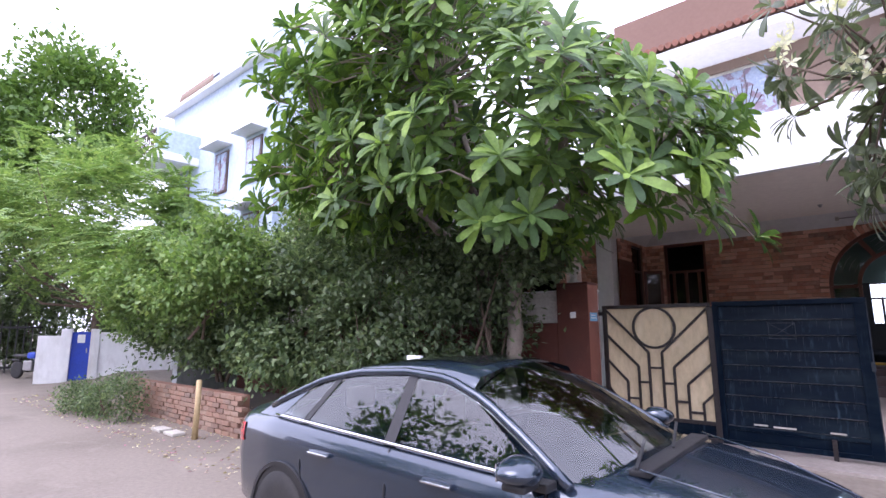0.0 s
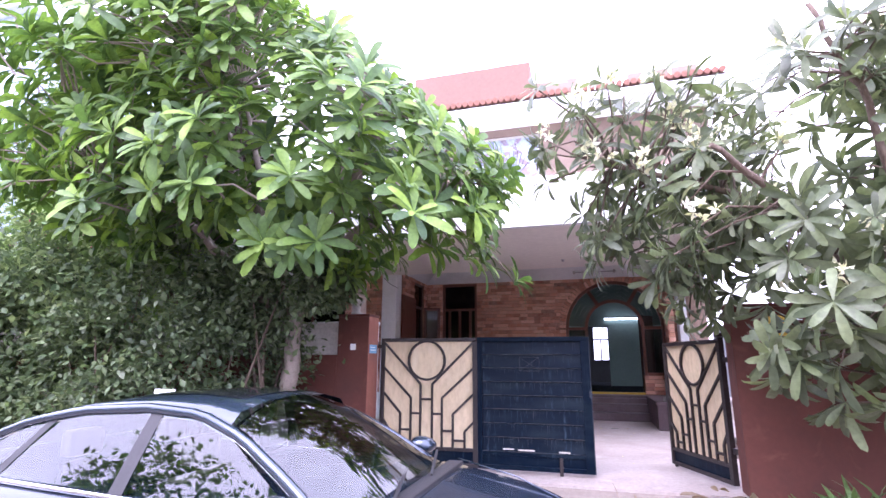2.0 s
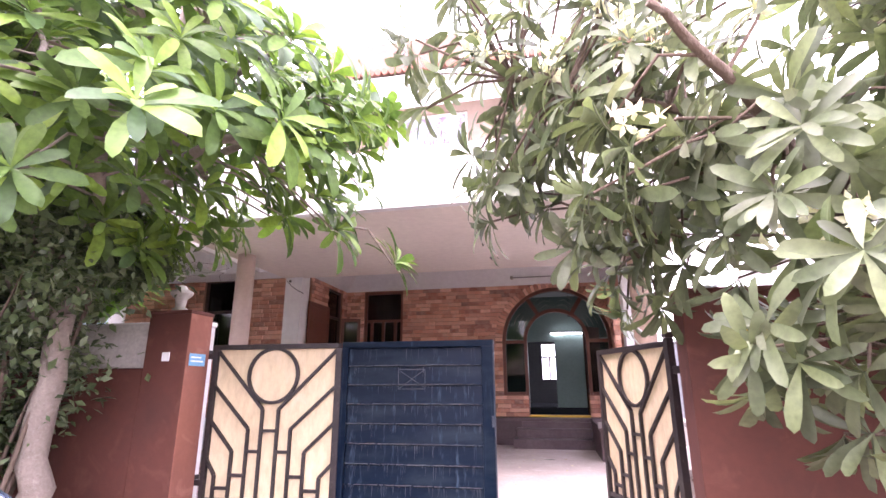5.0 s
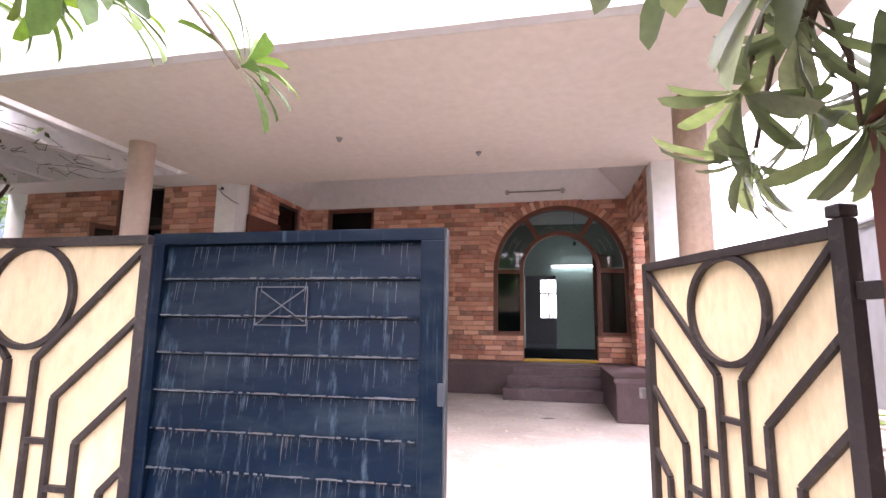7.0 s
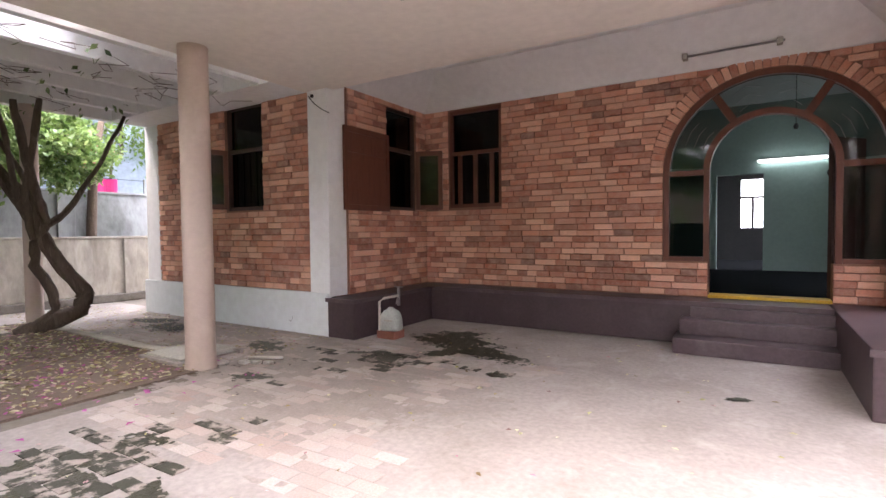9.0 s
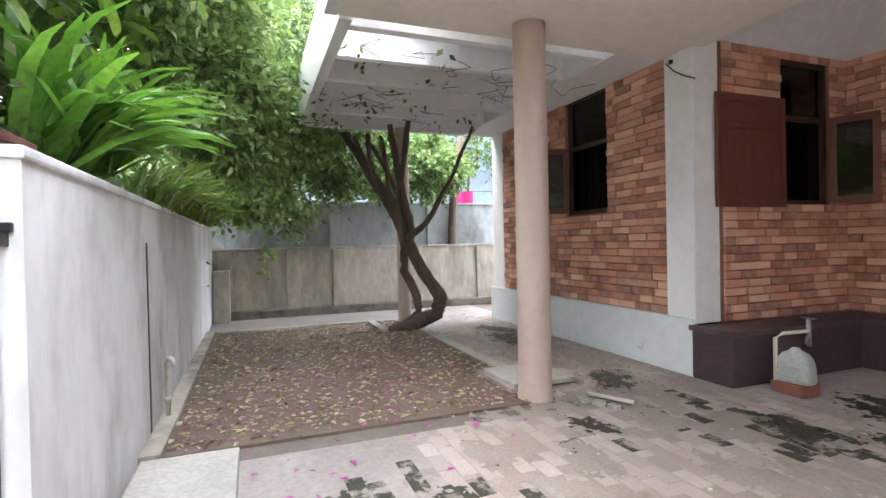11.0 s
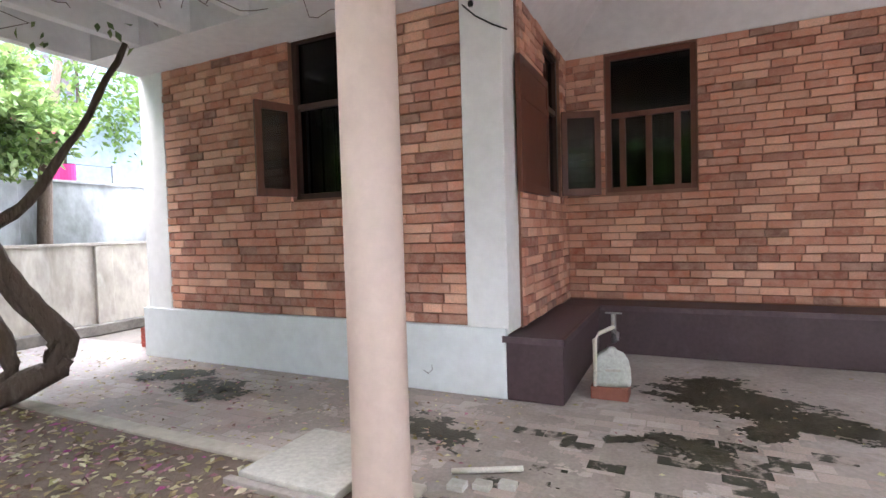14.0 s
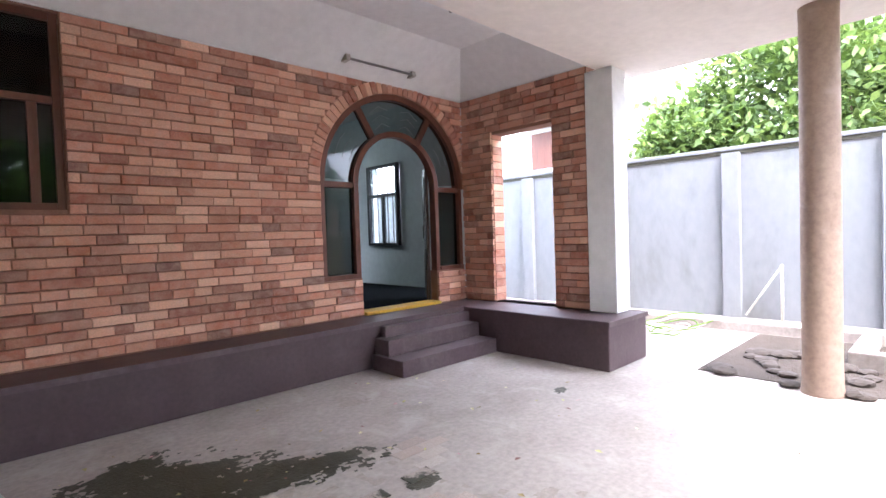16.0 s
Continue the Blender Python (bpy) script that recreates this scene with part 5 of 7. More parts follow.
for _i, (_x, _y, _z) in enumerate(((-2.15, -7.75, 1.95), (-2.6, -7.7, 2.0), (-1.75, -7.72, 1.9))):
    tuft("strap_palm", "glossy strap-leaved plant leaning over the wall", (_x, _y, _z), 62, 0.95, M_palm, 80 + _i, 0.45, (-0.15, 0.5), 0.07, "plant", 1.25)

# twisted creeper trunk by the thin column
twist = thing("creeper_trunk", "twisted double creeper trunk climbing to the pergola", "tree trunk", (-6.30, -4.22, 0))
for _pts, _r in (([(-0.30, 0.0, -0.02), (0.0, 0.02, 0.12), (0.32, 0.04, 0.30), (0.38, 0.05, 0.52), (0.22, 0.04, 0.85), (0.06, 0.0, 1.25), (-0.05, -0.05, 1.65), (-0.20, -0.12, 2.1), (-0.45, -0.20, 2.7), (-0.72, -0.30, 3.35)], (0.10, 0.105, 0.10, 0.09, 0.08, 0.075, 0.075, 0.075, 0.07, 0.055)),
                 ([(-0.20, 0.03, 0.0), (0.12, -0.05, 0.30), (0.10, -0.08, 0.62), (-0.05, -0.08, 1.0), (-0.08, -0.02, 1.35), (0.0, 0.06, 1.65), (-0.12, 0.1, 2.1), (-0.22, 0.12, 2.7), (-0.30, 0.12, 3.4)], (0.075, 0.07, 0.065, 0.06, 0.06, 0.06, 0.06, 0.055, 0.045)),
                 ([(-0.02, 0.0, 1.55), (0.16, 0.06, 1.75), (0.26, 0.10, 2.0), (0.48, 0.2, 2.6), (0.66, 0.3, 3.3)], (0.05, 0.045, 0.035, 0.03, 0.025)),
                 ([(-0.12, 0.0, 2.0), (-0.35, -0.25, 2.6), (-0.55, -0.5, 3.4)], (0.05, 0.045, 0.03)),
                 ([(-0.1, 0.0, 1.4), (-0.22, 0.1, 2.0), (-0.15, 0.15, 2.8), (-0.05, 0.1, 3.45)], (0.05, 0.05, 0.045, 0.04))):
    _pts = [(0.48 * q[0] + q[1], 1.16 * q[0] + 0.4 * q[1], q[2]) for q in _pts]
    _b = bmesh.new()
    _fine, _rr = [], []
    for _i in range(len(_pts) - 1):
        for _q in range(4):
            _fine.append(Vector(_pts[_i]).lerp(Vector(_pts[_i + 1]), _q / 4) + Vector(RNG.normal(size=3) * 0.006))
            _rr.append((_r[_i] + (_r[_i + 1] - _r[_i]) * _q / 4) * 1.1 * RNG.uniform(0.86, 1.14))
    _fine.append(Vector(_pts[-1]))
    _rr.append(_r[-1])
    tube(_b, _fine, _rr, 10)
    part("stem", _b, M_bark_trunk, twist)
# strands wound round the main stem
_main = [Vector((0.48 * q[0] + q[1], 1.16 * q[0] + 0.4 * q[1], q[2])) for q in ((-0.25, 0.0, 0.0), (0.0, 0.02, 0.14), (0.30, 0.04, 0.32), (0.34, 0.05, 0.55), (0.18, 0.02, 0.9), (0.02, -0.03, 1.3), (-0.06, -0.03, 1.65), (-0.19, -0.05, 2.1), (-0.36, -0.08, 2.7), (-0.52, -0.12, 3.40))]
for _s in range(4):
    _fine = []
    for _i in range(len(_main) - 1):
        for _q in range(5):
            _f = _i + _q / 5
            _a = 1.05 * _f + 1.57 * _s
            _d = 0.055 + 0.05 * max(0.0, _f - 5.5)
            _fine.append(_main[_i].lerp(_main[_i + 1], _q / 5) + Vector((math.cos(_a) * _d, math.sin(_a) * _d, 0)))
    _b = bmesh.new()
    tube(_b, _fine, [0.058 * (1 - 0.4 * _i / len(_fine)) * RNG.uniform(0.85, 1.15) for _i in range(len(_fine))], 9)
    part("stem", _b, M_bark_trunk, twist)
# thin stems and a few leaves under the pergola
_b = bmesh.new()
for _i in range(26):
    _p = Vector((RNG.uniform(-1.9, 1.7), RNG.uniform(-1.6, 1.1), SOF + RNG.uniform(-0.02, 0.10)))
    _pts = [_p]
    for _q in range(5):
        _p = _p + Vector((RNG.normal() * 0.16, RNG.normal() * 0.16, RNG.normal() * 0.05 - 0.01))
        _pts.append(_p)
    tube(_b, _pts, 0.004, 4, False)
vines = thing("pergola_vines", "thin dry creeper stems hanging under the pergola", "creeper", (-4.8, -4.2, 0))
tagged(part("stemwork", _b, M_bark, vines), kind="stuff")
_n = 84
_P = np.repeat(np.stack([RNG.uniform(-1.9, 1.8, 14), RNG.uniform(-1.6, 1.0, 14), SOF + RNG.uniform(-0.08, 0.05, 14)], 1), 6, axis=0) + RNG.normal(size=(_n, 3)) * np.array((0.09, 0.09, 0.06))
leaves_part("leaves", scatter(small_leaf(), _P, RNG.normal(size=(_n, 3)) + np.array((0, 0, -0.8)), RNG.normal(size=(_n, 3)), RNG.uniform(0.07, 0.12, _n)), M_bush, vines)
# hanging spray before the yard wall
spray = thing("hanging_spray", "pale green creeper spray hanging in the air", "creeper", (-5.1, -6.5, 1.0))
_b = bmesh.new(); tube(_b, [(0, 0, 0.1), (0.02, 0, 0.4), (-0.1, 0, 1.2), (-0.3, -0.1, 2.2), (-0.3, -0.5, 3.2)], 0.004, 4)
tube(_b, [(0.0, 0, 0.35), (-0.15, 0.0, 0.36), (-0.3, 0, 0.34)], 0.003, 4)
part("stem", _b, M_bark_light, spray)
_P = np.concatenate([np.stack([np.linspace(0, 0.02, 16) + RNG.normal(size=16) * 0.03, RNG.normal(size=16) * 0.03, np.linspace(0.05, 0.5, 16)], 1), np.stack([np.linspace(-0.05, -0.32, 8), RNG.normal(size=8) * 0.02, np.full(8, 0.35)], 1)])
leaves_part("leaves", scatter(small_leaf(), _P, RNG.normal(size=_P.shape), RNG.normal(size=_P.shape), RNG.uniform(0.08, 0.13, len(_P))), M_bright, spray)

bush("opposite_tree", "leafy tree across the street", [((-2.6, -19.5, 3.4), (2.2, 1.6, 3.75)), ((3.5, -20.5, 4.2), (2.2, 1.6, 3.2)), ((-9.0, -20.5, 4.2), (2.6, 1.6, 3.4))], M_neem, 0.26, 14000, 33, 60, "tree", 3)

# fallen leaves
def litter(name, label, n, x0, x1, y0, y1, z, size, seed, mat=M_dry_leaf, height=None):
    rng = np.random.default_rng(seed)
    P = np.stack([rng.uniform(x0, x1, n), rng.uniform(y0, y1, n), z + rng.uniform(0.004, 0.02, n)], 1)
    if height is not None:
        P[:, 2] = height(P) + rng.uniform(0.004, 0.02, n)
    D = rng.normal(size=(n, 3)) * np.array((1, 1, 0.12))
    U = np.array((0, 0, 1.0)) + rng.normal(size=(n, 3)) * 0.25
    V, F = scatter(small_leaf(), P, D, U, size * rng.uniform(0.5, 1.3, n))
    return tagged(new(name, from_arrays(name, V.tolist(), F, mat)), label, "fallen leaves", kind="stuff")
litter("fallen_leaves", "dry yellow leaves and pink petals on the soil bed", 4300, -7.4, -2.3, -7.25, -4.15, 0.012, 0.072, 101)
litter("path_leaves", "dark and pale leaves on the path", 950, -9.0, -2.1, -4.0, -2.45, 0.0, 0.05, 102)
litter("pink_petals", "purple-pink bougainvillea petals near the bed", 150, -5.5, -1.2, -7.2, -4.0, 0.014, 0.07, 103, leaf_material("magenta_petal", [(0.36, 0.06, 0.27), (0.44, 0.12, 0.36), (0.30, 0.06, 0.19)], 0.6))
litter("yard_leaves", "a few leaves on the porch floor", 160, -2.0, 3.0, -7.2, -0.8, 0.0, 0.05, 104)
litter("verge_leaves", "brown leaves on the dusty verge", 2600, -14.0, 0.0, -11.2, -8.6, STREET, 0.06, 105, height=lambda P: np.interp(P[:, 1], (-9.6, -8.6, -7.9), (STREET, STREET + 0.1, -0.03)))
# heap of dry fallen leaves by the gate
_n = 900
_P = np.stack([RNG.normal(3.3, 0.45, _n), RNG.normal(-8.75, 0.28, _n), np.zeros(_n)], 1)
_P[:, 2] = np.interp(_P[:, 1], (-9.6, -8.6, -7.9), (STREET, STREET + 0.1, -0.03)) + RNG.uniform(0.0, 0.14, _n) * np.exp(-((_P[:, 0] - 3.3) ** 2) / 0.3)
_V, _F = scatter(long_leaf(), _P, RNG.normal(size=(_n, 3)) * np.array((1, 1, 0.2)), np.array((0, 0, 1.0)) + RNG.normal(size=(_n, 3)) * 0.5, RNG.uniform(0.14, 0.3, _n))
tagged(new("leaf_heap", from_arrays("leaf_heap", _V.tolist(), _F, leaf_material("curled_dry_leaf", [(0.24, 0.19, 0.13), (0.16, 0.11, 0.07), (0.32, 0.27, 0.20), (0.12, 0.085, 0.06)], 0.8))), "heap of curled grey-brown frangipani leaves", "fallen leaves", kind="stuff")

# ---- gates ----
def sun_motif(parent, x0, x1, z0, z1, bar_mat, y=-0.022):
    """Cream sheet with dark bars: a ring on a double stem, stepped rays to both sides, short rungs between them."""
    w, h = x1 - x0, z1 - z0
    part("cream_sheet", boxes((x0, x1, -0.004, 0.004, z0, z1)), M_cream, parent, "cream painted metal sheet")
    cx, cz, r = x0 + 0.485 * w, z1 - 0.194 * h, 0.186 * h
    b = bmesh.new()
    n = 40
    ring = []
    for k in range(n):
        a = 2 * math.pi * k / n
        ring.append([b.verts.new((cx + q * math.cos(a), yy, cz + q * math.sin(a))) for q, yy in ((r - 0.014, y - 0.014), (r + 0.014, y - 0.014), (r + 0.014, y + 0.014), (r - 0.014, y + 0.014))])
    for k in range(n):
        p, q = ring[k], ring[(k + 1) % n]
        for i in range(4):
            b.faces.new((p[i], p[(i + 1) % 4], q[(i + 1) % 4], q[i]))
    part("ring", b, bar_mat, parent)

    def run(*pts):
        for i, (a, c) in enumerate(zip(pts, pts[1:])):
            b2 = bmesh.new()
            yy = y + 0.0015 * (i % 2)
            bar(b2, (a[0], yy, a[1]), (c[0], yy, c[1]), 0.026, 0.026, (0, 1, 0))
            part("bar", b2, bar_mat, parent)
    stems = ((0.065, 0.424), (0.172, 0.553), (0.29, 0.70), (0.415, 0.855))
    starts = (0.02, 0.267, 0.508, 0.764)
    rungs = (0.70, 0.853, 0.937)
    for d in (-1, 1):
        e = x0 if d < 0 else x1
        for (f, g), st in zip(stems, starts):
            run((e, z1 - st * h), (cx + d * f * w, z1 - g * h), (cx + d * f * w, z0))
        for (f0, _g), (f1, _h), g in zip(stems, stems[1:], rungs):
            run((cx + d * f0 * w, z1 - g * h), (cx + d * f1 * w, z1 - g * h))
    run((cx - stems[0][0] * w, z1 - 0.565 * h), (cx + stems[0][0] * w, z1 - 0.565 * h))

gate_l = thing("gate", "steel gate leaf, half cream sun pattern and half ribbed navy sheet", "gate", (-0.43, -7.49, 0.0), 1.5)
LZ0, LZ1, LS, LW, LK = 0.035, 1.60, 1.275, 2.68, 0.215
sun_motif(gate_l, 0.045, LS - 0.02, LK + 0.04, LZ1 - 0.03, M_gate_bar)
part("gate_frame", boxes((0, 0.05, -0.04, 0.02, LZ0, LZ1), (0.05, LS, -0.04, 0.02, LZ1 - 0.045, LZ1), (LS - 0.03, LS + 0.03, -0.045, 0.02, LZ0, LZ1 - 0.046), (0.05, LS - 0.03, -0.04, 0.02, LK, LK + 0.04), (0.05, LS - 0.03, -0.036, 0.018, LZ0, LZ0 + 0.04), bevel=0.004), M_gate_bar, gate_l)
part("kick_plate", boxes((0.05, LS - 0.03, -0.015, 0.0, LZ0 + 0.04, LK)), M_navy, gate_l)
part("kick_plate", boxes((LS + 0.09, LW - 0.10, -0.018, 0.0, LZ0 + 0.05, LK)), M_navy, gate_l)
part("navy_frame", boxes((LS + 0.03, LW, -0.04, 0.035, LZ1 - 0.05, LZ1 + 0.004), (LW - 0.10, LW, -0.04, 0.035, LZ0, LZ1 - 0.05), (LS + 0.03, LS + 0.09, -0.04, 0.035, LZ0, LZ1 - 0.05), (LS + 0.09, LW - 0.10, -0.04, 0.035, LZ0, LZ0 + 0.05), (LS + 0.09, LW - 0.10, -0.034, 0.02, LK - 0.02, LK + 0.02), bevel=0.004), M_navy, gate_l)
part("edge_strip", boxes((LW + 0.001, LW + 0.008, -0.035, 0.03, LZ0, LZ1)), M_gate_edge, gate_l, "worn grey-blue metal edge")
# pale plates imitate the bright ground showing through rust holes
for _x0, _x1, _z in ((0.34, 0.47, 0.262), (0.52, 0.72, 0.255), (1.0, 1.13, 0.25)):
    part("see_through_patch", boxes((LS + _x0, LS + _x1, -0.037, -0.0345, _z, _z + 0.018)), M_stone_pale, gate_l, "pale plate standing in for bright ground behind a rust hole")
_nr = 8
_gr = random.Random(5)
for _k in range(_nr):
    _zb = LK + 0.02 + (LZ1 - 0.05 - LK - 0.02) * _k / _nr
    _zt = LK + 0.02 + (LZ1 - 0.05 - LK - 0.02) * (_k + 1) / _nr
    _b = bmesh.new()
    _x0, _x1 = LS + 0.09, LW - 0.10
    _v = [_b.verts.new(p) for p in ((_x0, -0.004, _zt), (_x1, -0.004, _zt), (_x1, -0.026, _zb + 0.018), (_x0, -0.026, _zb + 0.018), (_x1, -0.026, _zb + 0.004), (_x0, -0.026, _zb + 0.004), (_x1, 0.0, _zb), (_x0, 0.0, _zb))]
    for _f in ((0, 1, 2, 3), (3, 2, 4, 5), (5, 4, 6, 7)):
        _b.faces.new([_v[i] for i in _f])
    _rp = part("ribbed_sheet", _b, M_navy, gate_l)
    # pale rain streaks under each rib
    _b = bmesh.new()
    for _s in range(56):
        _u = _gr.uniform(_x0 + 0.01, _x1 - 0.02)
        _len = 0.006 + 0.11 * _gr.random() ** 3.0
        _wd = _gr.uniform(0.001, 0.004)
        _ztop = _zt - 0.006
        _f0 = (_zt - _ztop) / (_zt - _zb - 0.018)
        _f1 = min(1.0, (_zt - _ztop + _len) / (_zt - _zb - 0.018))
        _y0, _y1 = -0.004 - 0.022 * _f0 - 0.0012, -0.004 - 0.022 * _f1 - 0.0012
        _v = [_b.verts.new(p) for p in ((_u, _y0, _ztop), (_u + _wd, _y0, _ztop), (_u + _wd * 0.6, _y1, _ztop - _len), (_u + _wd * 0.3, _y1, _ztop - _len))]
        _b.faces.new(_v)
    _u = _x0
    while _u < _x1 - 0.03:
        _w = _gr.uniform(0.006, 0.028)
        box(_b, _u, min(_u + _w, _x1), -0.0275 - _gr.uniform(0.0, 0.003), -0.0262, _zb + _gr.uniform(0.003, 0.006), _zb + _gr.uniform(0.008, 0.013))
        _u += _w + (_gr.uniform(0.0, 0.03) if _gr.random() < 0.35 else 0.0005)
    tagged(part("rain_stain", _b, M_drip, _rp, "pale streaks and worn rib edge"), kind="stuff")
_b = bmesh.new()
for _a, _c in (((0, 0), (1, 0)), ((1, 0), (1, 1)), ((1, 1), (0, 1)), ((0, 1), (0, 0)), ((0, 0), (1, 1)), ((0.1, 0.9), (0.95, 0.1))):
    bar(_b, (1.84 + 0.24 * _a[0], -0.034, 1.19 + 0.165 * _a[1]), (1.84 + 0.24 * _c[0], -0.034, 1.19 + 0.165 * _c[1]), 0.004, 0.002, (0, 1, 0))
part("chalk_mark", _b, M_drip, gate_l, "chalked square with a cross")
part("latch_plate", boxes((LW - 0.02, LW + 0.012, -0.05, -0.041, 0.88, 0.97), bevel=0.004), M_gate_edge, gate_l)
part("drop_bolt", boxes((LW - 0.40, LW - 0.36, -0.06, -0.04, -0.03, 0.2), bevel=0.004), M_gate_bar, gate_l)
for _z in (0.35, 1.47):
    part("hinge", boxes((-0.10, 0.0, -0.025, 0.03, _z, _z + 0.05), bevel=0.005), M_gate_bar, gate_l)
    part("strap", boxes((-0.16, -0.06, -0.03, 0.045, _z + 0.051, _z + 0.085), bevel=0.005), M_black, gate_l)

gate_r = thing("gate", "narrow cream steel gate leaf with sun pattern, swung open", "gate", (3.685, -7.555, 0.0), 110.8)
RW, RZ0, RZ1, RK = 1.26, 0.03, 1.56, 0.20
sun_motif(gate_r, 0.05, RW - 0.04, RK + 0.04, RZ1 - 0.03, M_gate_bar, 0.022)
part("gate_frame", boxes((0, 0.06, -0.02, 0.04, RZ0, RZ1 + 0.02), (RW - 0.045, RW, -0.02, 0.04, RZ0, RZ1), (0.06, RW - 0.045, -0.02, 0.04, RZ1 - 0.045, RZ1), (0.06, RW - 0.045, -0.018, 0.036, RK, RK + 0.04), (0.06, RW - 0.045, -0.018, 0.036, RZ0, RZ0 + 0.04), bevel=0.004), M_gate_bar, gate_r)
part("kick_plate", boxes((0.06, RW - 0.045, -0.004, 0.012, RZ0 + 0.04, RK)), M_navy, gate_r)
part("stay_arm", boxes((0.0, 0.06, -0.03, 0.05, RZ1 + 0.022, RZ1 + 0.07), bevel=0.01), M_gate_bar, gate_r)
_lk = part("hasp", boxes((RW, RW + 0.03, 0.0, 0.03, 0.80, 1.02), bevel=0.006), M_gate_bar, gate_r)
part("padlock", boxes((RW + 0.012, RW + 0.03, 0.035, 0.075, 0.80, 0.86), bevel=0.008), M_steel, _lk, "small dull padlock")
for _z in (0.35, 1.3):
    part("hinge", boxes((-0.20, 0.0, -0.02, 0.02, _z, _z + 0.06), bevel=0.005), M_gate_bar, gate_r)
part("ground_pin", boxes((RW - 0.06, RW - 0.03, -0.01, 0.02, 0.0, RZ0)), M_gate_bar, gate_r)

# ---- parked car ----
CAR_L = 4.36


def lerp_table(tab, x):
    return float(np.interp(x, [t[0] for t in tab], [t[1] for t in tab]))
HALF = [(0.0, 0.60), (0.06, 0.72), (0.25, 0.81), (0.7, 0.86), (1.6, 0.872), (2.8, 0.872), (3.5, 0.86), (3.95, 0.80), (4.2, 0.68), (4.36, 0.46)]
DECK = [(0.0, 0.86), (0.05, 0.98), (0.2, 1.05), (0.6, 1.075), (1.0, 1.04), (3.0, 1.0), (3.35, 0.98), (3.8, 0.90), (4.15, 0.80), (4.28, 0.70), (4.36, 0.58)]
BELT = [(0.0, 0.84), (0.06, 0.93), (0.3, 0.975), (0.8, 0.985), (1.6, 0.955), (3.0, 0.90), (3.4, 0.87), (4.0, 0.76), (4.25, 0.66), (4.36, 0.54)]
SILL = [(0.0, 0.34), (0.3, 0.24), (0.8, 0.20), (3.6, 0.19), (4.0, 0.22), (4.36, 0.30)]
ROOF = [(0.62, 1.07), (0.95, 1.24), (1.3, 1.385), (1.7, 1.455), (2.1, 1.475), (2.45, 1.455), (2.75, 1.36), (3.1, 1.17), (3.36, 1.0)]
RAILZ = [(0.42, 0.985), (0.8, 1.16), (1.15, 1.305), (1.5, 1.375), (1.95, 1.40), (2.3, 1.375), (2.6, 1.27), (2.9, 1.10), (3.18, 0.915)]


def car_section(x):
    """Half section of the lower body from sill to the middle of the deck."""
    w, zb, zd, zs = lerp_table(HALF, x), lerp_table(BELT, x), lerp_table(DECK, x), lerp_table(SILL, x)
    h = zb - zs
    return [(w * 0.90, zs), (w * 0.965, zs + 0.06 * h + 0.02), (w * 0.985, zs + 0.30 * h), (w * 1.0, zs + 0.56 * h), (w * 0.992, zs + 0.70 * h), (w * 1.0, zs + 0.76 * h), (w * 0.975, zs + 0.93 * h), (w * 0.93, zb), (w * 0.80, zb + (zd - zb) * 0.55 + 0.004), (w * 0.5, zb + (zd - zb) * 0.88 + 0.006), (0.0, zd)]


def loft(bm, xs, section):
    rings = []
    for x in xs:
        half = section(x)
        ring = [bm.verts.new((x, -y, z)) for y, z in half] + [bm.verts.new((x, y, z)) for y, z in half[-2::-1]]
        rings.append(ring)
    for a, b in zip(rings, rings[1:]):
        for k in range(len(a) - 1):
            f = bm.faces.new((a[k], a[k + 1], b[k + 1], b[k]))
            f.smooth = True
    for r in (rings[0], rings[-1]):
        f = bm.faces.new(r)
        f.smooth = True


def side_y(x, z, out=0.0):
    """Where the glasshouse's side stands at height z."""
    w = lerp_table(HALF, x) * 0.925
    f = (z - lerp_table(BELT, x)) / 0.50
    return w - 0.20 * max(0.0, f) - 0.02 * max(0, f) ** 2 + out


def side_patch(bm, s, xa0, xa1, xb0, xb1, lo, hi, out, n=12):
    """A strip of the side between slanting ends: bottom from xa0 to xa1, top from xb0 to xb1; lo, hi give heights."""
    rows = []
    for j in range(4):
        v = j / 3
        row = []
        for i in range(n + 1):
            u = i / n
            xb, xt = xa0 + (xa1 - xa0) * u, xb0 + (xb1 - xb0) * u
            zb, zt = lo(xb), hi(xt)
            x, z = xb + (xt - xb) * v, zb + (zt - zb) * v
            row.append(bm.verts.new((x, s * side_y(x, z, out), z)))
        rows.append(row)
    for a, b in zip(rows, rows[1:]):
        for i in range(n):
            f = bm.faces.new((a[i], a[i + 1], b[i + 1], b[i]))
            f.smooth = True

M_car_glass = glass_material("car_window_glass", (0.42, 0.48, 0.47), 0.01, 1.95)
car = thing("car", "dark grey-blue sedan parked before the gate", "car", (-2.02, -10.95, STREET), 0.0)
car.scale = (1.0, 1.0, 0.955)
_b = bmesh.new()
_xs = list(np.linspace(0, 0.3, 7)) + list(np.linspace(0.4, 3.9, 36)) + list(np.linspace(3.98, CAR_L, 9))
loft(_b, _xs, car_section)
body = part("body", _b, M_carpaint, car)
# wheel arches are a lip round a flat black disc for the well's shade
WHEELS = (0.93, 3.55)
belt = lambda x: lerp_table(BELT, x) + 0.005
rail = lambda x: lerp_table(RAILZ, x)


def roof_section(x):
    zr, zc = lerp_table(RAILZ, x) + 0.008, lerp_table(ROOF, x)
    w = side_y(x, zr, 0.002)
    return [(w, zr - 0.03), (w * 0.985, zr + 0.008), (w * 0.88, zr + (zc - zr) * 0.55), (w * 0.5, zr + (zc - zr) * 0.90), (0.0, zc)]
_b = bmesh.new()
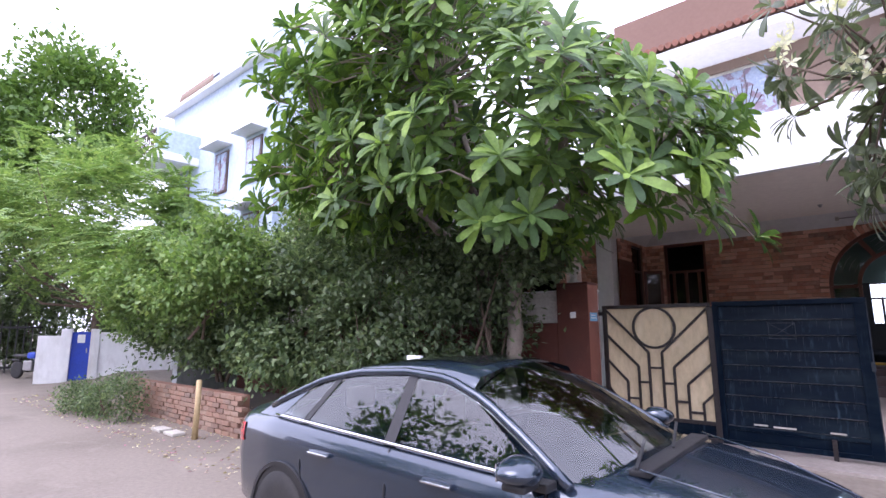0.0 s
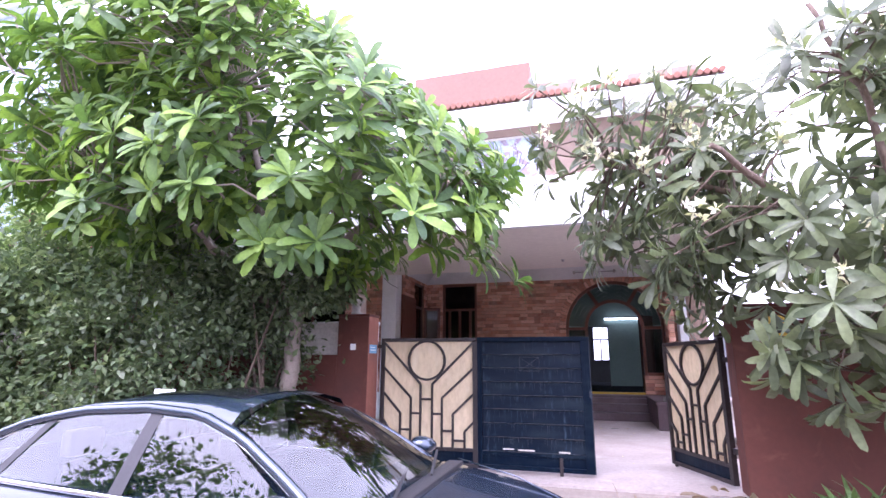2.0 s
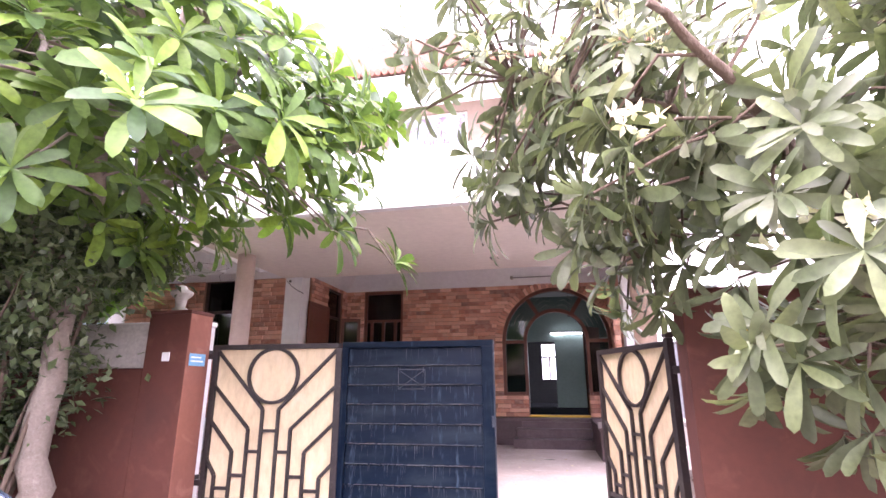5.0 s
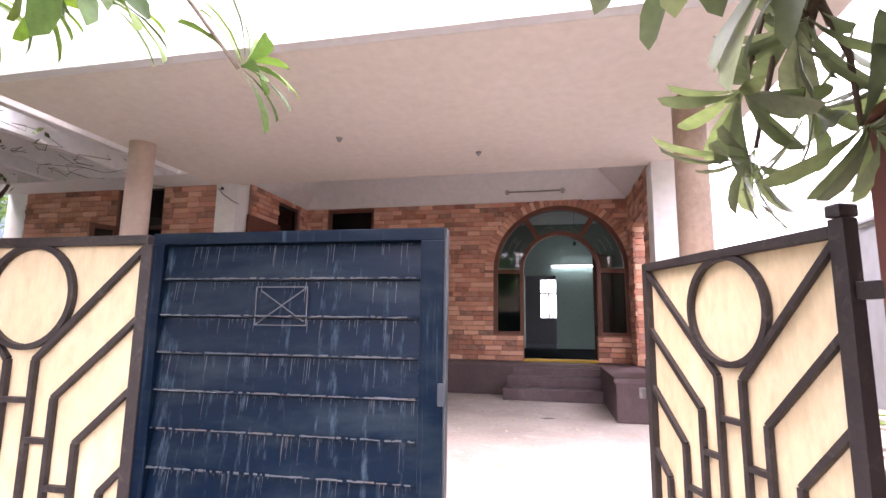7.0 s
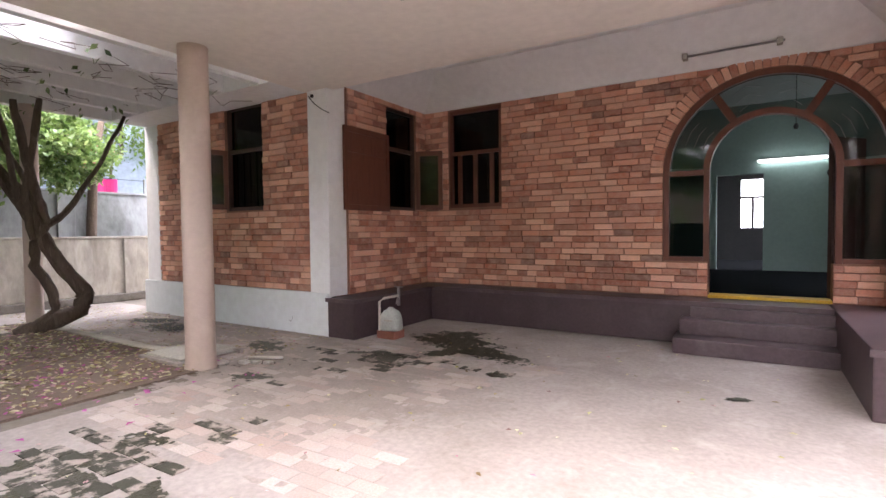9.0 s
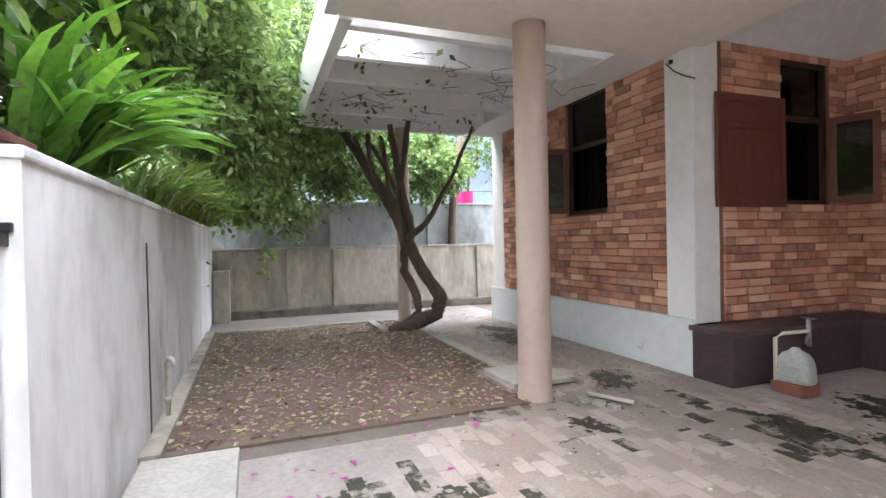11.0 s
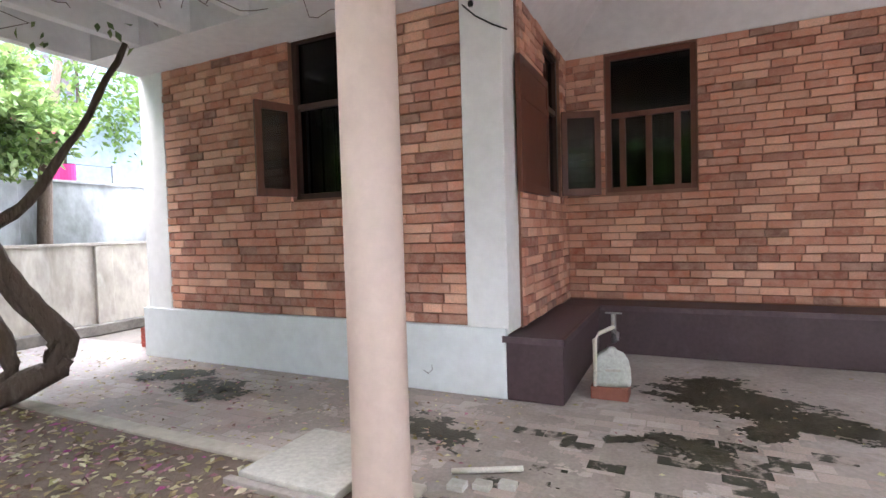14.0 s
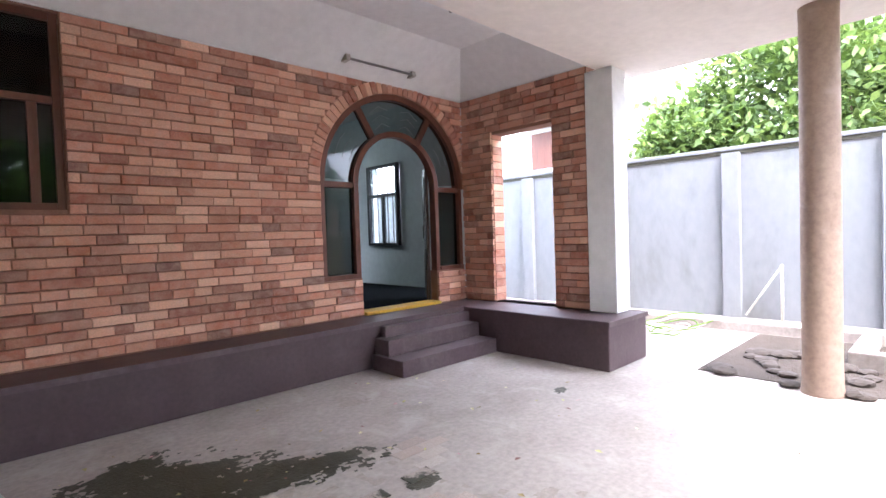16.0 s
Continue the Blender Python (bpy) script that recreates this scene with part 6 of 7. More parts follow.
for _s0 in (1,):
    xs = list(np.linspace(1.28, 2.50, 18))
    rings = []
    for x in xs:
        half = roof_section(x)
        rings.append([_b.verts.new((x, -y, z)) for y, z in half] + [_b.verts.new((x, y, z)) for y, z in half[-2::-1]])
    for a, c in zip(rings, rings[1:]):
        for k in range(len(a) - 1):
            f = _b.faces.new((a[k], a[k + 1], c[k + 1], c[k]))
            f.smooth = True
roof = part("roof", _b, M_carpaint, car)
_b = bmesh.new()
_rows = []
for _x in np.linspace(1.62, 2.40, 9):
    _sec = roof_section(_x)[::-1]
    _rows.append([_b.verts.new((_x, y, float(np.interp(abs(y), [q[0] for q in _sec], [q[1] for q in _sec])) + 0.004)) for y in np.linspace(-0.40, 0.40, 9)])
for _r0, _r1 in zip(_rows, _rows[1:]):
    for _k in range(8):
        _f = _b.faces.new((_r0[_k], _r0[_k + 1], _r1[_k + 1], _r1[_k]))
        _f.smooth = True
part("sunroof", _b, M_gloss_black, roof, "dark glass sunroof")
_b = bmesh.new(); box(_b, 1.36, 1.50, -0.02, 0.02, 1.40, 1.455); part("antenna", _b, M_white, roof, "pale shark-fin aerial")


def screen(x_bot, x_top, inset, name, mat):
    b = bmesh.new()
    rows = []
    for j in range(7):
        v = j / 6
        x = x_bot + (x_top - x_bot) * v
        zc = lerp_table(ROOF, x)
        zr = lerp_table(RAILZ, min(max(x, 0.45), 3.17)) + 0.004
        w = side_y(x, zr, -0.045)
        row = []
        for i in range(13):
            u = -1 + i / 6
            bow = 0.10 * u * u * (1 - v) * (1 if x_bot > x_top else -1)
            row.append(b.verts.new((x - bow, u * w, zc + (zr - zc) * abs(u) ** 2.2 + 0.004)))
        rows.append(row)
    for a, c in zip(rows, rows[1:]):
        for i in range(12):
            f = b.faces.new((a[i], a[i + 1], c[i + 1], c[i]))
            f.smooth = True
    return part(name, b, mat, car)
windscreen = screen(3.34, 2.50, 0.05, "windscreen", M_car_glass)
screen(0.62, 1.29, 0.05, "rear_window", M_car_glass)
for _s in (-1, 1):
    for _n, _q in (("front_window", (2.02, 3.02, 2.06, 2.52)), ("rear_side_window", (1.12, 1.93, 1.38, 1.98)), ("quarter_window", (0.78, 1.06, 1.12, 1.32))):
        _b = bmesh.new()
        side_patch(_b, _s, *_q, lambda x: belt(x) + 0.03, lambda x: rail(x) - 0.035, 0.0)
        part(_n, _b, M_car_glass, car)
    for _q in ((1.93, 2.02, 1.98, 2.06), (1.06, 1.12, 1.32, 1.38)):
        _b = bmesh.new()
        side_patch(_b, _s, *_q, belt, lambda x: rail(x) + 0.01, 0.004, 2)
        part("door_pillar", _b, M_black, car, "gloss black pillar trim")
    _b = bmesh.new()
    side_patch(_b, _s, 0.45, 0.78, 0.75, 1.12, belt, lambda x: rail(x) + 0.01, 0.004, 4)
    part("rear_pillar", _b, M_carpaint, car)
    _b = bmesh.new()
    _p = [(x, _s * side_y(x, rail(x), 0.006), rail(x) - 0.012) for x in np.linspace(0.62, 3.16, 26)]
    tube(_b, _p, 0.030, 8)
    part("roof_rail", _b, M_carpaint, car)
    _b = bmesh.new()
    _p = [(x, _s * side_y(x, rail(x), 0.012), rail(x) - 0.045) for x in np.linspace(0.80, 2.95, 24)]
    tube(_b, _p, 0.008, 6)
    _p = [(x, _s * (side_y(x, belt(x)) + 0.012), belt(x) + 0.018) for x in np.linspace(0.74, 3.08, 24)]
    tube(_b, _p, 0.012, 6)
    part("chrome_strip", _b, M_chrome, car, "chrome window surround")
    for _x in (1.38, 2.42):
        _h = part("door_handle", boxes((_x - 0.10, _x + 0.11, _s * 0.875 - 0.018, _s * 0.875 + 0.018, 0.80, 0.835), bevel=0.012), M_carpaint, car)
        part("chrome_trim", boxes((_x - 0.10, _x + 0.11, _s * 0.895 - 0.006, _s * 0.895 + 0.006, 0.812, 0.824), bevel=0.004), M_chrome, _h)
    for _x, _t in ((1.10, 0.14), (2.0, 0.02), (3.06, -0.05)):
        _b = bmesh.new()
        tube(_b, [(_x + _t * 0, _s * lerp_table(HALF, _x) * 0.945, 0.94), (_x + _t * 0.3, _s * lerp_table(HALF, _x) * 1.003, 0.70), (_x + _t, _s * lerp_table(HALF, _x) * 0.992, 0.32)], 0.004, 4)
        part("door_gap", _b, M_black, car)
    _b = bmesh.new()
    bmesh.ops.create_icosphere(_b, subdivisions=3, radius=1.0)
    for _v in _b.verts:
        _q = _v.co
        _q.x = max(_q.x, -0.55)
        _v.co = Vector((3.0 + 0.115 * _q.x, _s * 0.985 + 0.115 * _q.y, 1.005 + 0.068 * _q.z * (1.0 - 0.25 * _q.y * _s)))
    for _f in _b.faces:
        _f.smooth = True
    _m = part("mirror", _b, M_carpaint, car, "body-coloured door mirror")
    part("mirror_base", boxes((2.96, 3.10, min(_s * 0.80, _s * 0.90), max(_s * 0.80, _s * 0.90), 0.90, 0.945), bevel=0.012), M_black, _m)
    part("mirror_lower", boxes((2.95, 3.07, min(_s * 0.91, _s * 1.05), max(_s * 0.91, _s * 1.05), 0.925, 0.962), bevel=0.015), M_black, _m)
    part("mirror_glass", boxes((2.93, 2.936, min(_s * 0.91, _s * 1.06), max(_s * 0.91, _s * 1.06), 0.965, 1.045)), M_chrome, _m)
    for _n, _x0, _x1, _dz0, _dz1, _m in (("tail_lamp", 0.01, 0.30, 0.22, 0.07, M_tail), ("head_lamp", 3.88, 4.26, 0.17, 0.05, M_car_glass)):
        _b = bmesh.new()
        _rows = []
        for _x in np.linspace(_x0, _x1, 10):
            _sec = car_section(_x)[:8]
            _zt = lerp_table(BELT, _x)
            _rows.append([_b.verts.new((_x, _s * (float(np.interp(z, [q[1] for q in _sec], [q[0] for q in _sec])) + 0.008), z)) for z in np.linspace(_zt - _dz0, _zt - _dz1, 5)])
        for _r0, _r1 in zip(_rows, _rows[1:]):
            for _k in range(4):
                _f = _b.faces.new((_r0[_k], _r0[_k + 1], _r1[_k + 1], _r1[_k]))
                _f.smooth = True
        part(_n, _b, _m, car, "red wrap-round tail lamp" if _n == "tail_lamp" else "clear head lamp")
    for _x in WHEELS:
        _b = bmesh.new()
        lathe(_b, 0, 0, [(0.20, -0.10), (0.29, -0.10), (0.312, -0.07), (0.315, 0.0), (0.312, 0.07), (0.29, 0.10), (0.20, 0.10)], 32)
        _w = part("wheel", _b, M_rubber, car)
        _w.matrix_local = pose(_x, _s * 0.79, 0.315, 90, 0, 0)
        _b = bmesh.new()
        lathe(_b, 0, 0, [(0.205, -0.085 * _s), (0.20, 0.02), (0.05, 0.06 * _s), (0.02, 0.075 * _s)], 28)
        _r = part("rim", _b, M_chrome, _w)
        _b = bmesh.new()
        arc_ring(_b, 0, 0, 0.345, 0.375, -0.012, 0.012, radians(-10), radians(190), 24)
        _l = part("wheel_arch", _b, M_black, car)
        _l.matrix_local = pose(_x, _s * 0.868, 0.315)
        # black disc on the solid side imitates the dark hollow behind the wheel
        _b = bmesh.new()
        lathe(_b, 0, 0, [(0.345, -0.008), (0.345, 0.008)], 32)
        _l = part("well_shade_disc", _b, M_black, car)
        _l.matrix_local = pose(_x, _s * 0.862, 0.315, 90, 0, 0)
# bonnet details, wipers, seats
for _y in (-0.30, 0.28):
    _b = bmesh.new()
    bar(_b, (3.38, _y - 0.25, 0.99), (3.26, _y + 0.25, 1.045), 0.016, 0.012)
    part("wiper", _b, M_black, car)
part("cowl", boxes((3.34, 3.44, -0.55, 0.55, 0.955, 0.985), bevel=0.008), M_black, car)
for _s in (-1, 1):
    _b = bmesh.new()
    tube(_b, [(3.40, _s * 0.56, 0.995), (3.8, _s * 0.50, 0.915), (4.2, _s * 0.38, 0.775)], 0.006, 5)
    part("bonnet_crease", _b, M_carpaint, car)
for _x in (2.15, 1.25):
    for _y in ((-0.36, 0.36)):
        _st = part("seat", boxes((_x - 0.08, _x + 0.06, _y - 0.24, _y + 0.24, 0.55, 1.02), bevel=0.05), M_seat, car, "beige car seat")
        part("headrest", boxes((_x - 0.10, _x - 0.01, _y - 0.12, _y + 0.12, 1.05, 1.22), bevel=0.035), M_seat, _st)
part("dashboard", boxes((2.85, 3.25, -0.68, 0.68, 0.75, 0.95), bevel=0.05), M_black, car)
part("number_plate", boxes((-0.012, 0.0, -0.25, 0.25, 0.62, 0.73), bevel=0.003), M_white, car)

# ---- small things of the yard ----
tap = thing("garden_tap", "off-white pipe with a steel tap beside the plum plinth", "tap", (-1.62, -1.82, 0))
_b = bmesh.new(); tube(_b, [(0.0, -0.30, 0.0), (0.0, -0.30, 0.50), (0.03, -0.24, 0.54), (0.12, -0.02, 0.56)], 0.018, 10)
part("pipe", _b, M_pvc, tap)
_b = bmesh.new(); tube(_b, [(0.12, -0.02, 0.42), (0.12, -0.02, 0.67)], 0.022, 10); tube(_b, [(0.12, -0.02, 0.52), (0.16, -0.10, 0.52), (0.16, -0.12, 0.46)], 0.016, 8)
part("valve", _b, M_steel, tap)
_b = bmesh.new(); bar(_b, (0.05, -0.02, 0.68), (0.19, -0.02, 0.68), 0.022, 0.012); part("handle", _b, M_steel, tap)
can = thing("plastic_can", "grey plastic can with a narrow neck on a brick", "can", (-1.50, -2.02, 0.11), 12)
_b = bmesh.new()
_prev = None
for _z, _w, _d in ((0.0, 0.15, 0.10), (0.04, 0.155, 0.105), (0.14, 0.15, 0.10), (0.21, 0.135, 0.09), (0.26, 0.10, 0.07), (0.285, 0.05, 0.04), (0.31, 0.03, 0.028)):
    _ring = [_b.verts.new((_w * (abs(math.cos(a)) ** 0.6) * math.copysign(1, math.cos(a)), _d * (abs(math.sin(a)) ** 0.6) * math.copysign(1, math.sin(a)), _z)) for a in (2 * math.pi * k / 20 + 0.01 for k in range(20))]
    if _prev:
        for _k in range(20):
            _f = _b.faces.new((_prev[_k], _prev[(_k + 1) % 20], _ring[(_k + 1) % 20], _ring[_k])); _f.smooth = True
    else:
        _b.faces.new(_ring[::-1])
    _prev = _ring
_b.faces.new(_prev)
part("can_body", _b, surface("grey_plastic", (0.42, 0.44, 0.40), (0.25, 0.25, 0.22), (0.52, 0.54, 0.50), big=6, fine=40, rough=0.55), can)
part("label_band", boxes((-0.06, 0.06, -0.108, -0.1, 0.13, 0.15)), M_stone_pale, can)
solid("loose_brick", boxes((-1.66, -1.36, -2.14, -1.90, 0.0, 0.11), bevel=0.012), M_pier_side, "pinkish loose brick under the can", "brick")


_sr = random.Random(9)
M_damp = surface("damp_cement", (0.315, 0.27, 0.236), (0.185, 0.155, 0.132), big=5, fine=40, rough=0.7)


def stain_patch(name, label, cx, cy, rx, ry, mat, seed, z=0.004, rot=0.0, cell=0.022):
    """A thin ragged patch on the floor, broken into blotches by noise."""
    b = bmesh.new()
    nx, ny = int(rx * 1.4 / cell), int(ry * 1.6 / cell)
    made = {}

    def vert(i, j):
        if (i, j) not in made:
            q = noise.noise_vector(Vector((i * 0.9, j * 0.9, seed * 3.1))) * cell * 0.8
            x, y = i * cell + q.x, j * cell + q.y
            made[i, j] = b.verts.new((cx + x * math.cos(rot) - y * math.sin(rot), cy + x * math.sin(rot) + y * math.cos(rot), z))
        return made[i, j]
    for i in range(-nx, nx):
        for j in range(-ny, ny):
            x, y = (i + 0.5) * cell, (j + 0.5) * cell
            d = math.hypot(x / rx, y / ry)
            v = noise.noise(Vector((x * 5, y * 8, seed))) * 0.75 + noise.noise(Vector((x * 17, y * 22, seed + 5))) * 0.5 + noise.noise(Vector((x * 45, y * 45, seed + 9))) * 0.3
            if v > (d - 0.72) * 1.5:
                b.faces.new((vert(i, j), vert(i + 1, j), vert(i + 1, j + 1), vert(i, j + 1)))
    if not b.faces:
        box(b, cx - 0.02, cx + 0.02, cy - 0.01, cy + 0.01, z - 0.001, z)
    return solid(name, b, mat, label, "stain", "structure")
stain_patch("damp_floor", "damp dark joints between worn pavers", -1.0, -4.0, 1.9, 2.1, M_damp, 71, z=0.0011, cell=0.05)
stain_patch("damp_floor", "damp dark joints between worn pavers", -4.2, -3.2, 2.9, 1.0, M_damp, 72, z=-0.0025, cell=0.05)
stain_patch("moss_stain", "dark wet moss stain on the porch floor", -0.62, -1.80, 0.80, 0.48, M_moss, 1, rot=-0.25)
stain_patch("moss_stain", "dark wet moss stain on the porch floor", 0.05, -2.20, 0.75, 0.26, M_moss, 2, rot=-0.30, z=0.006)
stain_patch("moss_stain", "dark wet moss stain on the porch floor", -0.75, -1.35, 0.42, 0.22, M_moss, 3, rot=0.3, z=0.0065)
stain_patch("moss_stain", "dark wet moss stain on the porch floor", -0.40, -2.40, 0.38, 0.22, M_moss, 4, rot=0.8, z=0.0068)
for _k, (_x, _y, _w) in enumerate(((0.55, -2.95, 0.12), (0.05, -3.25, 0.16), (-1.0, -3.35, 0.22), (-1.3, -2.9, 0.16), (-1.75, -3.3, 0.25), (-0.6, -3.9, 0.30), (-1.6, -4.2, 0.22), (-0.2, -4.5, 0.20), (-1.4, -5.2, 0.28), (-0.9, -5.6, 0.2), (1.4, -1.9, 0.12), (1.1, -1.35, 0.14), (2.6, -2.6, 0.12), (-1.9, -2.75, 0.2), (0.9, -3.6, 0.12), (-2.6, -3.2, 0.4), (-3.2, -2.9, 0.45), (-4.0, -3.0, 0.5), (-5.0, -3.1, 0.5), (-3.6, -3.5, 0.4), (-2.2, -2.65, 0.32), (-5.8, -2.9, 0.45), (-1.1, -4.6, 0.3), (-0.3, -3.5, 0.3), (-0.9, -2.9, 0.3), (-1.5, -3.7, 0.35), (0.3, -4.2, 0.25))):
    stain_patch("damp_stain", "small dark damp patch on the cement", _x, _y, _w * 1.3, _w * 0.6, M_damp if _k % 3 else M_moss, 20 + _k, z=0.004 + 0.0002 * _k, rot=_sr.uniform(-0.6, 0.6))
for _k, (_x, _y) in enumerate(((-0.95, -5.95), (-0.6, -6.15), (-0.25, -6.3), (-0.75, -6.45), (-1.2, -6.2), (-0.1, -6.0), (-0.5, -6.7))):
    stain_patch("moss_stain", "greenish moss between old floor tiles", _x, _y, 0.22, 0.13, M_moss, 50 + _k, z=0.004 + 0.0003 * _k, rot=_sr.uniform(-1, 1))
# manhole cover by the column
slab = thing("drain_cover", "pale cracked stone drain cover by the column", "drain cover", (-2.95, -3.98, 0.0), 0)
part("slab", boxes((-0.36, 0.34, -0.36, 0.34, 0.02, 0.075), bevel=0.012), M_stone_pale, slab)
for _q in ((-0.42, 0.40, -0.42, -0.362, -0.02, 0.05), (-0.42, 0.40, 0.342, 0.40, -0.02, 0.05)):
    part("slab_rim", boxes(_q, bevel=0.01), M_yard, slab)
slab2 = thing("stone_slab", "long pale stone slab lying on the floor", "slab", (-1.65, -7.08, 0.0), 0)
part("slab", boxes((-0.42, 0.40, -0.30, 0.30, 0.005, 0.075), bevel=0.012), M_stone_pale, slab2)
stick = thing("broken_pipe", "short length of pale broken pipe on the floor", "pipe", (-2.0, -3.72, 0.03), 20)
_b = bmesh.new(); tube(_b, [(-0.2, 0, 0), (0.22, 0.02, 0.012)], 0.018, 8); part("pipe", _b, M_pvc, stick)
for _k in range(3):
    solid("stone_shard", boxes((-2.15 + 0.13 * _k, -2.05 + 0.13 * _k, -3.95 + 0.06 * _k, -3.86 + 0.05 * _k, 0.0, 0.035), bevel=0.008), M_stone_pale, "small broken stone shard beside the column", "stone", group="shards by the column")
standpipe = thing("standpipe", "bent white water pipe against the street wall", "pipe", (-3.08, -7.36, 0.0))
_b = bmesh.new(); tube(_b, [(0, 0, 0.0), (0, 0, 0.50), (0.01, 0.01, 0.53), (0.05, 0.03, 0.545), (0.16, 0.07, 0.54), (0.17, 0.075, 0.50)], 0.02, 10); part("pipe", _b, M_pvc, standpipe)
_b = bmesh.new(); tube(_b, [(0, 0, 0.17), (0, 0, 0.21)], 0.027, 10); part("coupling", _b, M_pvc, standpipe)
crate = thing("red_crate", "red plastic crate at the corner of the house", "crate", (-7.35, -1.95, 0.0))
part("crate_side", boxes((-0.2, 0.2, -0.16, -0.14, 0.0, 0.26), (-0.2, 0.2, 0.14, 0.16, 0.0, 0.26), (-0.2, -0.18, -0.14, 0.14, 0, 0.26), (0.18, 0.2, -0.14, 0.14, 0, 0.26), bevel=0.004), M_red_plastic, crate)
part("crate_base", boxes((-0.18, 0.18, -0.14, 0.14, 0.0, 0.02)), M_red_plastic, crate)
for _k in range(3):
    part("rib", boxes((-0.205, 0.205, -0.166, -0.16, 0.05 + 0.08 * _k, 0.065 + 0.08 * _k)), M_red_plastic, crate)
hook = thing("wall_hook", "thin bent wire hook on the pale dado", "hook", (-3.05, WY - 0.075, 0.18))
_b = bmesh.new(); tube(_b, [(-0.05, 0.02, 0.0), (0.02, -0.005, -0.02), (0.06, -0.005, 0.02), (0.055, -0.005, 0.06)], 0.004, 6); part("wire", _b, M_steel, hook)
wire = thing("wall_cable", "slack black cable across the pillar head", "cable", (-2.6, WY - 0.04, 3.3))
_b = bmesh.new(); tube(_b, [(-0.02, 0, 0.06), (0.1, -0.01, -0.06), (0.25, -0.01, -0.16), (0.37, 0.0, -0.22)], 0.007, 6); part("cable", _b, M_black, wire)
_b = bmesh.new(); lathe(_b, 0.06, -0.01, [(0.02, 0.03), (0.025, 0.05), (0.02, 0.07)], 10); part("insulator", _b, M_black, wire)
fixture = thing("ceiling_bracket", "bare metal lamp bracket on the band above the door", "bracket", (2.45, -0.22, 3.66))
_b = bmesh.new(); bar(_b, (-0.55, 0, 0.0), (0.55, 0, 0.0), 0.03, 0.02); part("batten", _b, M_steel, fixture)
for _x in (-0.52, 0.5):
    part("holder", boxes((_x - 0.03, _x + 0.03, -0.03, 0.24, -0.03, 0.04), bevel=0.006), M_stone_pale, fixture)
for _x, _y, _z in ((1.8, -3.2, SOF), (0.2, -4.0, SOF), (2.5, -1.4, 4.0)):
    _h = thing("ceiling_hook", "small round ceiling fitting", "hook", (_x, _y, _z))
    _b = bmesh.new(); lathe(_b, 0, 0, [(0.012, -0.05), (0.03, -0.02), (0.04, 0.0)], 12); part("rose", _b, M_steel, _h)
# stone-lined pit and hose at the east side
pit = thing("stone_edging", "loose rough stones round a dug pit by the column", "stones", (4.6, -3.9, 0))
_pr = random.Random(3)
for _k in range(34):
    _x, _y = _pr.uniform(-0.55, 0.9), _pr.uniform(-0.9, 0.45)
    _s = _pr.uniform(0.07, 0.13)
    _b = bmesh.new()
    bmesh.ops.create_icosphere(_b, subdivisions=2, radius=_s)
    for _v in _b.verts:
        _v.co += Vector((_pr.uniform(-1, 1), _pr.uniform(-1, 1), _pr.uniform(-1, 1))) * _s * 0.14
        _v.co.z *= 0.36
        _v.co += Vector((_x, _y, _s * 0.30))
    part("stone", _b, surface("rough_stone", (0.07, 0.055, 0.045), (0.03, 0.025, 0.02), (0.10, 0.085, 0.07), big=7, fine=40, rough=0.9) if _k == 0 else bpy.data.materials["rough_stone"], pit)
solid("pit_soil", boxes((4.15, 6.5, -7.0, -3.3, -0.06, 0.008)), surface("damp_dug_soil", (0.075, 0.058, 0.045), (0.035, 0.028, 0.022), (0.11, 0.088, 0.07), big=2, fine=40, rough=0.95, bumpy=0.9, bump_size=0.03), "dug bare soil beside the cement floor", "soil", "structure")
solid("basin_kerb", boxes((5.2, 6.5, -4.6, -4.45, 0.0, 0.2), (5.05, 5.2, -6.8, -4.45, 0.0, 0.2), bevel=0.02), M_yard, "low cement kerb of a wash basin", "kerb", "structure")
hose = thing("garden_hose", "pale loops of garden hose on the floor", "hose", (5.7, -2.35, 0.02))
for _k in range(5):
    _b = bmesh.new()
    _r = 0.22 + 0.07 * _k
    tube(_b, [(_r * 1.5 * math.cos(0.35 * j + _k) + 0.12 * _k, _r * 0.8 * math.sin(0.35 * j + _k), 0.012 + 0.02 * _k + 0.05 * abs(math.sin(0.5 * j + _k))) for j in range(17)], 0.011, 6)
    part("loop", _b, M_pvc if _k % 2 else M_grass, hose)
leanpipe = thing("leaning_pipe", "thin white pipes leaning on the boundary wall", "pipe", (6.85, -3.5, 0.1))
_b = bmesh.new(); tube(_b, [(0.03, 0, 0), (0.03, 0, 0.85)], 0.02, 8); tube(_b, [(0.0, 0.45, 0.1), (0.02, 0.02, 0.80)], 0.014, 8); part("pipe", _b, M_pvc, leanpipe)
cloth = thing("pink_cloth", "bright pink cloth hung beyond the wall", "cloth", (-10.6, -1.7, 2.35))
_b = bmesh.new()
_g = [[_b.verts.new((0.05 * math.sin(9 * u), 0.55 * u, 0.45 * v)) for u in (k / 12 for k in range(13))] for v in (0, 0.5, 1)]
for _r0, _r1 in zip(_g, _g[1:]):
    for _k in range(12):
        _b.faces.new((_r0[_k], _r0[_k + 1], _r1[_k + 1], _r1[_k]))
_c = part("cloth", _b, M_pink_cloth, cloth)
_b = bmesh.new(); tube(_b, [(0, -0.6, 0.46), (0, 1.2, 0.46)], 0.006, 5); part("line", _b, M_black, cloth)
for _y in (-0.6, 1.2):
    _b = bmesh.new(); bar(_b, (0, _y, -2.4), (0, _y, 0.5), 0.04); part("post", _b, M_steel, cloth)
_tr = thing("thin_tree", "slim tree trunk beyond the boundary wall", "tree", (-9.6, -2.2, 0.0))
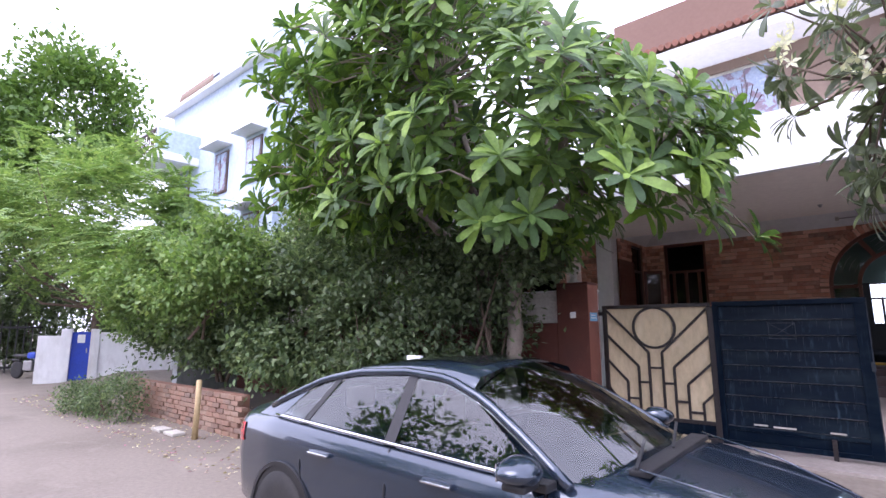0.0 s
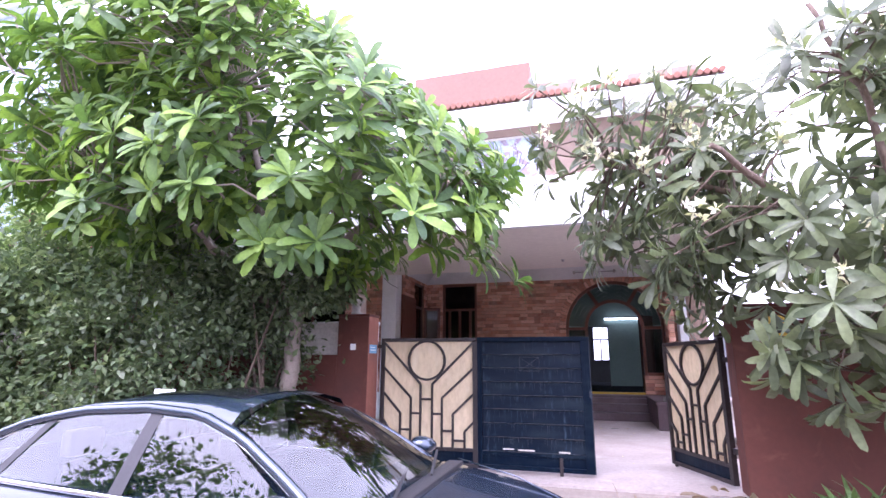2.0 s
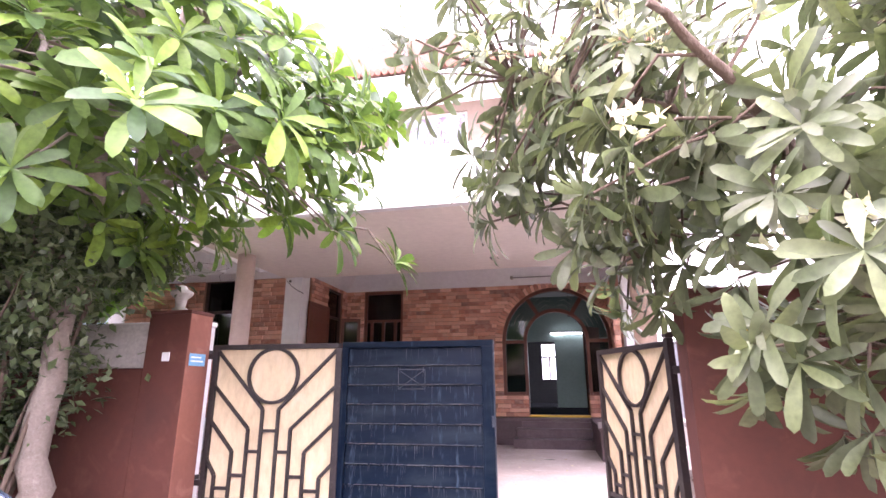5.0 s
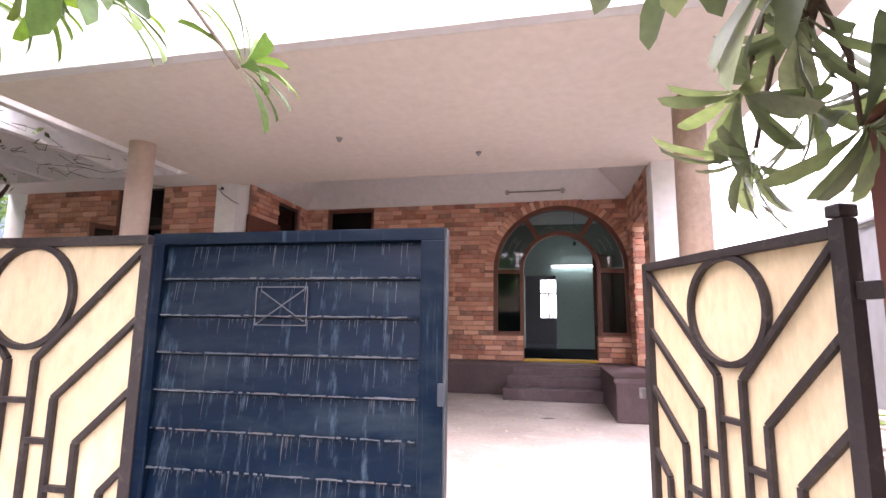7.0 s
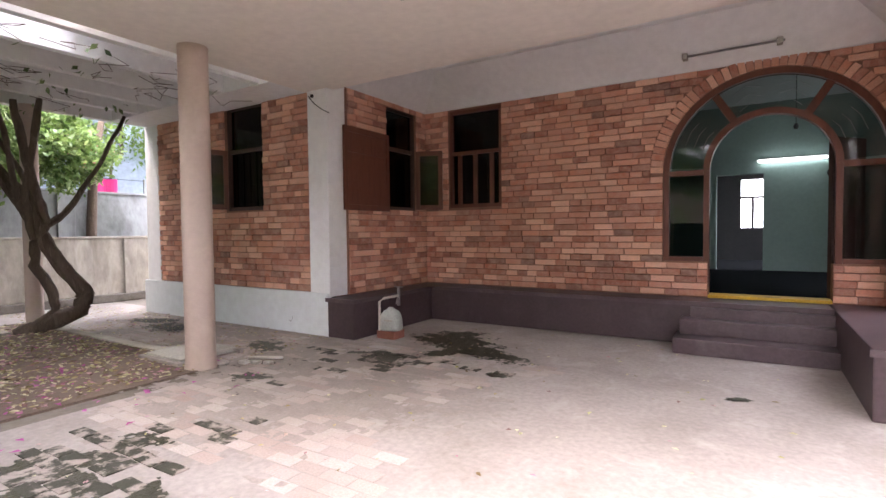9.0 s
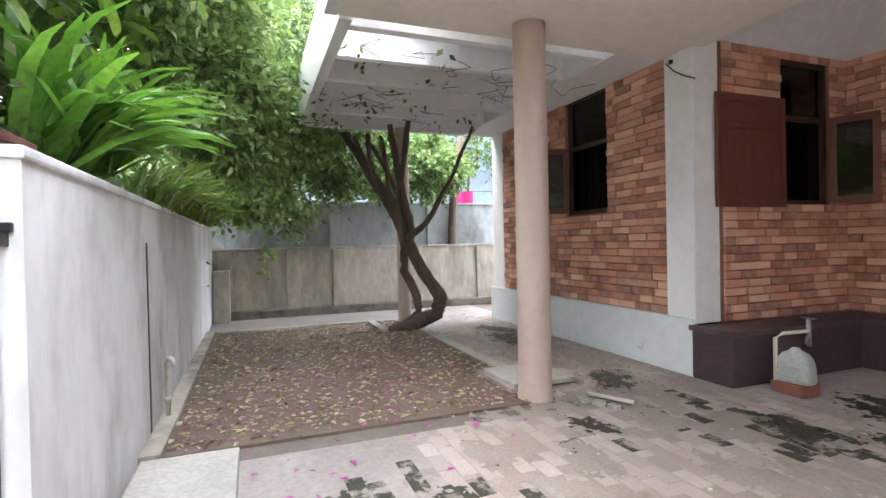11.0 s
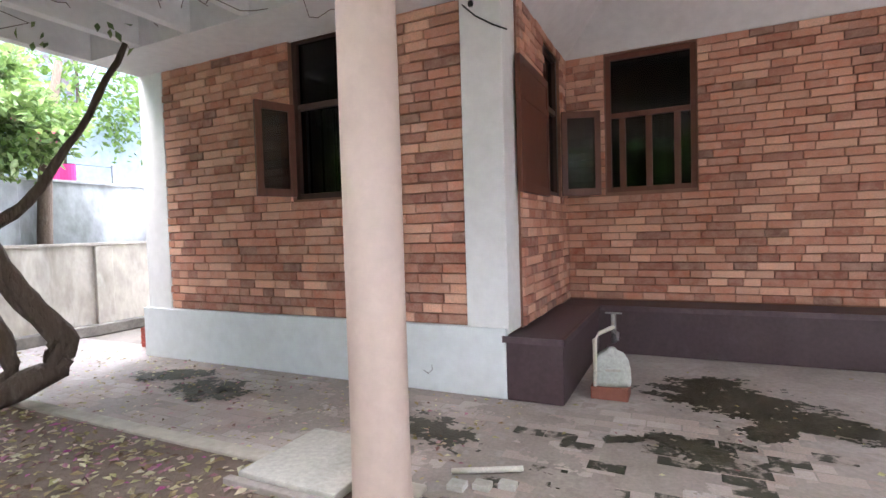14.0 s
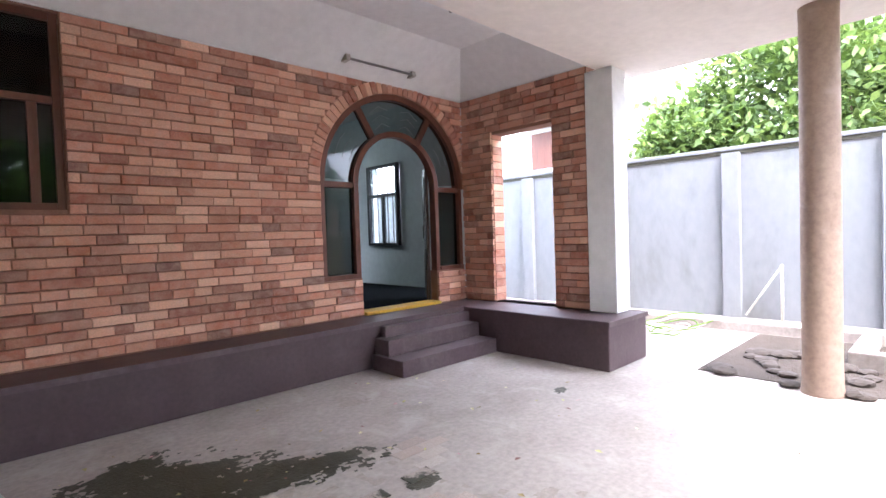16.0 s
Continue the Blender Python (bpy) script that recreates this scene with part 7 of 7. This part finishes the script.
_b = bmesh.new(); tube(_b, [(0, 0, 0), (0.03, 0.02, 1.6), (0.0, 0.1, 2.8), (0.1, 0.3, 4.2)], [0.11, 0.10, 0.085, 0.05], 10); part("trunk", _b, M_bark, _tr)

# ---- street ----
planter = thing("low_brick_wall", "low weathered brick wall along the verge", "wall", (-9.75, -10.0, STREET))
_br = random.Random(4)
part("core", boxes((0.02, 4.6, 0.03, 0.2, -0.02, 0.62)), M_mortar, planter)
M_street_brick = brick_material("street_brick", [(0.24, 0.135, 0.092), (0.29, 0.18, 0.125), (0.20, 0.115, 0.082), (0.31, 0.21, 0.15), (0.16, 0.11, 0.085)], worn=(0.30, 0.235, 0.18))
_bb = boxes((0, 0.215, 0, 0.10, 0, 0.066), bevel=0.006)
_bd = mesh_of("brick", _bb, M_street_brick)
for _row in range(8):
    for _k in range(20):
        _o = new("brick", _bd)
        _o.parent = planter
        _o.matrix_local = pose(_k * 0.232 + (0.11 if _row % 2 else 0) + _br.uniform(-0.006, 0.006), _br.uniform(-0.012, 0.012), _row * 0.079, 0, _br.uniform(-1, 1), _br.uniform(-2, 2))
post = thing("bamboo_post", "short bamboo post in the verge", "post", (-5.6, -10.4, STREET))
_b = bmesh.new(); tube(_b, [(0, 0, -0.05), (0.02, 0, 0.4), (0.03, 0, 0.86)], [0.045, 0.042, 0.04], 10); part("stake", _b, surface("bamboo", (0.45, 0.34, 0.18), (0.30, 0.21, 0.10), big=5, fine=40, rough=0.6), post)
for _k in range(2):
    solid("verge_stone", boxes((-6.85 + 0.5 * _k, -6.5 + 0.5 * _k, -10.55, -10.35, STREET, STREET + 0.05), bevel=0.015), M_stone_pale, "flat pale stone at the verge", "stone", group="verge stones")
# wall with a blue door further down the street
bw = thing("street_house_wall", "white lime-washed wall with a blue metal door", "wall", (-16.3, -7.03, STREET), 70)
part("wall", boxes((-3.2, -2.6, 0, 0.2, 0, 1.45), (-1.6, 0.7, 0, 0.2, 0, 1.55), bevel=0.01), M_compound, bw)
part("gate_post", boxes((-2.62, -2.35, -0.05, 0.25, 0, 1.66), (-1.85, -1.6, -0.05, 0.25, 0, 1.66), bevel=0.01), M_compound, bw)
_d = part("door", boxes((-2.35, -1.85, 0.05, 0.09, 0.06, 1.56), bevel=0.005), M_blue_door, bw, "blue painted metal door")
part("notice", boxes((-2.2, -2.0, 0.044, 0.05, 1.22, 1.48)), M_white, _d)
part("handle", boxes((-1.95, -1.92, 0.02, 0.05, 0.9, 1.05)), M_steel, _d)
# far iron gate
ig = thing("iron_gate", "dark iron bar gate beyond the white wall", "gate", (-23.0, -10.3, STREET), 75)
for _k in range(14):
    part("bar", boxes((-1.6 + 0.23 * _k, -1.56 + 0.23 * _k, 0, 0.04, 0.05, 2.0)), M_black, ig)
part("rail", boxes((-1.7, 1.5, -0.01, 0.05, 0.2, 0.28), (-1.7, 1.5, -0.01, 0.05, 1.7, 1.78)), M_black, ig)

# parked motorcycle
moto = thing("motorcycle", "dark parked motorcycle by the street wall", "motorcycle", (-19.6, -9.7, STREET), 20)
for _x in (-0.65, 0.65):
    _b = bmesh.new()
    lathe(_b, 0, 0, [(0.22, -0.045), (0.29, -0.04), (0.30, 0), (0.29, 0.04), (0.22, 0.045)], 24)
    _o = part("wheel", _b, M_rubber, moto); _o.matrix_local = pose(_x, 0, 0.30, 90, 0, 0)
    _b = bmesh.new(); lathe(_b, 0, 0, [(0.22, -0.02), (0.04, -0.03), (0.04, 0.03), (0.22, 0.02)], 16)
    part("rim", _b, M_steel, _o)
_b = bmesh.new(); tube(_b, [(0.65, 0, 0.30), (0.45, 0, 0.75), (0.38, 0, 0.98)], 0.03, 8); part("fork", _b, M_steel, moto)
_b = bmesh.new(); tube(_b, [(0.38, -0.33, 1.02), (0.40, 0, 0.98), (0.38, 0.33, 1.02)], 0.016, 8); part("handlebar", _b, M_black, moto)
part("tank", boxes((-0.05, 0.38, -0.13, 0.13, 0.68, 0.90), bevel=0.07), M_blue_door, moto, "dark blue fuel tank")
part("seat", boxes((-0.75, -0.04, -0.12, 0.12, 0.72, 0.82), bevel=0.04), M_black, moto)
part("engine", boxes((-0.20, 0.25, -0.13, 0.13, 0.28, 0.62), bevel=0.04), M_steel, moto)
part("exhaust", boxes((-0.80, 0.0, 0.14, 0.22, 0.26, 0.34), bevel=0.03), M_chrome, moto)
part("headlight", boxes((0.44, 0.56, -0.09, 0.09, 0.82, 0.98), bevel=0.04), M_black, moto)
part("mudguard", boxes((-0.98, -0.5, -0.06, 0.06, 0.60, 0.66), bevel=0.02), M_black, moto)

# pale blue house
bh = thing("blue_house", "three-storey pale blue house with balconies", "house", (-15.2, -6.0, -0.9), 0)
part("wall", boxes((-4.0, 4.0, 0.0, 9.0, 0.5, 11.2), bevel=0.02), M_pale_blue, bh)
part("parapet", boxes((-0.4, 4.1, -0.1, 9.1, 11.2, 12.1), bevel=0.02), M_pale_blue, bh)
part("roof", boxes((-4.3, 4.3, -0.3, 9.3, 11.05, 11.2), bevel=0.02), M_white, bh)
part("roof_slope", boxes((-3.6, 0.4, -0.1, 3.0, 11.2, 11.9), bevel=0.3), M_tan, bh)
for _z in (4.6, 8.3):
    _bl = part("balcony", boxes((-4.4, -1.3, -1.5, 0.0, _z, _z + 0.30), bevel=0.02), M_white, bh)
    part("balcony_side", boxes((-1.5, -1.32, -1.48, 0.0, _z + 0.30, _z + 1.15), bevel=0.01), M_pale_blue, _bl)
    for _k in range(14):
        part("baluster", boxes((-4.36 + 0.21 * _k, -4.33 + 0.21 * _k, -1.46, -1.42, _z + 0.30, _z + 1.1)), M_wood_dark, _bl)
    part("rail", boxes((-4.4, -1.52, -1.48, -1.40, _z + 1.1, _z + 1.17)), M_wood_dark, _bl)
for _z in (1.2, 4.4, 6.9):
    for _x in (-2.9, 0.1, 2.3):
        _w = part("window", boxes((_x, _x + 0.95, -0.05, 0.02, _z, _z + 1.5), bevel=0.01), M_wood_dark, bh)
        part("pane", boxes((_x + 0.08, _x + 0.45, -0.07, -0.05, _z + 0.08, _z + 1.42)), M_stain_glass, _w)
        part("pane", boxes((_x + 0.51, _x + 0.87, -0.07, -0.05, _z + 0.08, _z + 1.42)), M_stain_glass, _w)
        part("sunshade", boxes((_x - 0.2, _x + 1.15, -0.55, 0.0, _z + 1.65, _z + 1.75), bevel=0.01), M_white, _w)
    for _y in (1.5, 4.2, 6.8):
        _w = part("window", boxes((3.98, 4.05, _y, _y + 1.1, _z, _z + 1.4), bevel=0.01), M_wood_dark, bh)
        part("pane", boxes((4.05, 4.07, _y + 0.08, _y + 1.02, _z + 0.08, _z + 1.32)), M_stain_glass, _w)
# overhead cable
cab = thing("street_cable", "overhead street cable from pole to pole", "cable", (0, 0, 0))
_b = bmesh.new(); tube(_b, [(-34 + 4.2 * k, -13.5 + 0.10 * k, 9.0 - 0.16 * (k * (10 - k)) / 5) for k in range(11)], 0.018, 5); part("wire", _b, M_black, cab)
for _x, _y in ((-34, -13.5), (8, -12.5)):
    _b = bmesh.new(); tube(_b, [(_x, _y, STREET), (_x, _y, 9.1)], [0.13, 0.09], 10); part("pole", _b, M_steel, cab)
# unseen block across the street, added behind the walk; only reflections meet it
solid("backdrop_block", boxes((-40, 40, -44, -38, -0.3, 6.0)), M_tan, "plain unseen block added across the street", "backdrop", "structure")

# ---- brickwork ----
def brick_mesh(seed):
    """One hand-cut stone brick, a unit long and high; its front at y = -1."""
    r = random.Random(seed)
    j = lambda s: r.uniform(-s, s)
    v = [(0, 0, 0), (1, 0, 0), (1, 0, 1), (0, 0, 1)]
    v += [(0.0 + abs(j(0.012)), -0.8, 0.0 + abs(j(0.05))), (1.0 - abs(j(0.012)), -0.8, 0.0 + abs(j(0.05))), (1.0 - abs(j(0.012)), -0.8, 1.0 - abs(j(0.05))), (0.0 + abs(j(0.012)), -0.8, 1.0 - abs(j(0.05)))]
    v += [(0.02 + abs(j(0.012)), -1 + j(0.12), 0.07 + abs(j(0.03))), (0.98 + j(0.01), -1 + j(0.12), 0.07 + abs(j(0.03))), (0.98 + j(0.01), -1 + j(0.12), 0.93 + j(0.03)), (0.02 + abs(j(0.012)), -1 + j(0.12), 0.93 + j(0.03))]
    f = [(0, 1, 5, 4), (1, 2, 6, 5), (2, 3, 7, 6), (3, 0, 4, 7), (4, 5, 9, 8), (5, 6, 10, 9), (6, 7, 11, 10), (7, 4, 8, 11), (8, 9, 10, 11)]
    return v, f
BRICKS = [brick_mesh(200 + i) for i in range(10)]
BRICK_DATA = [from_arrays("brick", v, f, M_brick) for v, f in BRICKS]


def lay_bricks(parent, turn, u0, u1, z0, z1, holes, near, seed, arch=None, course=0.091):
    """Courses of bricks on a wall. turn(u, z) gives the world place, holes are (u0, u1, z0, z1);
    bricks within the stretch near = (a, b) become objects, at most 300; the rest is joined."""
    r = random.Random(seed)
    spots = []
    rows = round((z1 - z0) / course)
    ch = (z1 - z0) / rows
    for i in range(rows):
        za, zb = z0 + i * ch, z0 + (i + 1) * ch
        zc = (za + zb) / 2
        cuts = [(h[0], h[1]) for h in holes if h[2] < zc < h[3]]
        if arch:
            cx, cz, rad = arch
            if cz <= zc < cz + rad:
                half = math.sqrt(rad * rad - (zc - cz) ** 2)
                cuts.append((cx - half, cx + half))
        spans, a = [], u0
        for c0, c1 in sorted(cuts):
            if c0 > a:
                spans.append((a, c0))
            a = max(a, c1)
        if a < u1:
            spans.append((a, u1))
        for a, b in spans:
            u = a
            first = True
            while u < b - 0.005:
                w = r.choice((0.16, 0.20, 0.22, 0.24, 0.27, 0.31, 0.36)) * r.uniform(0.93, 1.07)
                if first:
                    w *= r.uniform(0.4, 1.0)
                    first = False
                if b - (u + w) < 0.09:
                    w = b - u
                spots.append((u + 0.0015, za + 0.004, w - 0.003, ch - 0.008, 0.024 * r.uniform(0.75, 1.5)))
                u += w
    inside = [s for s in spots if near[0] <= s[0] <= near[1]][:300]
    chosen = set(inside)
    pv, pf = [], []
    for s in spots:
        k = r.randrange(len(BRICKS))
        u, z, w, h, d = s
        o, ax, nx = turn(u, z)
        if s in chosen:
            ob = new("brick", BRICK_DATA[k])
            ob.parent = parent
            ob.matrix_local = Matrix(((ax[0] * w, -nx[0] * d, 0, o[0]), (ax[1] * w, -nx[1] * d, 0, o[1]), (0, 0, h, o[2]), (0, 0, 0, 1)))
        else:
            v, f = BRICKS[k]
            n = len(pv)
            pv += [(o[0] + ax[0] * w * p[0] - nx[0] * d * p[1], o[1] + ax[1] * w * p[0] - nx[1] * d * p[1], o[2] + h * p[2]) for p in v]
            pf += [tuple(n + i for i in q) for q in f]
    if pv:
        ob = tagged(new("brickwork", from_arrays("brickwork", pv, pf, M_brick_joined)), kind="stuff")
        ob.parent = parent

# the front wall: outer face towards -y
lay_bricks(wall_north, lambda u, z: ((u, 0.02, z), (1, 0), (0, -1)), WX, EX, PL + 0.01, BT, [(-1.79, -0.78, 1.85, 3.50), (ARC_X - ARC_R - 0.005, ARC_X + ARC_R + 0.005, 1.0, ARC_Z), (2.19, 3.51, 0, 1.0)], (-2.3, 2.0), 1, (ARC_X, ARC_Z, ARC_R + 0.17))
lay_bricks(wall_wing, lambda u, z: ((u, WY + 0.02, z), (1, 0), (0, -1)), WEST + 0.42, -2.665, 0.605, BT, [(-4.61, -3.67, 1.81, 3.49)], (-5.8, -2.6), 2)
lay_bricks(wall_side, lambda u, z: ((WX - 0.02, u, z), (0, 1), (1, 0)), -1.99, 0.0, PL + 0.01, BT, [(-1.11, -0.27, 1.80, 3.47)], (-2.1, 0.1), 3)
lay_bricks(wall_east, lambda u, z: ((EX + 0.02, -u, z), (0, -1), (-1, 0)), 0.0, 2.09, PL + 0.01, BT, [(0.58, 1.60, 0, 2.94)], (-0.1, 2.1), 4)
# bricks lining the passage
for _y, _s in ((-0.58, 1), (-1.60, -1)):
    for _i in range(23):
        _ob = new("brick", BRICK_DATA[_i % 10])
        _ob.parent = wall_east
        _z = PL + 0.01 + _i * 0.106
        _ob.matrix_local = Matrix(((0.22, 0, 0, EX + 0.02), (0, 0.012 * _s, 0, _y), (0, 0, 0.098, _z), (0, 0, 0, 1)))
# bricks standing round the arch
_nv = 46
for _i in range(_nv):
    _a0 = math.pi * (_i + 0.04) / _nv
    _w = math.pi * (ARC_R + 0.01) / _nv * 0.93
    _c, _s = math.cos(_a0), math.sin(_a0)
    _ob = new("brick", BRICK_DATA[_i % 10])
    _ob.parent = wall_north
    _ob.matrix_local = Matrix(((-_s * _w, 0, _c * 0.165, ARC_X + _c * (ARC_R + 0.002)), (0, 0.024, 0, 0.02), (_c * _w, 0, _s * 0.165, ARC_Z + _s * (ARC_R + 0.002)), (0, 0, 0, 1)))

# ---- worn brick pavers in the porch floor ----
M_paver = brick_material("worn_paver", [(0.39, 0.325, 0.285), (0.41, 0.355, 0.32), (0.36, 0.29, 0.25), (0.45, 0.40, 0.37), (0.38, 0.325, 0.29), (0.30, 0.245, 0.21), (0.42, 0.37, 0.335)], worn=(0.36, 0.315, 0.285))
_pv = boxes((0, 0.222, 0, 0.112, -0.012, 0.0022), bevel=0.0012)
_pd = mesh_of("paver", _pv, M_paver)
_pr = random.Random(12)
_floor = bpy.data.objects["floor_yard"]
_made = 0
for _i in range(13):
    for _j in range(27):
        _x, _y = -2.0 + 0.23 * _i + (0.115 if _j % 2 else 0), -5.6 + 0.12 * _j
        _wear = noise.noise(Vector((_x * 1.1, _y * 1.3, 2.0))) + 0.16 * (0.2 - _x)
        if _made >= 290 or _wear < 0.0 or _pr.random() < 0.08 or (_x < -1.55 and _y > -2.6):
            continue
        _o = new("paver", _pd)
        _o.parent = _floor
        _o.matrix_local = pose(_x + _pr.uniform(-0.004, 0.004), _y + _pr.uniform(-0.004, 0.004), _pr.uniform(-0.0015, 0.0005), 0, 0, _pr.uniform(-0.6, 0.6))
        _made += 1
_path = bpy.data.objects["floor_path"]
for _i in range(18):
    for _j in range(12):
        _x, _y = -6.2 + 0.23 * _i + (0.115 if _j % 2 else 0), -3.98 + 0.12 * _j
        if _y > -2.6 or _x > -2.3 or noise.noise(Vector((_x, _y * 1.3, 5.0))) < -0.25:
            continue
        _o = new("paver", _pd)
        _o.parent = _path
        _o.matrix_local = pose(_x + _pr.uniform(-0.004, 0.004), _y + _pr.uniform(-0.004, 0.004), -0.003 + _pr.uniform(-0.0015, 0.0005), 0, 0, _pr.uniform(-0.6, 0.6))
# pavers blackened by moss, in loose groups
M_moss_paver = surface("mossy_paver", (0.33, 0.28, 0.245), (0.045, 0.044, 0.03), big=7, fine=45, rough=0.7, stain=1.0, stain_at=(0.43, 0.52), bumpy=0.6)
_pm = mesh_of("paver", boxes((0, 0.215, 0, 0.106, -0.012, 0.0022), bevel=0.0012), M_moss_paver)
for _cx, _cy, _n in ((-0.98, -3.05, 9), (-0.72, -3.18, 6), (-1.82, -3.28, 4), (-0.25, -3.03, 2), (-1.32, -6.05, 9), (-0.78, -5.92, 8), (-1.0, -6.25, 7), (-0.9, -5.25, 5), (-1.78, -3.82, 4), (-1.1, -3.42, 4), (-1.4, -4.4, 3), (0.36, -3.02, 1)):
    _spots = [(_i, _j) for _i in (-1, 0, 1) for _j in (-2, -1, 0, 1, 2)]
    _pr.shuffle(_spots)
    for _i, _j in _spots[:_n]:
        _o = new("paver", _pm)
        _o.parent = _floor
        _o.matrix_local = pose(_cx + 0.228 * _i + (0.115 if _j % 2 else 0) + _pr.uniform(-0.01, 0.01), _cy + 0.118 * _j, 0.0035 + _pr.uniform(0, 0.001) + 0.0001 * _n, 0, 0, _pr.uniform(-2, 2))

# white house beyond the tall boundary wall
nh = thing("neighbour_house", "white plastered house beyond the boundary wall", "house", (10.5, 1.4, 0.0))
part("wall", boxes((0, 5.0, 0, 8.0, -0.1, 5.2), bevel=0.02), M_white, nh)
part("roof", boxes((-0.5, 5.4, -0.4, 8.4, 5.2, 5.36), bevel=0.02), M_white, nh)
_w = part("window", boxes((-0.04, 0.02, 0.9, 1.9, 3.3, 4.3), bevel=0.01), M_wood, nh)
part("sunshade", boxes((-0.5, 0.0, 0.7, 2.1, 4.4, 4.5), bevel=0.01), M_white, _w)
